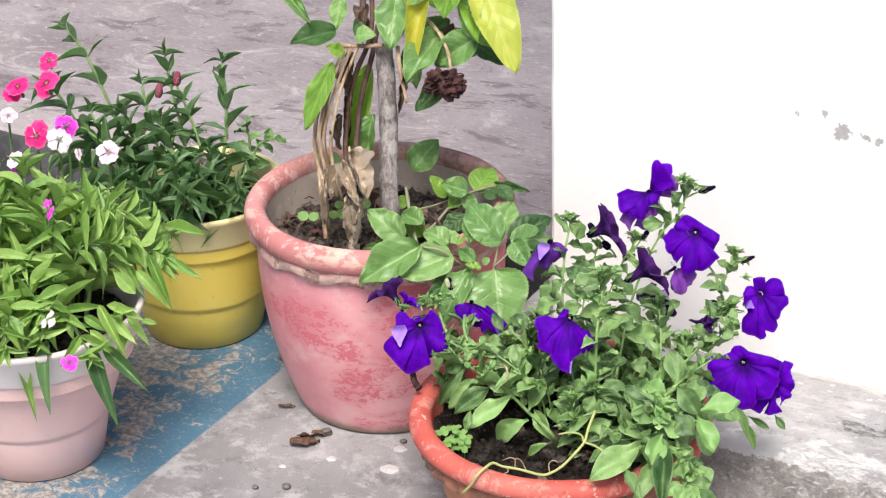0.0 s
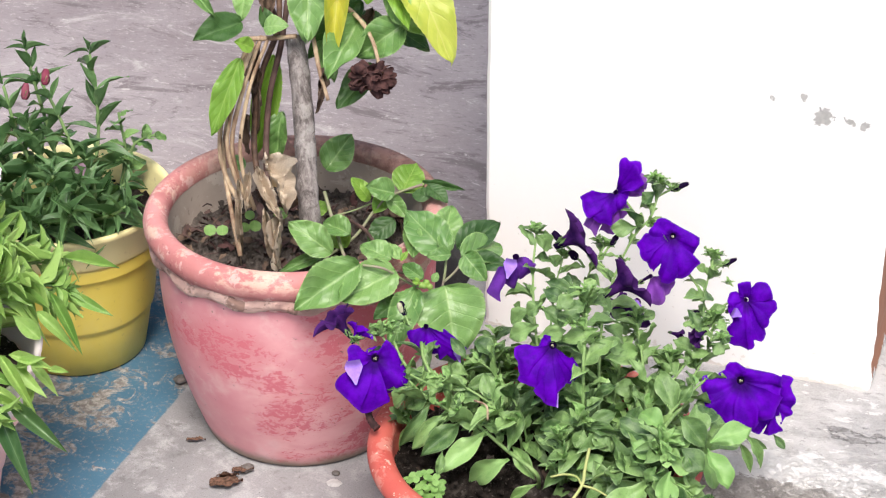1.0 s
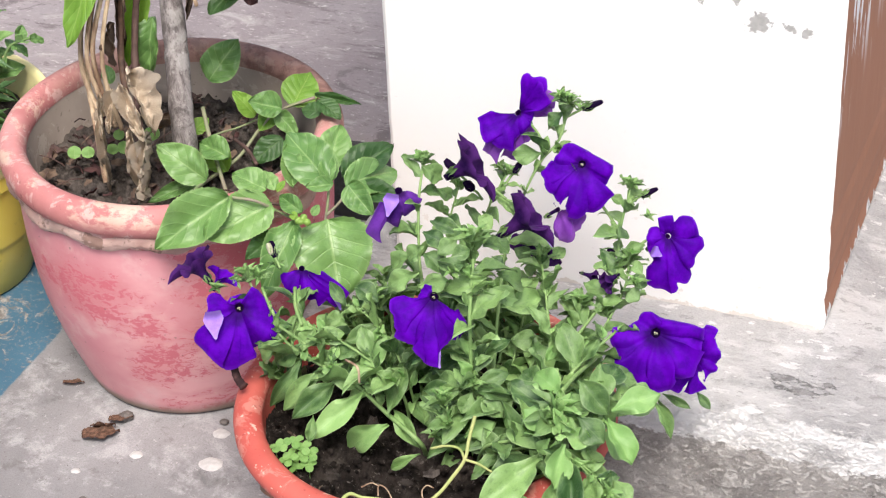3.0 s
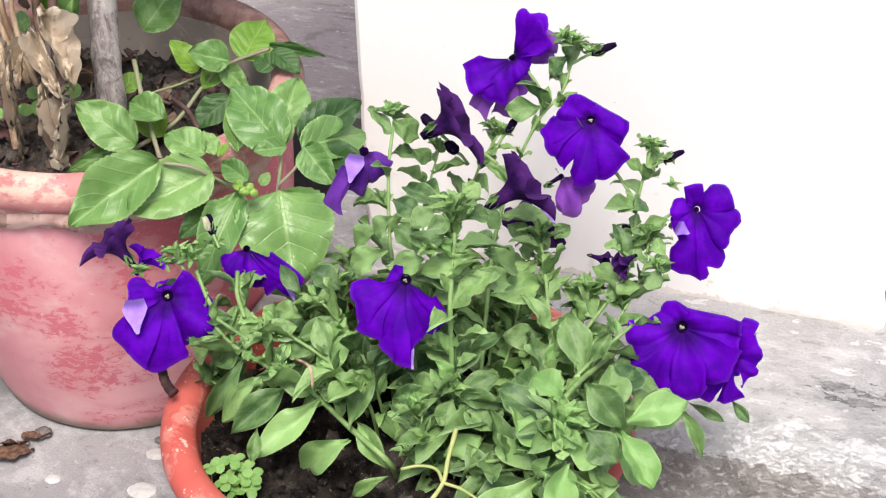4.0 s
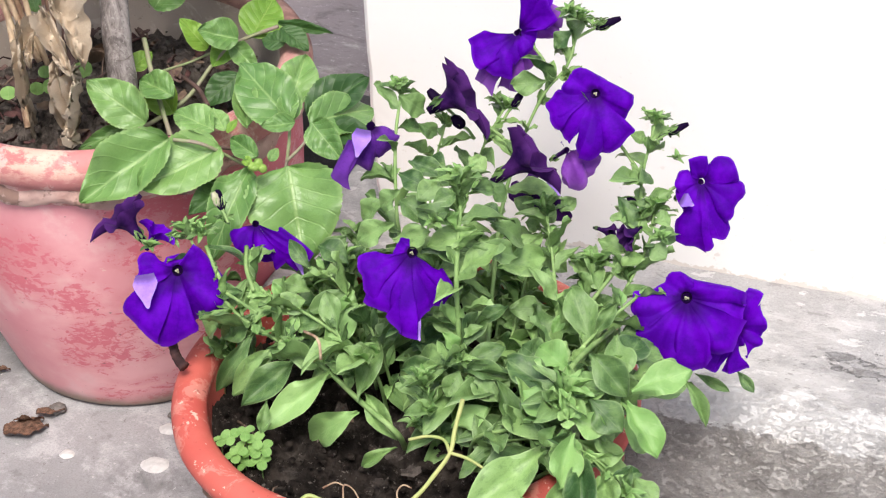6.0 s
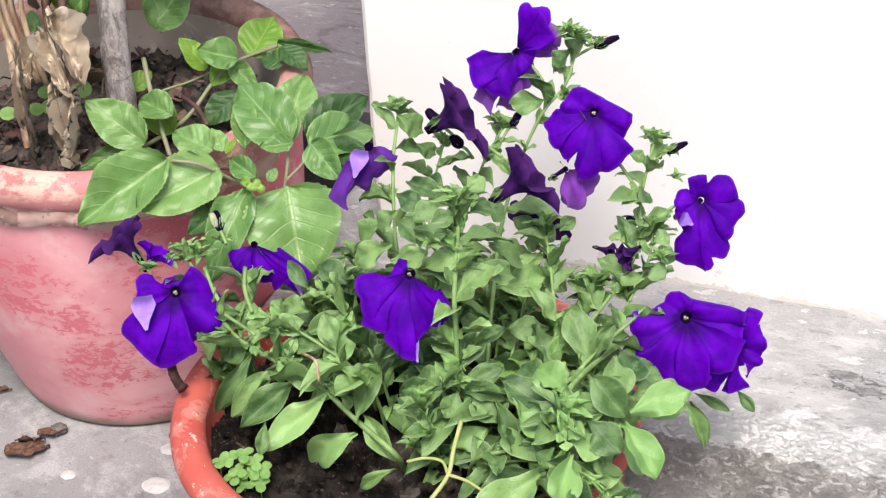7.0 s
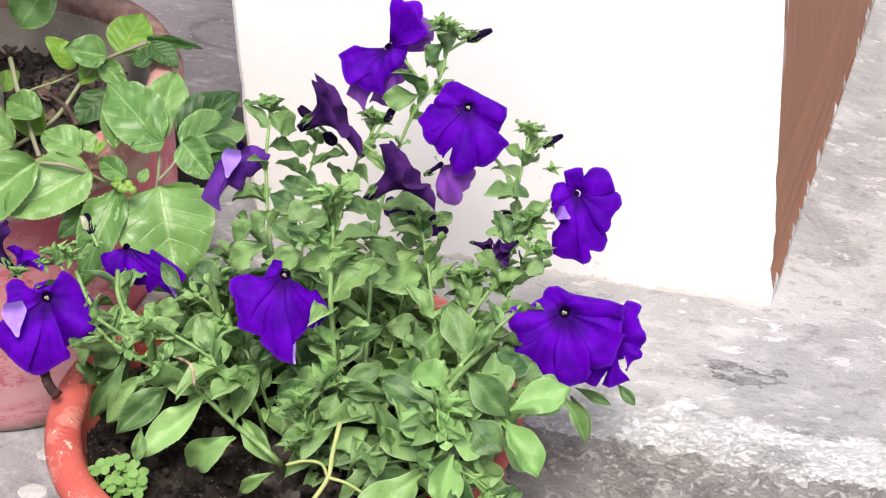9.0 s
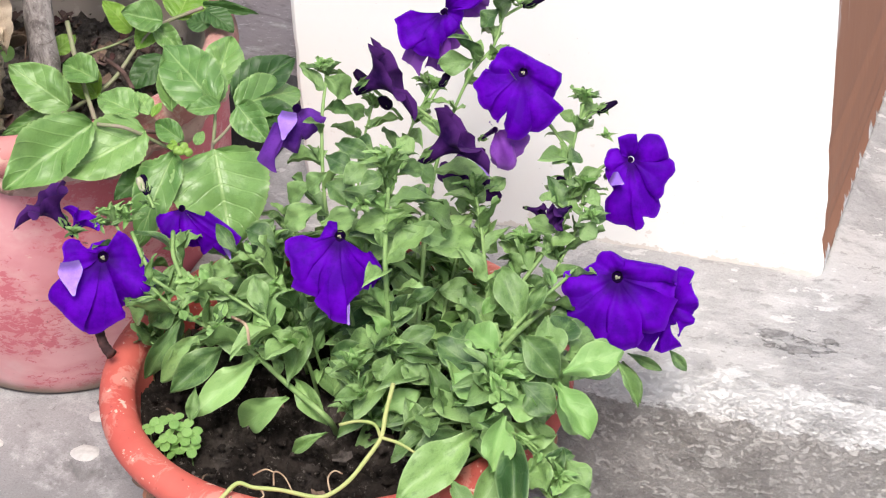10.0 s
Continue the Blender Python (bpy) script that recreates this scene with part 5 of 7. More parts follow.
# dense young shoots that fill the pot, leaving bare soil on the open side
rng = random.Random(77)
for i in range(15):
    a = radians(rng.uniform(-45, 190))
    q = 0.110 * math.sqrt(rng.random())
    root = PET + Vector((q * math.cos(a), q * math.sin(a), BED_Z))
    out = Vector((math.cos(a), math.sin(a), 0)) * rng.uniform(0.01, 0.045)
    tall = rng.uniform(0.035, 0.105) * (1.15 - 4 * q)
    line = stem(petunia, [root, root + out * 0.4 + UP * tall * 0.6, root + out + UP * tall], 0.0018, 0.0013, M_PSTEM, "shoot", 0.1, 6, 4)
    foliage("petunia", petunia, line, 6, rng.uniform(0.036, 0.052), 0.40, 0.15, 0.95, 30, 500 + i, 0.3)
    rosette("petunia", petunia, line[-1], line[-1] - line[-3] + UP * 0.01, 6, 0.026, 0.5, 600 + i)

# low leafy shoots along the far side of the rim
for i in range(10):
    a = radians(15 + 14 * i + rng.uniform(-5, 5))
    q = rng.uniform(0.118, 0.136)
    root = PET + Vector((q * math.cos(a), q * math.sin(a), BED_Z))
    out = Vector((math.cos(a), math.sin(a), 0)) * rng.uniform(-0.01, 0.015)
    line = stem(petunia, [root, root + out * 0.4 + UP * 0.03, root + out + UP * rng.uniform(0.045, 0.065)], 0.0016, 0.0012, M_PSTEM, "shoot", 0.1, 6, 4)
    foliage("petunia", petunia, line, 6, rng.uniform(0.040, 0.050), 0.44, 0.2, 0.95, 25, 700 + i, 0.25)

stem(petunia, [(-0.009, 0.139, 0.328), (-0.016, 0.138, 0.335), (-0.020, 0.138, 0.338)], 0.0013, 0.0011, M_PSTEM, "flower_stalk")
bud(petunia, (-0.020, 0.138, 0.338), (-0.033, 0.140, 0.349), 0.0038, M_WITHER)
stem(petunia, [(0.003, 0.140, 0.312), (-0.002, 0.139, 0.320), (-0.005, 0.138, 0.322)], 0.0013, 0.0011, M_PSTEM, "flower_stalk")
bud(petunia, (-0.005, 0.138, 0.322), (-0.013, 0.137, 0.331), 0.0038, M_WITHER)
stem(petunia, [(0.018, 0.164, 0.318), (0.021, 0.168, 0.324), (0.024, 0.169, 0.327)], 0.0013, 0.0011, M_PSTEM, "flower_stalk")
bud(petunia, (0.024, 0.169, 0.327), (0.029, 0.175, 0.337), 0.0029, M_WITHER)
stem(petunia, [(0.061, 0.206, 0.372), (0.070, 0.212, 0.377), (0.075, 0.216, 0.379)], 0.0013, 0.0011, M_PSTEM, "flower_stalk")
bud(petunia, (0.075, 0.216, 0.379), (0.092, 0.226, 0.385), 0.0029, M_WITHER)
stem(petunia, [(0.132, 0.178, 0.307), (0.138, 0.183, 0.313), (0.142, 0.186, 0.315)], 0.0012, 0.0011, M_PSTEM, "flower_stalk")
bud(petunia, (0.142, 0.186, 0.315), (0.155, 0.196, 0.320), 0.0025, M_WITHER)
stem(petunia, [(0.137, 0.127, 0.257), (0.133, 0.132, 0.262), (0.132, 0.134, 0.263)], 0.0012, 0.0011, M_PSTEM, "flower_stalk")
bud(petunia, (0.132, 0.134, 0.263), (0.125, 0.146, 0.279), 0.0041, M_WITHER)
stem(petunia, [(-0.156, 0.029, 0.274), (-0.160, 0.032, 0.279), (-0.162, 0.033, 0.282)], 0.0012, 0.0011, M_PSTEM, "flower_stalk")
bud(petunia, (-0.162, 0.033, 0.282), (-0.171, 0.044, 0.291), 0.0032, M_WITHER)
stem(petunia, [(0.145, 0.140, 0.270), (0.150, 0.162, 0.279), (0.160, 0.181, 0.278)], 0.0014, 0.0012, M_PSTEM, "flower_stalk")
stem(petunia, [(0.130, 0.160, 0.290), (0.111, 0.173, 0.303), (0.098, 0.178, 0.313)], 0.0014, 0.0012, M_PSTEM, "flower_stalk")
stem(petunia, [(-0.100, -0.043, 0.252), (-0.141, -0.014, 0.242), (-0.171, 0.003, 0.242)], 0.0014, 0.0012, M_PSTEM, "flower_stalk")
stem(petunia, [(-0.130, 0.001, 0.238), (-0.142, 0.033, 0.245), (-0.145, 0.052, 0.247)], 0.0014, 0.0012, M_PSTEM, "flower_stalk")
stem(petunia, [(0.022, 0.152, 0.309), (0.008, 0.152, 0.319), (0.000, 0.145, 0.332)], 0.0014, 0.0012, M_PSTEM, "flower_stalk")
bud(petunia, (-0.165, 0.034, 0.284), (-0.171, 0.038, 0.293), 0.0028, M_STAMEN)

# single leaves on the side towards the camera, placed to fit its view
leaf("petunia", petunia, (-0.113, -0.028, 0.221), (-0.132, -0.064, 0.184), 0.0161)
leaf("petunia", petunia, (-0.092, -0.028, 0.214), (-0.120, -0.064, 0.192), 0.0194)
leaf("petunia", petunia, (-0.081, -0.028, 0.203), (-0.104, -0.069, 0.190), 0.0243)
leaf("young", petunia, (-0.051, -0.030, 0.202), (-0.080, -0.084, 0.184), 0.0234)
leaf("petunia", petunia, (-0.087, -0.067, 0.192), (-0.086, -0.082, 0.172), 0.0108)
leaf("young", petunia, (-0.018, -0.057, 0.191), (-0.062, -0.076, 0.164), 0.0249)
leaf("young", petunia, (-0.057, -0.028, 0.205), (-0.046, 0.013, 0.246), 0.0227)
leaf("petunia", petunia, (-0.021, -0.050, 0.194), (-0.022, -0.005, 0.223), 0.0191)
leaf("petunia", petunia, (-0.111, -0.018, 0.235), (-0.084, 0.003, 0.234), 0.0177)
leaf("petunia", petunia, (-0.089, 0.000, 0.221), (-0.054, 0.024, 0.233), 0.0177)
leaf("petunia", petunia, (-0.053, -0.031, 0.207), (-0.034, -0.032, 0.206), 0.0109)
leaf("petunia", petunia, (-0.020, -0.038, 0.193), (0.007, -0.061, 0.180), 0.0173)
leaf("petunia", petunia, (0.016, -0.069, 0.176), (-0.011, -0.082, 0.160), 0.0107)
leaf("petunia", petunia, (-0.036, 0.004, 0.212), (-0.035, 0.018, 0.229), 0.0126)
leaf("petunia", petunia, (-0.022, -0.004, 0.204), (-0.018, 0.015, 0.230), 0.0175)
leaf("petunia", petunia, (-0.071, -0.002, 0.209), (-0.100, 0.005, 0.226), 0.0152)
leaf("petunia", petunia, (0.007, -0.032, 0.217), (0.033, -0.030, 0.226), 0.0164)
leaf("petunia", petunia, (-0.129, 0.000, 0.247), (-0.139, -0.023, 0.230), 0.0127)
leaf("petunia", petunia, (-0.084, -0.010, 0.232), (-0.087, -0.026, 0.222), 0.0101)
leaf("petunia", petunia, (0.047, -0.032, 0.230), (0.011, -0.025, 0.231), 0.0213)
leaf("petunia", petunia, (0.053, -0.038, 0.221), (0.016, -0.030, 0.222), 0.0155)
leaf("petunia", petunia, (0.054, -0.031, 0.232), (0.077, -0.006, 0.234), 0.0171)
leaf("petunia", petunia, (0.056, -0.031, 0.228), (0.088, -0.028, 0.230), 0.0162)
leaf("petunia", petunia, (0.054, -0.034, 0.229), (0.050, -0.050, 0.216), 0.0171)
leaf("petunia", petunia, (0.060, -0.033, 0.224), (0.085, -0.043, 0.219), 0.0178)
leaf("petunia", petunia, (0.052, -0.022, 0.239), (0.057, 0.008, 0.257), 0.0187)
leaf("petunia", petunia, (0.045, -0.014, 0.244), (0.025, -0.008, 0.255), 0.0163)
leaf("petunia", petunia, (0.076, -0.017, 0.223), (0.085, -0.035, 0.213), 0.0162)
leaf("petunia", petunia, (0.087, 0.067, 0.222), (0.066, 0.047, 0.230), 0.0203)
leaf("petunia", petunia, (0.084, 0.037, 0.210), (0.080, 0.059, 0.221), 0.0143)
leaf("petunia", petunia, (0.072, 0.021, 0.252), (0.057, -0.002, 0.252), 0.0124)
leaf("young", petunia, (0.137, -0.031, 0.244), (0.105, -0.013, 0.253), 0.0253)
leaf("petunia", petunia, (0.129, -0.042, 0.234), (0.090, -0.028, 0.239), 0.0257)
leaf("petunia", petunia, (0.114, -0.014, 0.233), (0.090, -0.003, 0.238), 0.0252)
leaf("petunia", petunia, (0.136, 0.021, 0.233), (0.110, 0.052, 0.251), 0.0259)
leaf("petunia", petunia, (0.124, 0.063, 0.218), (0.153, 0.063, 0.231), 0.0167)
leaf("petunia", petunia, (0.112, 0.086, 0.209), (0.129, 0.096, 0.220), 0.0179)
leaf("petunia", petunia, (0.158, -0.021, 0.250), (0.177, -0.019, 0.216), 0.0265)
leaf("petunia", petunia, (0.148, -0.003, 0.244), (0.165, -0.009, 0.243), 0.0120)
leaf("petunia", petunia, (0.158, 0.007, 0.254), (0.173, -0.023, 0.239), 0.0235)
leaf("petunia", petunia, (0.164, -0.025, 0.247), (0.185, -0.023, 0.212), 0.0235)
leaf("petunia", petunia, (0.162, -0.046, 0.233), (0.178, -0.046, 0.201), 0.0208)
leaf("petunia", petunia, (-0.133, -0.023, 0.235), (-0.156, -0.034, 0.211), 0.0187)
leaf("petunia", petunia, (-0.117, -0.018, 0.230), (-0.140, -0.033, 0.209), 0.0195)
leaf("petunia", petunia, (-0.110, 0.000, 0.240), (-0.115, -0.023, 0.226), 0.0169)
leaf("petunia", petunia, (-0.103, 0.012, 0.234), (-0.107, -0.011, 0.227), 0.0169)
leaf("petunia", petunia, (-0.088, 0.021, 0.231), (-0.112, 0.022, 0.235), 0.0178)
leaf("petunia", petunia, (-0.073, 0.006, 0.224), (-0.079, -0.013, 0.214), 0.0194)
leaf("petunia", petunia, (-0.127, -0.013, 0.245), (-0.149, -0.016, 0.242), 0.0127)
leaf("young", petunia, (-0.122, -0.015, 0.242), (-0.112, 0.004, 0.244), 0.0144)
leaf("petunia", petunia, (-0.085, -0.009, 0.220), (-0.102, -0.023, 0.216), 0.0169)
leaf("petunia", petunia, (-0.134, -0.026, 0.232), (-0.149, -0.031, 0.222), 0.0144)
leaf("young", petunia, (0.141, -0.060, 0.236), (0.119, -0.039, 0.249), 0.0207)
leaf("young", petunia, (0.142, -0.065, 0.233), (0.112, -0.060, 0.246), 0.0278)
leaf("young", petunia, (0.147, -0.058, 0.236), (0.159, -0.032, 0.255), 0.0262)
leaf("petunia", petunia, (0.150, -0.058, 0.228), (0.175, -0.031, 0.237), 0.0294)
leaf("young", petunia, (0.150, -0.065, 0.232), (0.175, -0.064, 0.227), 0.0198)
leaf("petunia", petunia, (0.138, -0.068, 0.211), (0.088, -0.047, 0.222), 0.0288)
leaf("young", petunia, (0.145, -0.069, 0.225), (0.150, -0.080, 0.201), 0.0247)
leaf("petunia", petunia, (0.153, -0.064, 0.213), (0.187, -0.050, 0.183), 0.0228)
leaf("petunia", petunia, (0.133, -0.070, 0.204), (0.091, -0.086, 0.182), 0.0313)
leaf("young", petunia, (0.139, -0.070, 0.227), (0.129, -0.077, 0.211), 0.0135)
leaf("petunia", petunia, (0.155, -0.010, 0.250), (0.177, -0.016, 0.232), 0.0217)
leaf("petunia", petunia, (0.166, -0.005, 0.238), (0.173, 0.023, 0.249), 0.0252)
leaf("petunia", petunia, (0.175, 0.010, 0.223), (0.209, 0.035, 0.208), 0.0274)
leaf("petunia", petunia, (0.169, 0.022, 0.221), (0.179, 0.045, 0.227), 0.0230)
leaf("petunia", petunia, (0.150, 0.042, 0.229), (0.167, 0.057, 0.229), 0.0181)
leaf("petunia", petunia, (0.158, -0.060, 0.224), (0.179, -0.054, 0.201), 0.0208)
leaf("petunia", petunia, (0.103, -0.059, 0.188), (0.118, -0.068, 0.179), 0.0194)
leaf("petunia", petunia, (0.093, -0.054, 0.203), (0.106, -0.062, 0.187), 0.0178)
leaf("young", petunia, (0.174, -0.032, 0.227), (0.201, -0.029, 0.184), 0.0271)
leaf("petunia", petunia, (0.176, -0.018, 0.223), (0.209, 0.024, 0.223), 0.0272)
leaf("petunia", petunia, (0.162, -0.039, 0.239), (0.173, -0.015, 0.244), 0.0183)
leaf("petunia", petunia, (0.159, -0.036, 0.246), (0.177, -0.034, 0.214), 0.0176)
leaf("petunia", petunia, (0.173, -0.003, 0.226), (0.187, 0.019, 0.228), 0.0188)
leaf("petunia", petunia, (0.193, 0.079, 0.169), (0.213, 0.066, 0.144), 0.0102)
leaf("petunia", petunia, (0.196, 0.081, 0.176), (0.221, 0.085, 0.163), 0.0085)
leaf("petunia", petunia, (0.227, 0.085, 0.183), (0.241, 0.082, 0.169), 0.0093)
leaf("petunia", petunia, (0.083, 0.126, 0.229), (0.106, 0.123, 0.225), 0.0189)
leaf("petunia", petunia, (0.093, 0.107, 0.212), (0.112, 0.120, 0.223), 0.0172)
leaf("petunia", petunia, (-0.007, 0.002, 0.306), (0.023, 0.005, 0.318), 0.0185)
leaf("petunia", petunia, (-0.008, 0.007, 0.317), (-0.041, 0.001, 0.299), 0.0206)
leaf("petunia", petunia, (-0.022, 0.030, 0.319), (-0.047, 0.024, 0.303), 0.0190)
leaf("petunia", petunia, (-0.005, 0.012, 0.334), (0.018, 0.004, 0.329), 0.0200)
leaf("petunia", petunia, (0.052, 0.008, 0.310), (0.081, 0.030, 0.292), 0.0183)
leaf("petunia", petunia, (0.049, 0.015, 0.294), (0.030, -0.003, 0.292), 0.0162)
leaf("petunia", petunia, (0.053, 0.013, 0.321), (0.020, -0.004, 0.311), 0.0176)
leaf("petunia", petunia, (0.051, 0.045, 0.305), (0.081, 0.066, 0.283), 0.0210)
leaf("petunia", petunia, (0.050, 0.056, 0.258), (0.078, 0.088, 0.253), 0.0253)
leaf("petunia", petunia, (0.057, 0.120, 0.233), (0.084, 0.122, 0.221), 0.0198)
leaf("petunia", petunia, (0.123, 0.111, 0.247), (0.141, 0.098, 0.239), 0.0186)
leaf("petunia", petunia, (0.107, 0.122, 0.252), (0.131, 0.115, 0.251), 0.0170)
leaf("petunia", petunia, (-0.090, 0.048, 0.244), (-0.073, 0.054, 0.259), 0.0188)
leaf("petunia", petunia, (-0.089, 0.044, 0.257), (-0.065, 0.039, 0.255), 0.0213)
leaf("petunia", petunia, (0.151, 0.079, 0.223), (0.170, 0.089, 0.241), 0.0149)
leaf("petunia", petunia, (-0.040, 0.101, 0.365), (-0.022, 0.113, 0.346), 0.0194)
leaf("petunia", petunia, (-0.026, 0.102, 0.342), (-0.013, 0.111, 0.329), 0.0135)
leaf("petunia", petunia, (-0.015, 0.054, 0.340), (0.013, 0.050, 0.340), 0.0156)
leaf("petunia", petunia, (0.022, 0.026, 0.350), (0.014, 0.005, 0.344), 0.0169)
leaf("petunia", petunia, (0.013, 0.058, 0.337), (-0.003, 0.064, 0.342), 0.0140)
leaf("petunia", petunia, (0.026, 0.048, 0.336), (0.012, 0.046, 0.342), 0.0155)
leaf("petunia", petunia, (0.011, 0.107, 0.317), (0.026, 0.101, 0.312), 0.0160)
leaf("petunia", petunia, (0.033, 0.083, 0.316), (0.045, 0.087, 0.296), 0.0159)
leaf("petunia", petunia, (0.038, 0.046, 0.330), (0.051, 0.061, 0.328), 0.0149)
leaf("petunia", petunia, (0.036, 0.019, 0.344), (0.026, 0.005, 0.344), 0.0152)
leaf("petunia", petunia, (-0.008, 0.021, 0.351), (0.015, 0.015, 0.347), 0.0171)
leaf("petunia", petunia, (-0.009, 0.023, 0.335), (-0.027, 0.018, 0.320), 0.0171)
leaf("petunia", petunia, (0.050, 0.173, 0.352), (0.024, 0.174, 0.344), 0.0198)
leaf("petunia", petunia, (0.063, 0.199, 0.384), (0.050, 0.191, 0.371), 0.0146)
leaf("petunia", petunia, (0.134, 0.136, 0.299), (0.120, 0.143, 0.302), 0.0152)
leaf("petunia", petunia, (0.134, 0.138, 0.299), (0.142, 0.151, 0.302), 0.0144)
leaf("petunia", petunia, (0.125, 0.184, 0.304), (0.117, 0.181, 0.314), 0.0112)
leaf("petunia", petunia, (0.128, 0.192, 0.305), (0.134, 0.199, 0.306), 0.0113)
leaf("petunia", petunia, (0.069, 0.146, 0.255), (0.078, 0.155, 0.264), 0.0130)
leaf("petunia", petunia, (0.053, 0.133, 0.260), (0.043, 0.128, 0.272), 0.0147)
leaf("petunia", petunia, (0.055, 0.134, 0.249), (0.065, 0.146, 0.255), 0.0148)
leaf("petunia", petunia, (0.058, 0.131, 0.247), (0.047, 0.124, 0.254), 0.0147)
leaf("petunia", petunia, (0.153, 0.117, 0.280), (0.162, 0.128, 0.280), 0.0143)
leaf("petunia", petunia, (0.154, 0.112, 0.276), (0.171, 0.115, 0.270), 0.0151)
leaf("petunia", petunia, (0.152, 0.104, 0.268), (0.167, 0.098, 0.265), 0.0167)
leaf("petunia", petunia, (0.130, 0.118, 0.275), (0.117, 0.124, 0.278), 0.0136)
leaf("petunia", petunia, (0.059, 0.047, 0.310), (0.048, 0.041, 0.321), 0.0148)
leaf("petunia", petunia, (0.027, -0.001, 0.338), (0.010, -0.003, 0.331), 0.0160)
leaf("young", petunia, (0.148, -0.069, 0.235), (0.144, -0.064, 0.254), 0.0119)
leaf("young", petunia, (0.149, -0.072, 0.237), (0.142, -0.074, 0.244), 0.0095)
leaf("young", petunia, (0.150, -0.071, 0.237), (0.157, -0.068, 0.245), 0.0095)
leaf("young", petunia, (0.150, -0.074, 0.238), (0.152, -0.080, 0.235), 0.0095)
leaf("young", petunia, (0.054, -0.033, 0.233), (0.041, -0.032, 0.243), 0.0146)
leaf("young", petunia, (0.055, -0.033, 0.235), (0.051, -0.030, 0.246), 0.0105)
leaf("young", petunia, (0.055, -0.034, 0.235), (0.062, -0.030, 0.241), 0.0105)
leaf("young", petunia, (0.052, -0.050, 0.189), (0.076, -0.044, 0.206), 0.0187)
leaf("young", petunia, (-0.085, -0.024, 0.220), (-0.084, -0.014, 0.234), 0.0110)
leaf("young", petunia, (-0.087, -0.025, 0.220), (-0.086, -0.037, 0.215), 0.0101)
leaf("young", petunia, (-0.108, -0.031, 0.222), (-0.112, -0.028, 0.229), 0.0076)
stem(petunia, [(0.053, 0.176, 0.351), (0.043, 0.188, 0.360), (0.033, 0.193, 0.369)], 0.0016, 0.0011, M_PSTEM, "flower_stalk")
stem(petunia, [(0.135, -0.026, 0.244), (0.138, 0.003, 0.240), (0.141, 0.056, 0.223)], 0.0022, 0.0018, M_PSTEM, "stem")
stem(petunia, [(-0.167, 0.011, 0.262), (-0.154, -0.002, 0.252), (-0.139, -0.014, 0.243)], 0.0016, 0.0016, M_PSTEM, "flower_stalk")
stem(petunia, [(-0.143, 0.030, 0.254), (-0.133, 0.008, 0.251), (-0.119, -0.010, 0.245)], 0.0018, 0.0016, M_PSTEM, "flower_stalk")
leaf("young", petunia, (0.152, -0.073, 0.225), (0.154, -0.114, 0.206), 0.0245)
leaf("petunia", petunia, (0.161, -0.083, 0.215), (0.185, -0.152, 0.208), 0.0234)
leaf("petunia", petunia, (0.132, -0.081, 0.211), (0.104, -0.145, 0.204), 0.0330)
leaf("young", petunia, (0.163, -0.075, 0.213), (0.196, -0.075, 0.202), 0.0138)
leaf("young", petunia, (0.183, -0.049, 0.243), (0.213, -0.068, 0.217), 0.0245)
leaf("young", petunia, (0.186, -0.044, 0.249), (0.222, -0.023, 0.263), 0.0245)
leaf("petunia", petunia, (0.219, -0.026, 0.253), (0.241, -0.039, 0.230), 0.0106)
leaf("young", petunia, (0.200, -0.115, 0.199), (0.181, -0.084, 0.196), 0.0170)
leaf("young", petunia, (0.200, -0.113, 0.199), (0.200, -0.084, 0.196), 0.0149)
leaf("petunia", petunia, (0.202, -0.117, 0.199), (0.224, -0.103, 0.199), 0.0181)
leaf("young", petunia, (0.202, -0.119, 0.200), (0.223, -0.145, 0.203), 0.0170)
leaf("petunia", petunia, (0.200, -0.121, 0.200), (0.208, -0.158, 0.204), 0.0202)
leaf("petunia", petunia, (0.208, -0.122, 0.200), (0.245, -0.144, 0.203), 0.0181)
leaf("young", petunia, (0.199, -0.120, 0.200), (0.189, -0.140, 0.203), 0.0149)
leaf("petunia", petunia, (0.127, -0.117, 0.199), (0.155, -0.144, 0.199), 0.0138)
leaf("petunia", petunia, (0.151, -0.029, 0.263), (0.182, -0.041, 0.244), 0.0255)
leaf("petunia", petunia, (0.176, -0.082, 0.201), (0.198, -0.114, 0.199), 0.0213)
leaf("young", petunia, (0.201, -0.117, 0.203), (0.201, -0.109, 0.204), 0.0085)
leaf("petunia", petunia, (0.159, -0.090, 0.204), (0.160, -0.143, 0.205), 0.0213)
leaf("petunia", petunia, (0.159, -0.055, 0.244), (0.185, -0.065, 0.230), 0.0255)
leaf("petunia", petunia, (0.196, -0.073, 0.199), (0.218, -0.091, 0.196), 0.0192)
stem(petunia, [(0.068, -0.064, 0.228), (0.070, -0.086, 0.218), (0.071, -0.099, 0.208), (0.064, -0.114, 0.197), (0.057, -0.128, 0.189), (0.047, -0.138, 0.183), (0.037, -0.142, 0.181), (0.012, -0.142, 0.181), (-0.007, -0.146, 0.182), (-0.018, -0.147, 0.184), (-0.023, -0.157, 0.182), (-0.027, -0.169, 0.178), (-0.033, -0.171, 0.166), (-0.045, -0.170, 0.150)], 0.0017, 0.0015, M_RUNNER, "runner")
stem(petunia, [(0.071, -0.099, 0.208), (0.062, -0.088, 0.209), (0.049, -0.087, 0.208), (0.036, -0.090, 0.204)], 0.0013, 0.0011, M_RUNNER, "stem")
stem(petunia, [(0.071, -0.099, 0.208), (0.085, -0.101, 0.208), (0.098, -0.105, 0.206)], 0.0013, 0.0010, M_RUNNER, "stem")
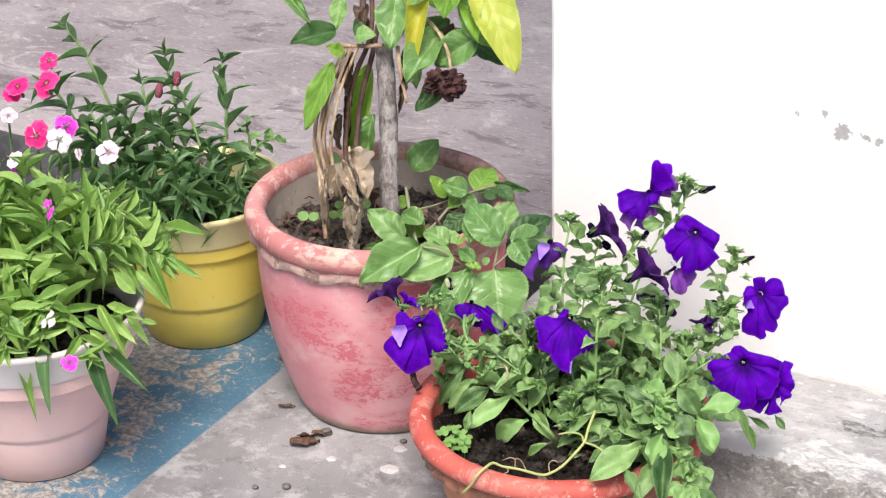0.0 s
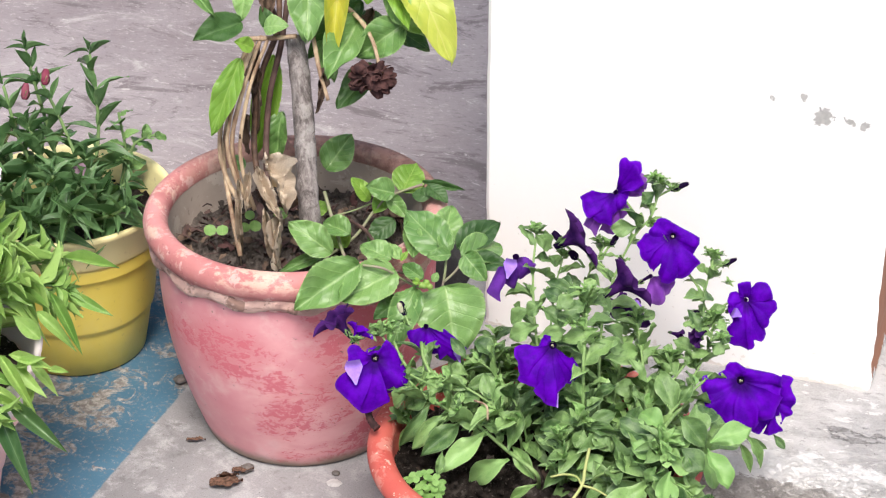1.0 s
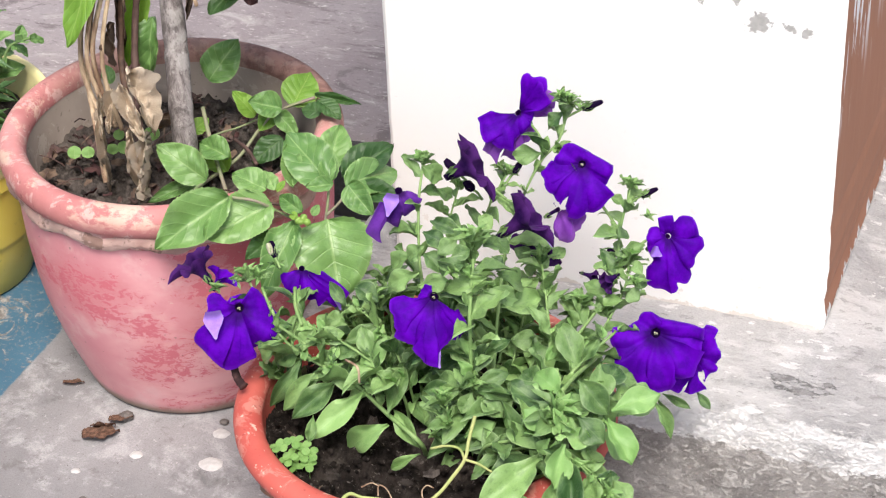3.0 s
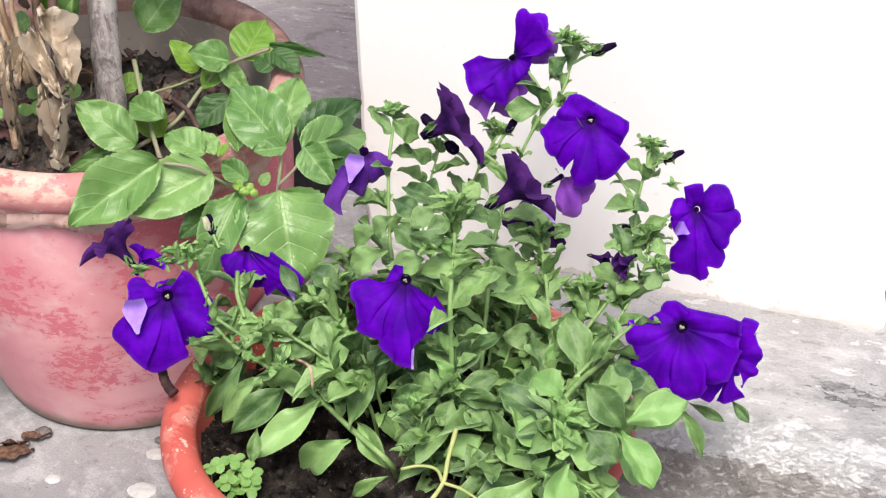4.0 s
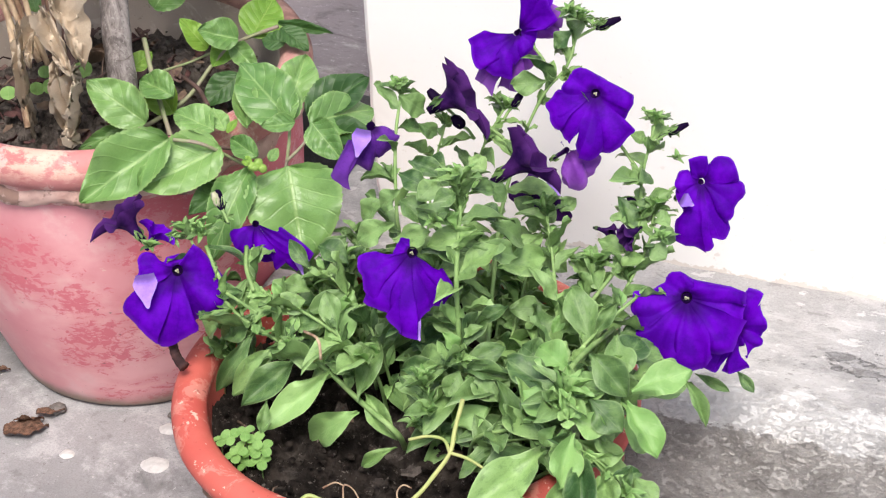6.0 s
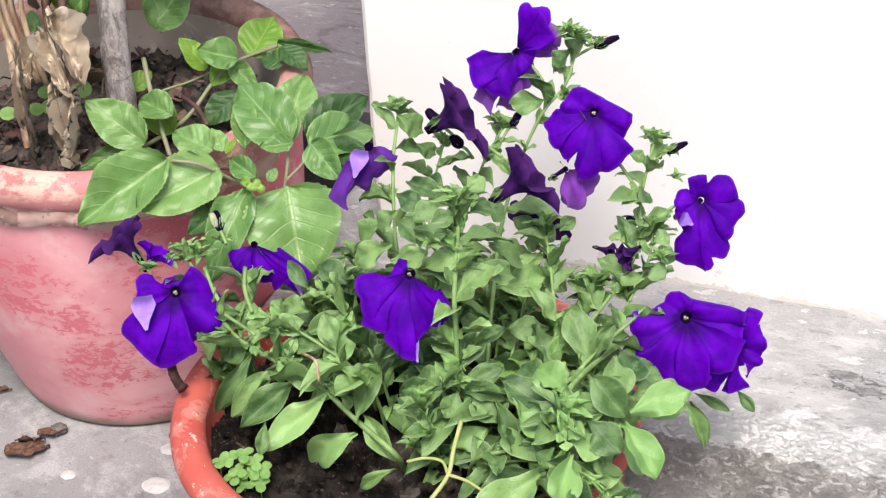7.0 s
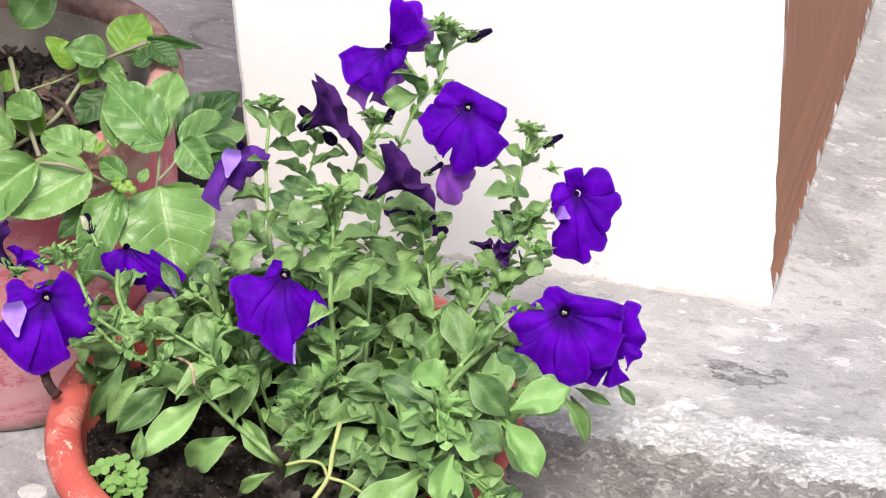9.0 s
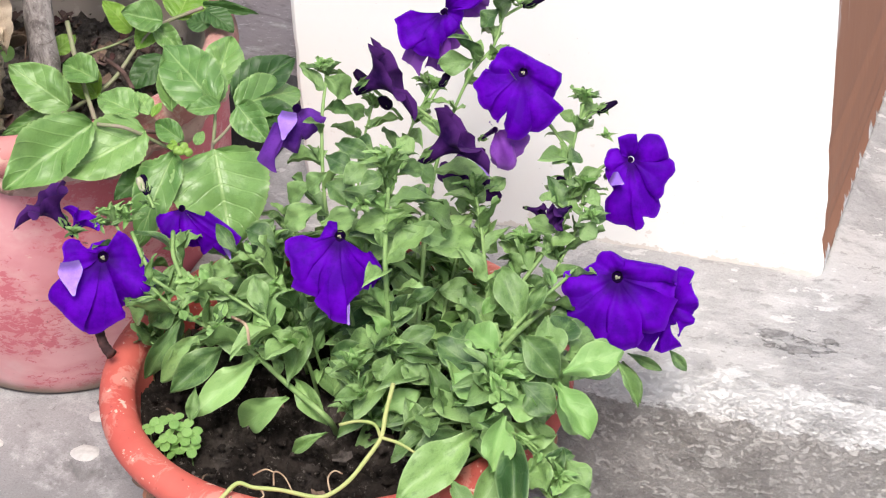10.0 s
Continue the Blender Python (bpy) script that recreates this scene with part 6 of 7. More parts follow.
stem(petunia, [(0.005, -0.139, 0.181), (0.003, -0.132, 0.187), (0.010, -0.132, 0.185), (0.020, -0.141, 0.181)], 0.0007, 0.0005, M_DRYSTEM, "rootlet")
stem(petunia, [(-0.014, -0.132, 0.180), (-0.007, -0.126, 0.182), (0.000, -0.127, 0.182)], 0.0007, 0.0005, M_DRYSTEM, "rootlet")
stem(petunia, [(-0.019, -0.158, 0.181), (-0.015, -0.165, 0.174), (-0.021, -0.162, 0.150)], 0.0007, 0.0005, M_DRYSTEM, "rootlet")
stem(petunia, [(-0.003, -0.144, 0.181), (0.002, -0.150, 0.180), (-0.001, -0.154, 0.179)], 0.0007, 0.0005, M_DRYSTEM, "rootlet")
stem(petunia, [(0.047, -0.137, 0.182), (0.043, -0.131, 0.190), (0.044, -0.122, 0.190), (0.050, -0.121, 0.188)], 0.0007, 0.0005, M_DRYSTEM, "rootlet")
stem(petunia, [(0.105, -0.045, 0.146), (0.153, -0.080, 0.200), (0.201, -0.115, 0.195)], 0.0018, 0.0013, M_PSTEM)
rosette("petunia", petunia, (-0.172, 0.015, 0.268), (0.1, -0.25, 1), 16, 0.0146, 0.40, 901, 62)
rosette("petunia", petunia, (-0.188, 0.000, 0.270), (0.1, -0.25, 1), 10, 0.0102, 0.40, 902, 62)
rosette("petunia", petunia, (-0.199, -0.016, 0.271), (0.1, -0.25, 1), 12, 0.0111, 0.40, 903, 62)
rosette("petunia", petunia, (-0.164, 0.039, 0.266), (0.1, -0.25, 1), 9, 0.0104, 0.40, 904, 62)
rosette("petunia", petunia, (-0.081, -0.029, 0.217), (0.1, -0.25, 1), 10, 0.0109, 0.40, 905, 62)
rosette("petunia", petunia, (0.055, -0.035, 0.236), (0.1, -0.25, 1), 12, 0.0138, 0.40, 906, 62)
rosette("petunia", petunia, (0.059, 0.205, 0.394), (0.1, -0.25, 1), 14, 0.0129, 0.40, 907, 62)
rosette("petunia", petunia, (0.076, 0.203, 0.386), (0.1, -0.25, 1), 8, 0.0094, 0.40, 908, 62)
rosette("petunia", petunia, (0.127, 0.199, 0.315), (0.1, -0.25, 1), 13, 0.0121, 0.40, 909, 62)
rosette("petunia", petunia, (0.137, 0.200, 0.305), (0.1, -0.25, 1), 8, 0.0087, 0.40, 910, 62)
rosette("petunia", petunia, (0.006, 0.181, 0.320), (0.1, -0.25, 1), 10, 0.0114, 0.40, 911, 62)
rosette("petunia", petunia, (0.150, 0.182, 0.295), (0.1, -0.25, 1), 8, 0.0095, 0.40, 912, 62)
rosette("petunia", petunia, (-0.043, 0.102, 0.370), (0.1, -0.25, 1), 10, 0.0101, 0.40, 913, 62)
rosette("petunia", petunia, (0.160, 0.108, 0.272), (0.1, -0.25, 1), 12, 0.0126, 0.40, 914, 62)
rosette("petunia", petunia, (0.101, 0.111, 0.219), (0.1, -0.25, 1), 12, 0.0146, 0.40, 915, 62)
rosette("petunia", petunia, (0.064, 0.126, 0.241), (0.1, -0.25, 1), 10, 0.0130, 0.40, 916, 62)
rosette("petunia", petunia, (0.027, -0.003, 0.330), (0.1, -0.25, 1), 10, 0.0120, 0.40, 917, 62)
rosette("petunia", petunia, (-0.045, -0.029, 0.208), (0.1, -0.25, 1), 8, 0.0100, 0.40, 918, 62)
rosette("petunia", petunia, (0.027, -0.056, 0.187), (0.1, -0.25, 1), 12, 0.0123, 0.40, 919, 62)

# blooms
bloom(petunia, (-0.177, -0.018, 0.257), [((-0.187, -0.016, 0.264), 0.0281, 0.15), ((-0.204, -0.031, 0.265), 0.0272, 0.2), ((-0.195, -0.046, 0.214), 0.0442, 0.3), ((-0.151, -0.017, 0.220), 0.0374, 0.28), ((-0.169, -0.041, 0.206), 0.0357, 0.32)], (-0.187, -0.020, 0.231), 1, 0.0052, folds=[((-0.196, -0.033, 0.260), (-0.190, -0.041, 0.238), 0.0196)])
bloom(petunia, (-0.145, 0.052, 0.261), [((-0.158, 0.038, 0.245), 0.0182, 0.3), ((-0.106, 0.060, 0.226), 0.0165, 0.3), ((-0.136, 0.045, 0.232), 0.0217, 0.35), ((-0.124, 0.050, 0.228), 0.0208, 0.35)], (-0.154, 0.052, 0.239), 2, 0.0036, folds=[((-0.113, 0.056, 0.238), (-0.107, 0.051, 0.224), 0.0087)], stamens=False, whole=False)
bloom(petunia, (0.012, -0.010, 0.307), [((-0.001, -0.011, 0.308), 0.0241, 0.15), ((-0.023, -0.031, 0.292), 0.0402, 0.28), ((0.037, -0.009, 0.269), 0.0177, 0.25), ((-0.007, -0.034, 0.266), 0.0233, 0.3), ((0.010, -0.031, 0.251), 0.0281, 0.32), ((0.026, -0.025, 0.265), 0.0281, 0.32)], (0.008, -0.011, 0.273), 3, 0.0044, folds=[((0.017, -0.027, 0.266), (0.024, -0.032, 0.250), 0.0104)])
bloom(petunia, (0.191, 0.072, 0.251), [((0.172, 0.076, 0.259), 0.0223, 0.15), ((0.236, 0.082, 0.244), 0.0223, 0.22), ((0.157, 0.059, 0.241), 0.0396, 0.25), ((0.231, 0.073, 0.222), 0.0388, 0.3), ((0.168, 0.051, 0.211), 0.0330, 0.3), ((0.195, 0.050, 0.206), 0.0495, 0.34)], (0.194, 0.073, 0.217), 4, 0.0052)
bloom(petunia, (0.225, 0.087, 0.221), [((0.235, 0.100, 0.248), 0.0117, 0.2), ((0.245, 0.094, 0.226), 0.0259, 0.25), ((0.240, 0.085, 0.206), 0.0151, 0.25), ((0.206, 0.071, 0.191), 0.0209, 0.3), ((0.227, 0.076, 0.188), 0.0301, 0.3), ((0.239, 0.078, 0.185), 0.0050, 0.2)], (0.224, 0.092, 0.200), 5, 0.0042, stamens=False)
bloom(petunia, (0.173, 0.171, 0.287), [((0.168, 0.176, 0.307), 0.0120, 0.2), ((0.195, 0.181, 0.299), 0.0197, 0.25), ((0.155, 0.165, 0.285), 0.0163, 0.2), ((0.201, 0.172, 0.267), 0.0317, 0.28), ((0.157, 0.161, 0.272), 0.0214, 0.25), ((0.191, 0.162, 0.247), 0.0163, 0.25), ((0.177, 0.152, 0.240), 0.0308, 0.3)], (0.152, 0.171, 0.267), 6, 0.0030, folds=[((0.161, 0.160, 0.276), (0.172, 0.159, 0.272), 0.0120)], stamens=False)
bloom(petunia, (0.090, 0.170, 0.350), [((0.068, 0.170, 0.359), 0.0221, 0.18), ((0.115, 0.174, 0.337), 0.0212, 0.22), ((0.057, 0.155, 0.338), 0.0340, 0.25), ((0.109, 0.164, 0.311), 0.0340, 0.3), ((0.071, 0.154, 0.320), 0.0323, 0.3), ((0.090, 0.149, 0.306), 0.0229, 0.32)], (0.064, 0.164, 0.320), 7, 0.0042)
bloom(petunia, (0.020, 0.192, 0.379), [((-0.005, 0.178, 0.331), 0.0172, 0.2), ((0.014, 0.186, 0.333), 0.0259, 0.2), ((0.030, 0.196, 0.347), 0.0190, 0.2), ((-0.012, 0.172, 0.363), 0.0215, 0.16), ((0.008, 0.173, 0.353), 0.0241, 0.2), ((0.026, 0.185, 0.363), 0.0215, 0.2)], (0.028, 0.203, 0.362), 8, 0.0030, pale=(0, 1, 2), stamens=False, whole=False)
bloom(petunia, (0.020, 0.196, 0.378), [((0.048, 0.218, 0.372), 0.0173, 0.1), ((0.045, 0.219, 0.387), 0.0199, 0.2), ((0.036, 0.208, 0.413), 0.0216, 0.22), ((0.044, 0.208, 0.400), 0.0216, 0.22), ((0.034, 0.198, 0.373), 0.0130, 0.2)], (0.029, 0.207, 0.360), 9, 0.0030, pale=(0, 1), stamens=False, whole=False)
# the lilac fold here paints a sheen onto the hanging petal
bloom(petunia, (-0.056, 0.082, 0.347), [((-0.039, 0.084, 0.330), 0.0235, 0.3), ((-0.071, 0.061, 0.306), 0.0193, 0.3), ((-0.063, 0.069, 0.317), 0.0168, 0.3)], (-0.055, 0.086, 0.318), 10, 0.0046, folds=[((-0.059, 0.076, 0.347), (-0.060, 0.067, 0.329), 0.0151)], material=M_FADED, stamens=False, whole=False)
bloom(petunia, (0.047, 0.163, 0.264), [((0.035, 0.160, 0.270), 0.0175, 0.2), ((0.027, 0.151, 0.253), 0.0219, 0.3), ((0.072, 0.163, 0.239), 0.0219, 0.3), ((0.058, 0.164, 0.255), 0.0236, 0.25), ((0.045, 0.155, 0.245), 0.0175, 0.3)], (0.039, 0.165, 0.242), 11, 0.0034, folds=[((0.051, 0.160, 0.265), (0.064, 0.161, 0.259), 0.0131)], material=M_WITHER, stamens=False, whole=False)
bloom(petunia, (0.073, 0.152, 0.308), [((0.068, 0.152, 0.314), 0.0154, 0.2), ((0.081, 0.145, 0.278), 0.0188, 0.3), ((0.096, 0.155, 0.292), 0.0223, 0.3)], (0.058, 0.155, 0.294), 12, 0.0030, pale=(1, 2), material=M_FADED, stamens=False, whole=False)
trumpet(petunia, (-0.024, 0.117, 0.345), (0.003, 0.131, 0.361), 0.0314, 1, M_WITHER, 0.95)
trumpet(petunia, (0.036, 0.089, 0.310), (0.066, 0.108, 0.334), 0.0301, 2, M_WITHER, 0.95)
trumpet(petunia, (-0.206, -0.012, 0.273), (-0.225, -0.013, 0.299), 0.0238, 3, M_WITHER, 1.0)
trumpet(petunia, (-0.206, -0.011, 0.265), (-0.197, -0.001, 0.282), 0.0170, 6, M_PURPLE, 0.8)
trumpet(petunia, (0.143, 0.117, 0.274), (0.134, 0.105, 0.272), 0.0126, 4, M_WITHER, 0.7)
trumpet(petunia, (0.097, 0.141, 0.249), (0.114, 0.139, 0.249), 0.0095, 5, M_WITHER, 0.6)
stem(petunia, [(-0.182, -0.032, 0.204), (-0.177, -0.038, 0.195), (-0.172, -0.042, 0.191), (-0.166, -0.045, 0.188)], 0.0036, 0.0044, M_DEADBLOOM, "withered_bud", 0.22, 8)


# ---- dahlia in the large pot ----
dahlia = thing("dahlia_plant", (BIG.x, BIG.y, 0.232), "ageing dahlia with broad green leaves and dried brown stems", "dahlia")

leaf("dahlia", dahlia, (-0.255, 0.257, 0.295), (-0.284, 0.240, 0.307), 0.0277)
leaf("dahlia_lime", dahlia, (-0.252, 0.276, 0.287), (-0.248, 0.316, 0.308), 0.0390)
leaf("dahlia_lime", dahlia, (-0.268, 0.270, 0.284), (-0.276, 0.245, 0.270), 0.0210)
leaf("dahlia_lime", dahlia, (-0.283, 0.253, 0.283), (-0.300, 0.246, 0.313), 0.0210)
leaf("dahlia_dark", dahlia, (-0.218, 0.265, 0.307), (-0.189, 0.256, 0.299), 0.0209)
leaf("dahlia_dark", dahlia, (-0.231, 0.287, 0.298), (-0.178, 0.286, 0.295), 0.0105)
leaf("dahlia", dahlia, (-0.264, 0.263, 0.285), (-0.237, 0.250, 0.272), 0.0190)
leaf("dahlia_dark", dahlia, (-0.251, 0.246, 0.267), (-0.274, 0.218, 0.252), 0.0274)
leaf("dahlia_lime", dahlia, (-0.339, 0.218, 0.273), (-0.329, 0.239, 0.282), 0.0182)
leaf("dahlia_dark", dahlia, (-0.211, 0.258, 0.298), (-0.235, 0.259, 0.298), 0.0190)
leaf("dahlia", dahlia, (-0.291, 0.152, 0.267), (-0.338, 0.147, 0.303), 0.0371)
leaf("dahlia_lime", dahlia, (-0.290, 0.196, 0.250), (-0.319, 0.215, 0.269), 0.0287)
leaf("dahlia", dahlia, (-0.309, 0.168, 0.250), (-0.340, 0.130, 0.254), 0.0160)
leaf("dahlia", dahlia, (-0.205, 0.111, 0.299), (-0.245, 0.119, 0.309), 0.0289)
leaf("dahlia", dahlia, (-0.164, 0.162, 0.297), (-0.167, 0.211, 0.325), 0.0341)
leaf("dahlia", dahlia, (-0.186, 0.130, 0.293), (-0.204, 0.167, 0.320), 0.0212)
leaf("dahlia_broad", dahlia, (-0.150, 0.136, 0.302), (-0.208, 0.167, 0.332), 0.0460)
leaf("dahlia", dahlia, (-0.152, 0.134, 0.301), (-0.161, 0.162, 0.320), 0.0172)
leaf("dahlia", dahlia, (-0.144, 0.132, 0.305), (-0.168, 0.121, 0.302), 0.0160)
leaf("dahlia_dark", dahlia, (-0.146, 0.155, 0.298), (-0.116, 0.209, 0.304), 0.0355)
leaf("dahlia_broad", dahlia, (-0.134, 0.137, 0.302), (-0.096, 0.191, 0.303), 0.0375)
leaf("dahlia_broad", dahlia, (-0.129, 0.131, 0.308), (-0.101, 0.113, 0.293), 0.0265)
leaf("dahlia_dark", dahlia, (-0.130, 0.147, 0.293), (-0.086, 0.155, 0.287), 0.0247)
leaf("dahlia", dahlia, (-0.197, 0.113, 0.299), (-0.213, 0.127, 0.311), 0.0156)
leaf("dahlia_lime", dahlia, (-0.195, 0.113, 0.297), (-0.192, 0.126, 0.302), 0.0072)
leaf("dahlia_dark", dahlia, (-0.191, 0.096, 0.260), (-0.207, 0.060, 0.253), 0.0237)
leaf("dahlia", dahlia, (-0.234, 0.090, 0.299), (-0.289, 0.034, 0.264), 0.0482, form=1)
leaf("dahlia_broad", dahlia, (-0.199, 0.107, 0.287), (-0.247, 0.057, 0.268), 0.0467)
leaf("dahlia", dahlia, (-0.168, 0.108, 0.283), (-0.195, 0.114, 0.294), 0.0188)
leaf("dahlia", dahlia, (-0.175, 0.105, 0.272), (-0.180, 0.039, 0.245), 0.0351)
leaf("dahlia_broad", dahlia, (-0.147, 0.119, 0.272), (-0.116, 0.068, 0.228), 0.0771)
leaf("dahlia", dahlia, (-0.157, 0.107, 0.282), (-0.153, 0.116, 0.290), 0.0089)
leaf("dahlia_lime", dahlia, (-0.169, 0.101, 0.283), (-0.177, 0.098, 0.283), 0.0089)
stem(dahlia, [(-0.273, 0.077, 0.299), (-0.301, 0.177, 0.251), (-0.288, 0.218, 0.254), (-0.276, 0.248, 0.273), (-0.264, 0.270, 0.283), (-0.229, 0.282, 0.298)], 0.0020, 0.0016, M_DSTEM)
stem(dahlia, [(-0.316, 0.172, 0.251), (-0.328, 0.230, 0.259), (-0.298, 0.247, 0.271), (-0.270, 0.267, 0.281)], 0.0012, 0.0010, M_DSTEM)
stem(dahlia, [(-0.303, 0.241, 0.259), (-0.279, 0.222, 0.262), (-0.259, 0.200, 0.262)], 0.0020, 0.0020, M_DARKSTEM)
stem(dahlia, [(-0.150, 0.118, 0.266), (-0.149, 0.126, 0.285), (-0.150, 0.134, 0.301)], 0.0016, 0.0013, M_DSTEM)
stem(dahlia, [(-0.147, 0.117, 0.278), (-0.136, 0.126, 0.290), (-0.131, 0.137, 0.301)], 0.0014, 0.0012, M_DSTEM)
stem(dahlia, [(-0.199, 0.107, 0.287), (-0.191, 0.118, 0.279), (-0.177, 0.108, 0.275)], 0.0016, 0.0014, M_DARKSTEM)
stem(dahlia, [(-0.230, 0.089, 0.299), (-0.208, 0.094, 0.296), (-0.190, 0.114, 0.272), (-0.171, 0.105, 0.273)], 0.0016, 0.0014, M_DSTEM)
bud(dahlia, (-0.162, 0.086, 0.285), (-0.162, 0.089, 0.291), 0.0034, M_DLIME)
bud(dahlia, (-0.158, 0.089, 0.286), (-0.158, 0.092, 0.293), 0.0034, M_DLIME)
bud(dahlia, (-0.159, 0.086, 0.285), (-0.160, 0.088, 0.290), 0.0034, M_DLIME)
bud(dahlia, (-0.155, 0.087, 0.285), (-0.152, 0.089, 0.290), 0.0034, M_DLIME)
# stake and upper part
stake = thing("garden_stake", (-0.327, 0.186, 0.268), "grey weathered wooden stake pushed into the soil", "stake")
stem(stake, [(-0.323, 0.171, 0.222), (-0.327, 0.183, 0.263), (-0.338, 0.201, 0.308), (-0.350, 0.227, 0.369), (-0.360, 0.244, 0.427), (-0.373, 0.263, 0.473)], 0.0127, 0.0110, M_STAKE, "pole", 0.10, 16, 14)
stem(stake, [(-0.348, 0.223, 0.355), (-0.349, 0.224, 0.359), (-0.349, 0.226, 0.364)], 0.0123, 0.0112, M_STAKE, "knot", 0.35, 16, 3)
stem(dahlia, [(-0.416, 0.180, 0.300), (-0.433, 0.190, 0.321), (-0.441, 0.195, 0.352), (-0.437, 0.203, 0.397), (-0.417, 0.216, 0.446), (-0.404, 0.226, 0.483)], 0.0029, 0.0025, M_DRYSTEM, "dry_stem")
stem(dahlia, [(-0.402, 0.180, 0.296), (-0.419, 0.189, 0.327), (-0.422, 0.189, 0.374), (-0.412, 0.207, 0.431), (-0.399, 0.231, 0.483)], 0.0029, 0.0024, M_DRYSTEM, "dry_stem")
stem(dahlia, [(-0.398, 0.173, 0.295), (-0.415, 0.178, 0.325), (-0.426, 0.183, 0.368), (-0.417, 0.196, 0.428), (-0.402, 0.217, 0.479)], 0.0026, 0.0022, M_DRYSTEM, "dry_stem")
stem(dahlia, [(-0.394, 0.178, 0.290), (-0.409, 0.185, 0.331), (-0.413, 0.191, 0.371), (-0.406, 0.210, 0.431), (-0.392, 0.233, 0.480)], 0.0025, 0.0021, M_DRYSTEM, "dry_stem")
stem(dahlia, [(-0.396, 0.137, 0.252), (-0.425, 0.178, 0.299), (-0.440, 0.202, 0.342), (-0.434, 0.221, 0.406), (-0.420, 0.236, 0.465)], 0.0028, 0.0026, M_DRYSTEM, "dry_stem")
stem(dahlia, [(-0.384, 0.195, 0.301), (-0.398, 0.227, 0.348), (-0.399, 0.246, 0.403), (-0.391, 0.264, 0.456), (-0.388, 0.284, 0.507)], 0.0039, 0.0035, M_DARKSTEM, "stem")
stem(dahlia, [(-0.390, 0.188, 0.302), (-0.410, 0.221, 0.356), (-0.407, 0.241, 0.426), (-0.393, 0.265, 0.482), (-0.404, 0.293, 0.539)], 0.0036, 0.0035, M_DEADSTEM, "dry_stem")
stem(dahlia, [(-0.411, 0.220, 0.482), (-0.387, 0.237, 0.479), (-0.361, 0.240, 0.484)], 0.0028, 0.0028, M_DRYSTEM, "tie")
stem(dahlia, [(-0.344, 0.247, 0.482), (-0.331, 0.230, 0.452), (-0.316, 0.216, 0.423)], 0.0028, 0.0021, M_DRYSTEM, "dry_stem")
stem(dahlia, [(-0.366, 0.313, 0.538), (-0.341, 0.296, 0.514), (-0.301, 0.270, 0.504), (-0.276, 0.250, 0.489), (-0.262, 0.234, 0.468)], 0.0028, 0.0021, M_DRYSTEM, "dry_stem")
stem(dahlia, [(-0.376, 0.291, 0.464), (-0.365, 0.318, 0.498), (-0.364, 0.342, 0.536)], 0.0057, 0.0050, M_DSTEM, "stem")
stem(dahlia, [(-0.395, 0.280, 0.461), (-0.416, 0.290, 0.500), (-0.425, 0.309, 0.538)], 0.0050, 0.0043, M_DARKSTEM, "stem")
stem(dahlia, [(-0.271, 0.162, 0.226), (-0.306, 0.198, 0.276), (-0.330, 0.231, 0.297)], 0.0021, 0.0022, M_DSTEM, "stem")
leaf("dahlia_dark", dahlia, (-0.420, 0.224, 0.499), (-0.453, 0.172, 0.498), 0.0336)
leaf("dahlia", dahlia, (-0.427, 0.254, 0.530), (-0.420, 0.225, 0.504), 0.0239)
leaf("dahlia", dahlia, (-0.398, 0.236, 0.491), (-0.374, 0.231, 0.502), 0.0252)
leaf("dahlia", dahlia, (-0.360, 0.279, 0.544), (-0.339, 0.216, 0.498), 0.0461)
leaf("dahlia_yellow", dahlia, (-0.324, 0.285, 0.555), (-0.307, 0.209, 0.490), 0.0278)
leaf("dahlia", dahlia, (-0.301, 0.278, 0.497), (-0.314, 0.210, 0.456), 0.0435)
leaf("dahlia", dahlia, (-0.248, 0.277, 0.499), (-0.290, 0.240, 0.471), 0.0435)
leaf("dahlia_fading", dahlia, (-0.255, 0.303, 0.560), (-0.178, 0.237, 0.510), 0.0560)
leaf("dahlia_lime", dahlia, (-0.279, 0.281, 0.586), (-0.282, 0.253, 0.528), 0.0422)
leaf("dahlia", dahlia, (-0.266, 0.274, 0.531), (-0.209, 0.278, 0.492), 0.0371)
leaf("dahlia", dahlia, (-0.308, 0.277, 0.577), (-0.332, 0.248, 0.537), 0.0384)
leaf("dahlia", dahlia, (-0.257, 0.302, 0.560), (-0.261, 0.274, 0.503), 0.0358)
leaf("dahlia_lime", dahlia, (-0.276, 0.313, 0.553), (-0.232, 0.253, 0.500), 0.0280)
leaf("dahlia_lime", dahlia, (-0.416, 0.208, 0.463), (-0.436, 0.159, 0.388), 0.0308)
leaf("dahlia_lime", dahlia, (-0.412, 0.292, 0.430), (-0.416, 0.236, 0.324), 0.0332)
leaf("dahlia", dahlia, (-0.390, 0.258, 0.377), (-0.394, 0.233, 0.322), 0.0303)
leaf("dahlia_dark", dahlia, (-0.282, 0.275, 0.445), (-0.313, 0.240, 0.400), 0.0325)
leaf("dahlia", dahlia, (-0.349, 0.285, 0.295), (-0.327, 0.312, 0.332), 0.0386)
leaf("dahlia", dahlia, (-0.486, 0.214, 0.547), (-0.437, 0.192, 0.519), 0.0182)
leaf("dahlia", dahlia, (-0.353, 0.293, 0.456), (-0.326, 0.260, 0.420), 0.0242)
leaf("dahlia_lime", dahlia, (-0.330, 0.328, 0.539), (-0.296, 0.290, 0.516), 0.0424)
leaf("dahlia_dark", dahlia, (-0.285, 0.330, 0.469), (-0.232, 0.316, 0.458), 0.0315)
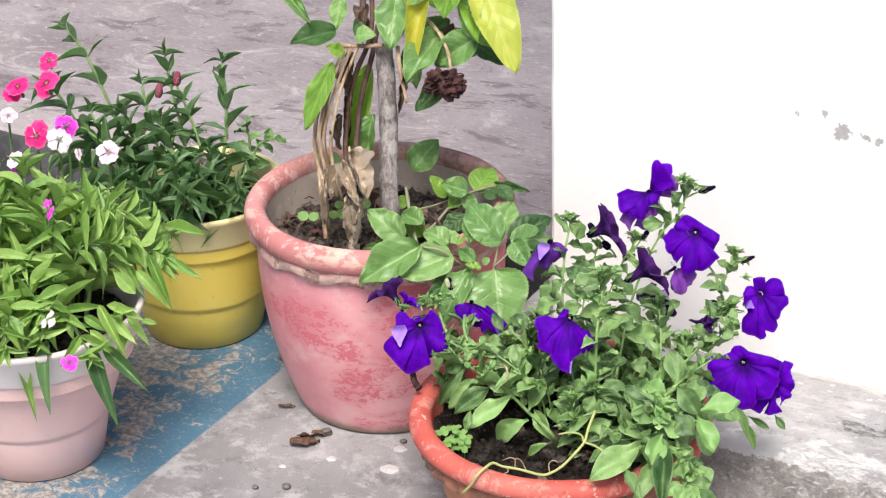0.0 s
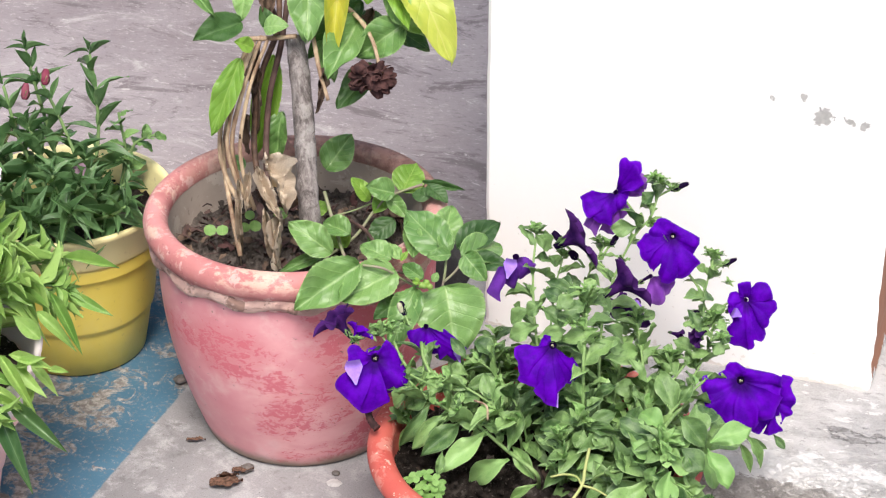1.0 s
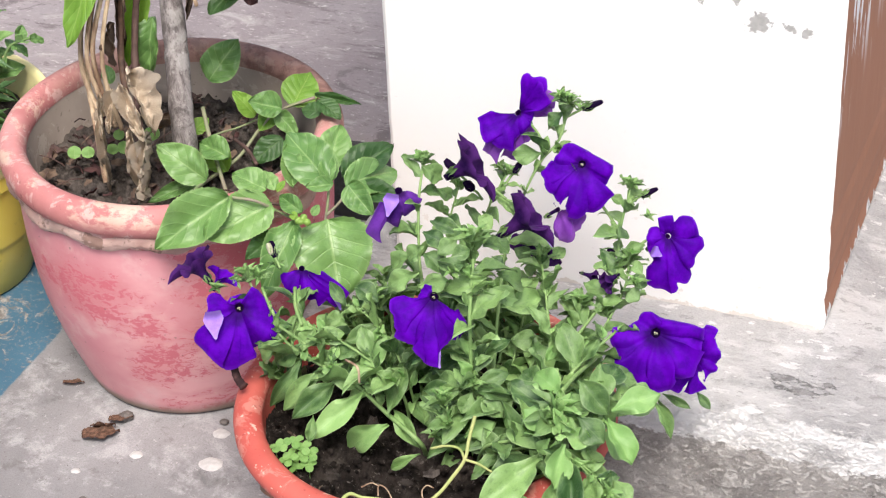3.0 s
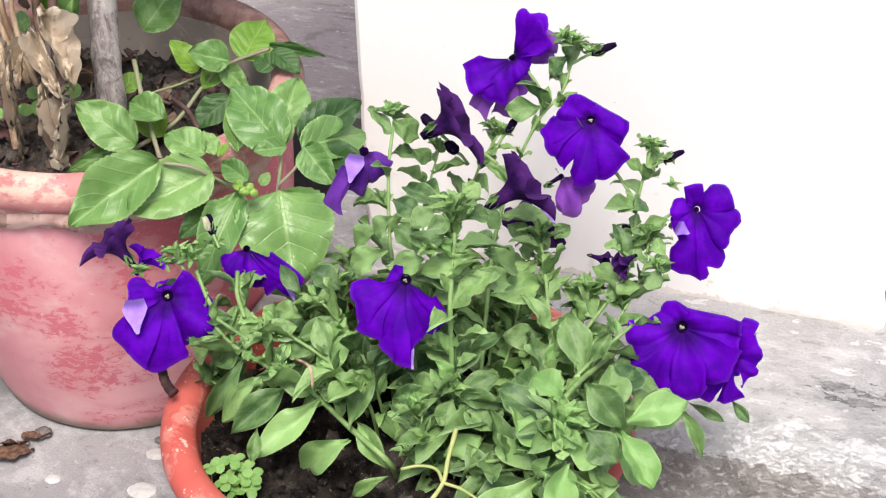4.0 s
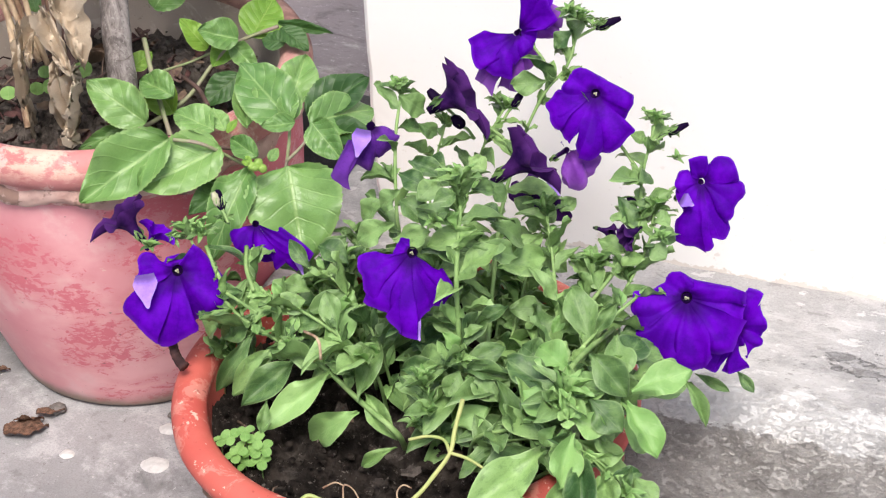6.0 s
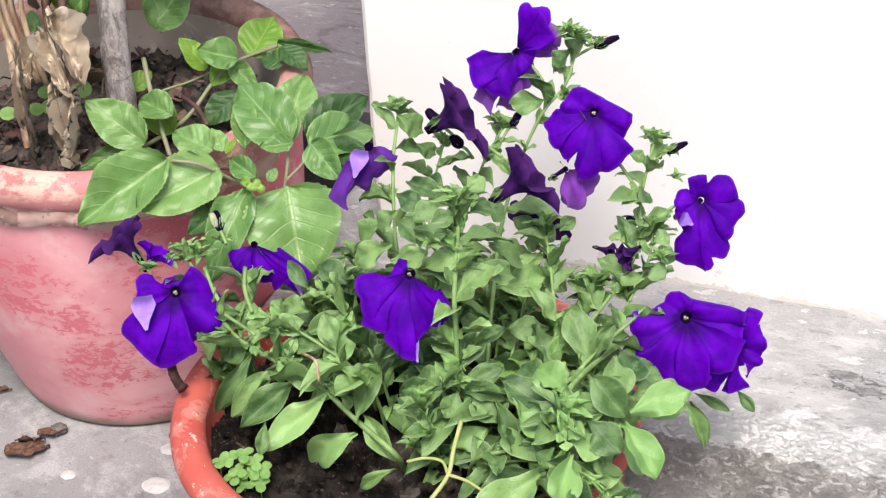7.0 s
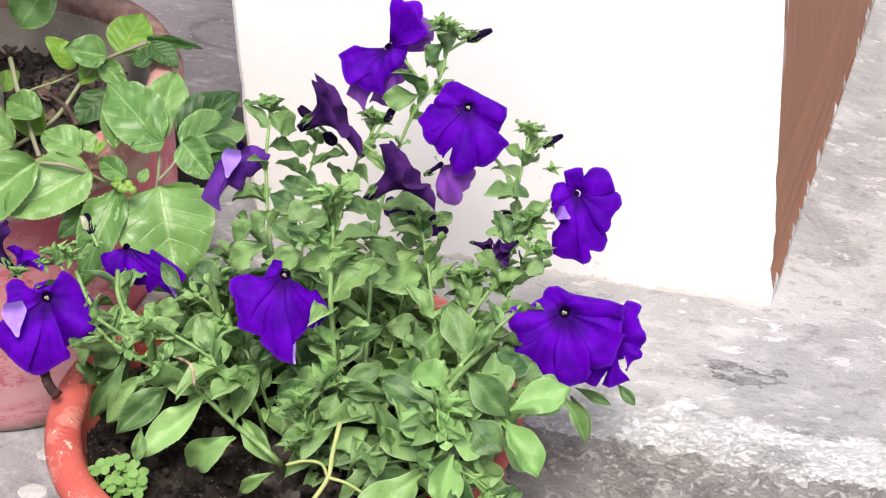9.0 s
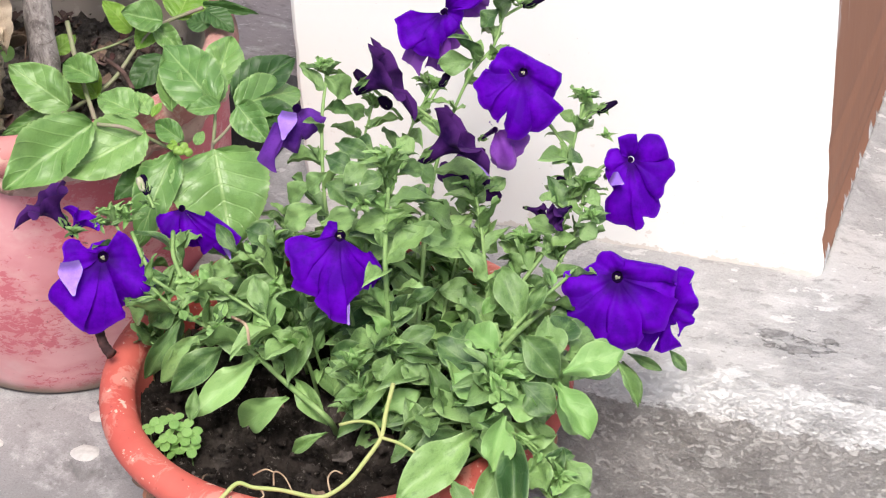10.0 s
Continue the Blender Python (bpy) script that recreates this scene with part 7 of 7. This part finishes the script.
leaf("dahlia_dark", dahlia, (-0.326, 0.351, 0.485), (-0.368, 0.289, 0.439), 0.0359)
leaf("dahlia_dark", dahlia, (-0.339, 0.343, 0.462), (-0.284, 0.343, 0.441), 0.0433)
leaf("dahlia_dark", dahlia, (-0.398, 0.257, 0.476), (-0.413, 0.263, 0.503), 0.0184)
leaf("dahlia_lime", dahlia, (-0.401, 0.209, 0.478), (-0.414, 0.192, 0.491), 0.0181)
leaf("dahlia", dahlia, (-0.260, 0.343, 0.507), (-0.217, 0.300, 0.486), 0.0285)
leaf("dahlia", dahlia, (-0.282, 0.185, 0.275), (-0.318, 0.192, 0.285), 0.0283)
leaf("dahlia", dahlia, (-0.407, 0.259, 0.302), (-0.400, 0.271, 0.334), 0.0147)
leaf("dahlia", dahlia, (-0.429, 0.226, 0.310), (-0.441, 0.237, 0.326), 0.0145)
leaf("dry", dahlia, (-0.382, 0.180, 0.358), (-0.346, 0.159, 0.307), 0.0279)
leaf("dry", dahlia, (-0.389, 0.175, 0.343), (-0.355, 0.153, 0.298), 0.0182)
leaf("dry", dahlia, (-0.400, 0.180, 0.335), (-0.394, 0.154, 0.300), 0.0099)
leaf("dry", dahlia, (-0.374, 0.161, 0.304), (-0.358, 0.140, 0.250), 0.0126)
leaf("dry", dahlia, (-0.409, 0.172, 0.328), (-0.393, 0.129, 0.248), 0.0091)
leaf("dry", dahlia, (-0.355, 0.169, 0.301), (-0.349, 0.142, 0.243), 0.0091)
leaf("dead", dahlia, (-0.412, 0.254, 0.460), (-0.410, 0.233, 0.407), 0.0142)
leaf("dead", dahlia, (-0.417, 0.246, 0.416), (-0.406, 0.214, 0.343), 0.0107)
leaf("dead", dahlia, (-0.333, 0.240, 0.448), (-0.328, 0.217, 0.405), 0.0084)
leaf("dead", dahlia, (-0.417, 0.294, 0.506), (-0.408, 0.267, 0.478), 0.0185)
leaf("dead", dahlia, (-0.295, 0.305, 0.499), (-0.299, 0.280, 0.478), 0.0141)
leaf("dead", dahlia, (-0.368, 0.189, 0.299), (-0.335, 0.216, 0.291), 0.0114)
leaf("dead", dahlia, (-0.415, 0.223, 0.385), (-0.411, 0.204, 0.346), 0.0085)
spent_head(dahlia, (-0.267, 0.225, 0.453), 0.0236)

seedlings = thing("seedling", (-0.434, 0.164, 0.260), "round-leaved weed seedling in the large pot", "seedling")
leaf("round", seedlings, (-0.443, 0.160, 0.257), (-0.446, 0.167, 0.268), 0.0142, 0, UP)
leaf("round", seedlings, (-0.429, 0.164, 0.258), (-0.432, 0.170, 0.268), 0.0142, 0, UP)
leaf("round", seedlings, (-0.404, 0.171, 0.263), (-0.408, 0.177, 0.272), 0.0129, 0, UP)
leaf("round", seedlings, (-0.393, 0.174, 0.264), (-0.396, 0.181, 0.275), 0.0142, 0, UP)
leaf("round", seedlings, (-0.364, 0.183, 0.280), (-0.368, 0.190, 0.292), 0.0167, 0, UP)
leaf("round", seedlings, (-0.404, 0.186, 0.271), (-0.407, 0.192, 0.280), 0.0117, 0, UP)


# ---- dark-leaved dianthus in the yellow tub ----
dianthus = thing("dianthus_plant", (YEL.x, YEL.y, 0.18), "upright dianthus with dark narrow leaves and pink buds", "dianthus")

line = stem(dianthus, [(-0.731, 0.225, 0.201), (-0.754, 0.182, 0.243), (-0.773, 0.150, 0.278), (-0.798, 0.134, 0.295)], 0.0025, 0.0019, M_GSTEM)
foliage("dianthus_dark", dianthus, line, 6, 0.0600, 0.245, 0.12, 0.93, 38, 70, 0.4, True)
rosette("dianthus_dark", dianthus, line[-1], line[-1] - line[-4], 5, 0.0286, 0.24, 90)
line = stem(dianthus, [(-0.725, 0.232, 0.209), (-0.749, 0.198, 0.269), (-0.777, 0.178, 0.306), (-0.806, 0.175, 0.322)], 0.0025, 0.0019, M_GSTEM)
foliage("dianthus_dark", dianthus, line, 6, 0.0600, 0.245, 0.12, 0.93, 38, 71, 0.4, True)
rosette("dianthus_dark", dianthus, line[-1], line[-1] - line[-4], 5, 0.0286, 0.24, 91)
line = stem(dianthus, [(-0.710, 0.220, 0.200), (-0.703, 0.147, 0.242), (-0.711, 0.129, 0.265)], 0.0025, 0.0019, M_GSTEM)
foliage("dianthus_dark", dianthus, line, 6, 0.0600, 0.245, 0.12, 0.93, 38, 72, 0.4, True)
rosette("dianthus_dark", dianthus, line[-1], line[-1] - line[-4], 5, 0.0286, 0.24, 92)
line = stem(dianthus, [(-0.717, 0.247, 0.204), (-0.748, 0.234, 0.280), (-0.767, 0.233, 0.319)], 0.0025, 0.0019, M_GSTEM)
foliage("dianthus_dark", dianthus, line, 6, 0.0600, 0.245, 0.12, 0.93, 38, 73, 0.4, True)
rosette("dianthus_dark", dianthus, line[-1], line[-1] - line[-4], 5, 0.0286, 0.24, 93)
line = stem(dianthus, [(-0.675, 0.251, 0.202), (-0.699, 0.241, 0.279), (-0.710, 0.242, 0.313)], 0.0025, 0.0019, M_GSTEM)
foliage("dianthus_dark", dianthus, line, 6, 0.0600, 0.245, 0.12, 0.93, 38, 74, 0.4, True)
rosette("dianthus_dark", dianthus, line[-1], line[-1] - line[-4], 5, 0.0286, 0.24, 94)
line = stem(dianthus, [(-0.646, 0.234, 0.199), (-0.592, 0.207, 0.231), (-0.569, 0.201, 0.251)], 0.0025, 0.0019, M_GSTEM)
foliage("dianthus_dark", dianthus, line, 6, 0.0600, 0.245, 0.12, 0.93, 38, 75, 0.4, True)
rosette("dianthus_dark", dianthus, line[-1], line[-1] - line[-4], 5, 0.0286, 0.24, 95)
line = stem(dianthus, [(-0.660, 0.213, 0.197), (-0.624, 0.156, 0.243), (-0.606, 0.136, 0.269)], 0.0025, 0.0019, M_GSTEM)
foliage("dianthus_dark", dianthus, line, 6, 0.0600, 0.245, 0.12, 0.93, 38, 76, 0.4, True)
rosette("dianthus_dark", dianthus, line[-1], line[-1] - line[-4], 5, 0.0286, 0.24, 96)
line = stem(dianthus, [(-0.673, 0.206, 0.197), (-0.651, 0.142, 0.240), (-0.651, 0.123, 0.257)], 0.0025, 0.0019, M_GSTEM)
foliage("dianthus_dark", dianthus, line, 6, 0.0600, 0.245, 0.12, 0.93, 38, 77, 0.4, True)
rosette("dianthus_dark", dianthus, line[-1], line[-1] - line[-4], 5, 0.0286, 0.24, 97)
line = stem(dianthus, [(-0.715, 0.255, 0.191), (-0.754, 0.238, 0.243), (-0.790, 0.239, 0.320), (-0.830, 0.247, 0.389), (-0.860, 0.251, 0.419)], 0.0025, 0.0019, M_GSTEM)
foliage("dianthus_dark", dianthus, line, 6, 0.0600, 0.245, 0.12, 0.93, 38, 78, 0.4, True)
rosette("dianthus_dark", dianthus, line[-1], line[-1] - line[-4], 5, 0.0286, 0.24, 98)
line = stem(dianthus, [(-0.694, 0.265, 0.192), (-0.699, 0.276, 0.264), (-0.721, 0.289, 0.330), (-0.738, 0.300, 0.381)], 0.0025, 0.0019, M_GSTEM)
foliage("dianthus_dark", dianthus, line, 6, 0.0600, 0.245, 0.12, 0.93, 38, 79, 0.4, True)
rosette("dianthus_dark", dianthus, line[-1], line[-1] - line[-4], 5, 0.0286, 0.24, 99)
line = stem(dianthus, [(-0.666, 0.278, 0.192), (-0.662, 0.316, 0.254), (-0.667, 0.335, 0.313), (-0.683, 0.356, 0.360)], 0.0025, 0.0019, M_GSTEM)
foliage("dianthus_dark", dianthus, line, 6, 0.0600, 0.245, 0.12, 0.93, 38, 80, 0.4, True)
rosette("dianthus_dark", dianthus, line[-1], line[-1] - line[-4], 5, 0.0286, 0.24, 100)
line = stem(dianthus, [(-0.688, 0.241, 0.195), (-0.693, 0.228, 0.252), (-0.717, 0.229, 0.297), (-0.745, 0.252, 0.356)], 0.0025, 0.0019, M_GSTEM)
foliage("dianthus_dark", dianthus, line, 6, 0.0600, 0.245, 0.12, 0.93, 38, 81, 0.4, True)
rosette("dianthus_dark", dianthus, line[-1], line[-1] - line[-4], 5, 0.0286, 0.24, 101)
line = stem(dianthus, [(-0.673, 0.248, 0.195), (-0.657, 0.257, 0.246), (-0.683, 0.276, 0.300), (-0.715, 0.290, 0.347)], 0.0025, 0.0019, M_GSTEM)
foliage("dianthus_dark", dianthus, line, 6, 0.0600, 0.245, 0.12, 0.93, 38, 82, 0.4, True)
rosette("dianthus_dark", dianthus, line[-1], line[-1] - line[-4], 5, 0.0286, 0.24, 102)
line = stem(dianthus, [(-0.709, 0.232, 0.195), (-0.740, 0.202, 0.244), (-0.770, 0.197, 0.283), (-0.800, 0.207, 0.323)], 0.0025, 0.0019, M_GSTEM)
foliage("dianthus_dark", dianthus, line, 6, 0.0600, 0.245, 0.12, 0.93, 38, 83, 0.4, True)
rosette("dianthus_dark", dianthus, line[-1], line[-1] - line[-4], 5, 0.0286, 0.24, 103)
line = stem(dianthus, [(-0.659, 0.239, 0.194), (-0.619, 0.237, 0.229), (-0.595, 0.260, 0.249)], 0.0025, 0.0019, M_GSTEM)
foliage("dianthus_dark", dianthus, line, 6, 0.0600, 0.245, 0.12, 0.93, 38, 84, 0.4, True)
rosette("dianthus_dark", dianthus, line[-1], line[-1] - line[-4], 5, 0.0286, 0.24, 104)
line = stem(dianthus, [(-0.667, 0.224, 0.199), (-0.656, 0.199, 0.246), (-0.657, 0.192, 0.282)], 0.0025, 0.0019, M_GSTEM)
foliage("dianthus_dark", dianthus, line, 6, 0.0600, 0.245, 0.12, 0.93, 38, 85, 0.4, True)
rosette("dianthus_dark", dianthus, line[-1], line[-1] - line[-4], 5, 0.0286, 0.24, 105)
line = stem(dianthus, [(-0.688, 0.215, 0.198), (-0.688, 0.177, 0.232), (-0.701, 0.159, 0.263)], 0.0025, 0.0019, M_GSTEM)
foliage("dianthus_dark", dianthus, line, 6, 0.0600, 0.245, 0.12, 0.93, 38, 86, 0.4, True)
rosette("dianthus_dark", dianthus, line[-1], line[-1] - line[-4], 5, 0.0286, 0.24, 106)
line = stem(dianthus, [(-0.645, 0.246, 0.193), (-0.627, 0.236, 0.236), (-0.643, 0.252, 0.276)], 0.0025, 0.0019, M_GSTEM)
foliage("dianthus_dark", dianthus, line, 6, 0.0600, 0.245, 0.12, 0.93, 38, 87, 0.4, True)
rosette("dianthus_dark", dianthus, line[-1], line[-1] - line[-4], 5, 0.0286, 0.24, 107)
line = stem(dianthus, [(-0.768, 0.204, 0.246), (-0.800, 0.191, 0.296), (-0.844, 0.199, 0.343), (-0.860, 0.199, 0.356)], 0.0025, 0.0019, M_GSTEM)
foliage("dianthus_dark", dianthus, line, 5, 0.0600, 0.245, 0.12, 0.93, 38, 88, 0.4, True)
rosette("dianthus_dark", dianthus, line[-1], line[-1] - line[-4], 5, 0.0286, 0.24, 108)
line = stem(dianthus, [(-0.653, 0.231, 0.198), (-0.638, 0.204, 0.239), (-0.622, 0.189, 0.274)], 0.0025, 0.0019, M_GSTEM)
foliage("dianthus_dark", dianthus, line, 6, 0.0600, 0.245, 0.12, 0.93, 38, 89, 0.4, True)
rosette("dianthus_dark", dianthus, line[-1], line[-1] - line[-4], 5, 0.0286, 0.24, 109)
bud(dianthus, (-0.690, 0.254, 0.365), (-0.692, 0.263, 0.382), 0.0047, M_BUD)
bud(dianthus, (-0.709, 0.237, 0.351), (-0.711, 0.246, 0.368), 0.0047, M_BUD)
bud(dianthus, (-0.636, 0.219, 0.264), (-0.640, 0.229, 0.282), 0.0078, M_BLUSH)
pink_bloom(dianthus, (-0.872, 0.148, 0.373), (0.0, -0.5, 0.8), 0.0193, M_ROSE, 0)
pink_bloom(dianthus, (-0.830, 0.157, 0.382), (0.1, -0.5, 0.8), 0.0208, M_ROSE, 1)
pink_bloom(dianthus, (-0.854, 0.197, 0.395), (0.2, -0.5, 0.8), 0.0155, M_ROSE, 2)
pink_bloom(dianthus, (-0.884, 0.149, 0.360), (0.3, -0.5, 0.8), 0.0155, M_ROSE, 3)
weed = thing("weed", (-0.640, 0.345, 0.211), "small green lobed weed beside the dianthus", "weed")
line = stem(weed, [(-0.644, 0.334, 0.197), (-0.640, 0.346, 0.237), (-0.650, 0.355, 0.287)], 0.0020, 0.0016, M_GSTEM)
foliage("dahlia", weed, line, 9, 0.0286, 0.7, 0.2, 1.0, 20, 5, 0.2)
line = stem(weed, [(-0.636, 0.339, 0.223), (-0.626, 0.347, 0.252), (-0.601, 0.353, 0.265)], 0.0016, 0.0016, M_GSTEM)
foliage("dahlia", weed, line, 5, 0.0239, 0.7, 0.4, 1.0, 20, 6, 0.1)


# ---- light-leaved dianthus in the pink tub ----
mixed = thing("dianthus_plant", (PINK.x, PINK.y, 0.18), "dense bright green dianthus with pink, magenta and white flowers", "dianthus")
rng = random.Random(21)
for i in range(54):
    a, q = rng.uniform(0, 6.283), math.sqrt(rng.random())
    x, y = 0.084 * q * math.cos(a), 0.084 * q * math.sin(a)
    lift = 0.075 + 0.075 * (1 - q) + rng.uniform(0, 0.035) + (0.035 if y > 0.015 else 0)
    reach = 1.05 + 1.1 * q * rng.uniform(0.6, 1.1)
    root = Vector((PINK.x + x, PINK.y + y, 0.18))
    mid = root + Vector((x * 0.4, y * 0.4, lift * 0.75))
    end = root + Vector((x * (reach - 0.6), y * (reach - 0.6), lift - 0.05 * q * q))
    line = stem(mixed, [root, mid, end], 0.0016, 0.0012, M_GSTEM, "stem", 0.1, 5, 4)
    foliage("dianthus", mixed, line, 5, 0.062, 0.225, 0.15, 0.95, 32, 200 + i, 0.25, True)
    rosette("dianthus", mixed, line[-1], line[-1] - line[-3], 6, 0.034, 0.25, 300 + i)

leaf("dianthus", mixed, (-0.633, -0.195, 0.227), (-0.578, -0.252, 0.180), 0.0152)
leaf("dianthus_dark", mixed, (-0.591, -0.190, 0.227), (-0.566, -0.252, 0.196), 0.0178)
leaf("dianthus_dark", mixed, (-0.542, -0.173, 0.221), (-0.487, -0.225, 0.182), 0.0206)
leaf("dianthus_dark", mixed, (-0.533, -0.158, 0.212), (-0.460, -0.181, 0.185), 0.0179)
leaf("dianthus", mixed, (-0.541, -0.071, 0.273), (-0.495, -0.088, 0.256), 0.0140)
leaf("dianthus", mixed, (-0.531, -0.057, 0.291), (-0.483, -0.087, 0.247), 0.0126)
leaf("dianthus", mixed, (-0.517, -0.102, 0.223), (-0.489, -0.103, 0.224), 0.0084)
leaf("dianthus", mixed, (-0.533, -0.017, 0.311), (-0.464, -0.017, 0.305), 0.0155)
leaf("dianthus", mixed, (-0.526, -0.033, 0.278), (-0.471, -0.042, 0.267), 0.0127)
leaf("dianthus", mixed, (-0.523, -0.100, 0.259), (-0.553, -0.100, 0.283), 0.0181)
leaf("dianthus", mixed, (-0.590, -0.151, 0.299), (-0.631, -0.176, 0.287), 0.0137)
leaf("dianthus", mixed, (-0.580, -0.156, 0.282), (-0.607, -0.189, 0.268), 0.0137)
leaf("dianthus", mixed, (-0.546, -0.128, 0.252), (-0.499, -0.125, 0.246), 0.0125)
leaf("dianthus", mixed, (-0.550, -0.124, 0.237), (-0.502, -0.140, 0.219), 0.0139)
leaf("dianthus", mixed, (-0.555, -0.132, 0.252), (-0.506, -0.159, 0.214), 0.0138)
leaf("dianthus", mixed, (-0.541, -0.105, 0.238), (-0.530, -0.145, 0.209), 0.0126)
leaf("dianthus", mixed, (-0.553, -0.157, 0.231), (-0.499, -0.173, 0.209), 0.0138)
leaf("dianthus", mixed, (-0.534, -0.107, 0.229), (-0.500, -0.116, 0.210), 0.0112)
leaf("dianthus", mixed, (-0.528, -0.112, 0.214), (-0.524, -0.151, 0.191), 0.0112)
leaf("dianthus", mixed, (-0.562, -0.153, 0.245), (-0.528, -0.156, 0.236), 0.0124)
leaf("dianthus", mixed, (-0.536, -0.130, 0.240), (-0.507, -0.124, 0.255), 0.0125)
pink_bloom(mixed, (-0.747, 0.022, 0.376), (0.22, -0.75, 0.41), 0.0196, M_ROSE, 2)
stem(mixed, [(-0.761, 0.037, 0.263), (-0.761, 0.040, 0.319), (-0.753, 0.029, 0.367)], 0.0017, 0.0015, M_GSTEM, "flower_stalk")
pink_bloom(mixed, (-0.699, 0.007, 0.386), (0.66, -0.95, 0.75), 0.0165, M_WHITEP, 3)
stem(mixed, [(-0.713, 0.022, 0.274), (-0.714, 0.025, 0.328), (-0.704, 0.013, 0.376)], 0.0017, 0.0014, M_GSTEM, "flower_stalk")
pink_bloom(mixed, (-0.708, 0.035, 0.392), (0.66, -0.95, 0.75), 0.0159, M_MAGENTA, 3)
stem(mixed, [(-0.722, 0.050, 0.280), (-0.722, 0.053, 0.335), (-0.713, 0.042, 0.382)], 0.0017, 0.0014, M_GSTEM, "flower_stalk")
pink_bloom(mixed, (-0.729, -0.044, 0.369), (-0.44, -0.35, 0.58), 0.0185, M_MAGENTA, 4)
stem(mixed, [(-0.743, -0.030, 0.257), (-0.743, -0.027, 0.312), (-0.734, -0.039, 0.359)], 0.0017, 0.0014, M_GSTEM, "flower_stalk")
pink_bloom(mixed, (-0.721, -0.055, 0.380), (0.00, -0.55, 0.41), 0.0120, M_WHITEP, 5)
stem(mixed, [(-0.736, -0.041, 0.269), (-0.736, -0.039, 0.324), (-0.726, -0.050, 0.370)], 0.0017, 0.0014, M_GSTEM, "flower_stalk")
pink_bloom(mixed, (-0.639, 0.026, 0.372), (0.44, -0.75, 0.75), 0.0158, M_BLUSH, 6)
stem(mixed, [(-0.652, 0.041, 0.260), (-0.653, 0.044, 0.315), (-0.644, 0.032, 0.363)], 0.0017, 0.0014, M_GSTEM, "flower_stalk")
pink_bloom(mixed, (-0.620, -0.126, 0.365), (-0.66, -0.95, 0.58), 0.0144, M_MAGENTA, 7)
stem(mixed, [(-0.636, -0.111, 0.255), (-0.635, -0.109, 0.308), (-0.626, -0.121, 0.355)], 0.0016, 0.0014, M_GSTEM, "flower_stalk")
pink_bloom(mixed, (-0.542, -0.246, 0.292), (-0.22, -0.35, 0.41), 0.0126, M_WHITEP, 8)
pink_bloom(mixed, (-0.511, -0.255, 0.248), (0.22, -0.55, 0.75), 0.0113, M_MAGENTA, 9)
pink_bloom(mixed, (-0.807, 0.044, 0.384), (0.66, -0.75, 0.58), 0.0118, M_BLUSH, 10)
stem(mixed, [(-0.821, 0.057, 0.270), (-0.821, 0.060, 0.327), (-0.812, 0.050, 0.374)], 0.0018, 0.0015, M_GSTEM, "flower_stalk")
pink_bloom(mixed, (-0.673, 0.010, 0.370), (-0.44, -0.95, 0.41), 0.0086, M_BLUSH, 11)
stem(mixed, [(-0.686, 0.025, 0.259), (-0.687, 0.028, 0.313), (-0.678, 0.016, 0.361)], 0.0017, 0.0014, M_GSTEM, "flower_stalk")
clover = thing("clover", (-0.102, -0.084, 0.156), "small clover patch growing at the pot edge", "clover")
trefoil(clover, (-0.107, -0.091, 0.172), 0.0084, 30)
trefoil(clover, (-0.097, -0.086, 0.174), 0.0084, 75)
trefoil(clover, (-0.089, -0.086, 0.169), 0.0084, 69)
trefoil(clover, (-0.099, -0.094, 0.164), 0.0084, 16)
trefoil(clover, (-0.090, -0.092, 0.162), 0.0084, 47)
trefoil(clover, (-0.082, -0.087, 0.164), 0.0084, 77)
trefoil(clover, (-0.102, -0.098, 0.160), 0.0084, 60)
trefoil(clover, (-0.093, -0.098, 0.155), 0.0084, 80)
trefoil(clover, (-0.082, -0.094, 0.157), 0.0084, 74)
trefoil(clover, (-0.113, -0.095, 0.170), 0.0084, 8)
splash(-0.260, 0.041, 0.0125, 1)
splash(-0.271, 0.088, 0.009, 2)
splash(-0.386, -0.012, 0.005, 4)
splash(-0.339, 0.030, 0.007, 5)
for x, y, r in ((-0.355, -0.053, 0.0055), (-0.275, 0.104, 0.0045), (-0.375, 0.079, 0.0075), (-0.390, -0.070, 0.004), (-0.189, -0.016, 0.004), (-0.525, 0.222, 0.008)):
    pebble(x, y, r, x * 90)
KINDS["flat_dead"] = [leaf_mesh("leaf", M_FALLEN, ovate, 0.06, 0.12, 0.12, 0, 3.0 + 5 * i, 22, 10, 0.055) for i in range(3)]
scrap = thing("dead_leaf", (-0.387, 0.048, 0.004), "curled dead brown leaf lying on the cement floor", "leaf")
leaf("flat_dead", scrap, (-0.403, 0.034, 0.005), (-0.371, 0.056, 0.007), 0.024, 0, UP)
leaf("flat_dead", scrap, (-0.377, 0.060, 0.006), (-0.400, 0.048, 0.010), 0.017, 25, UP)
scrap = thing("dead_leaf", (-0.379, 0.073, 0.004), "grey crumpled leaf scrap beside the pot", "leaf")
leaf("flat_dead", scrap, (-0.389, 0.066, 0.005), (-0.367, 0.078, 0.008), 0.014, 0, UP)
scrap = thing("dead_leaf", (-0.454, 0.113, 0.003), "flat grey leaf scrap on the floor", "leaf")
leaf("flat_dead", scrap, (-0.465, 0.107, 0.004), (-0.444, 0.116, 0.006), 0.008, 0, UP)
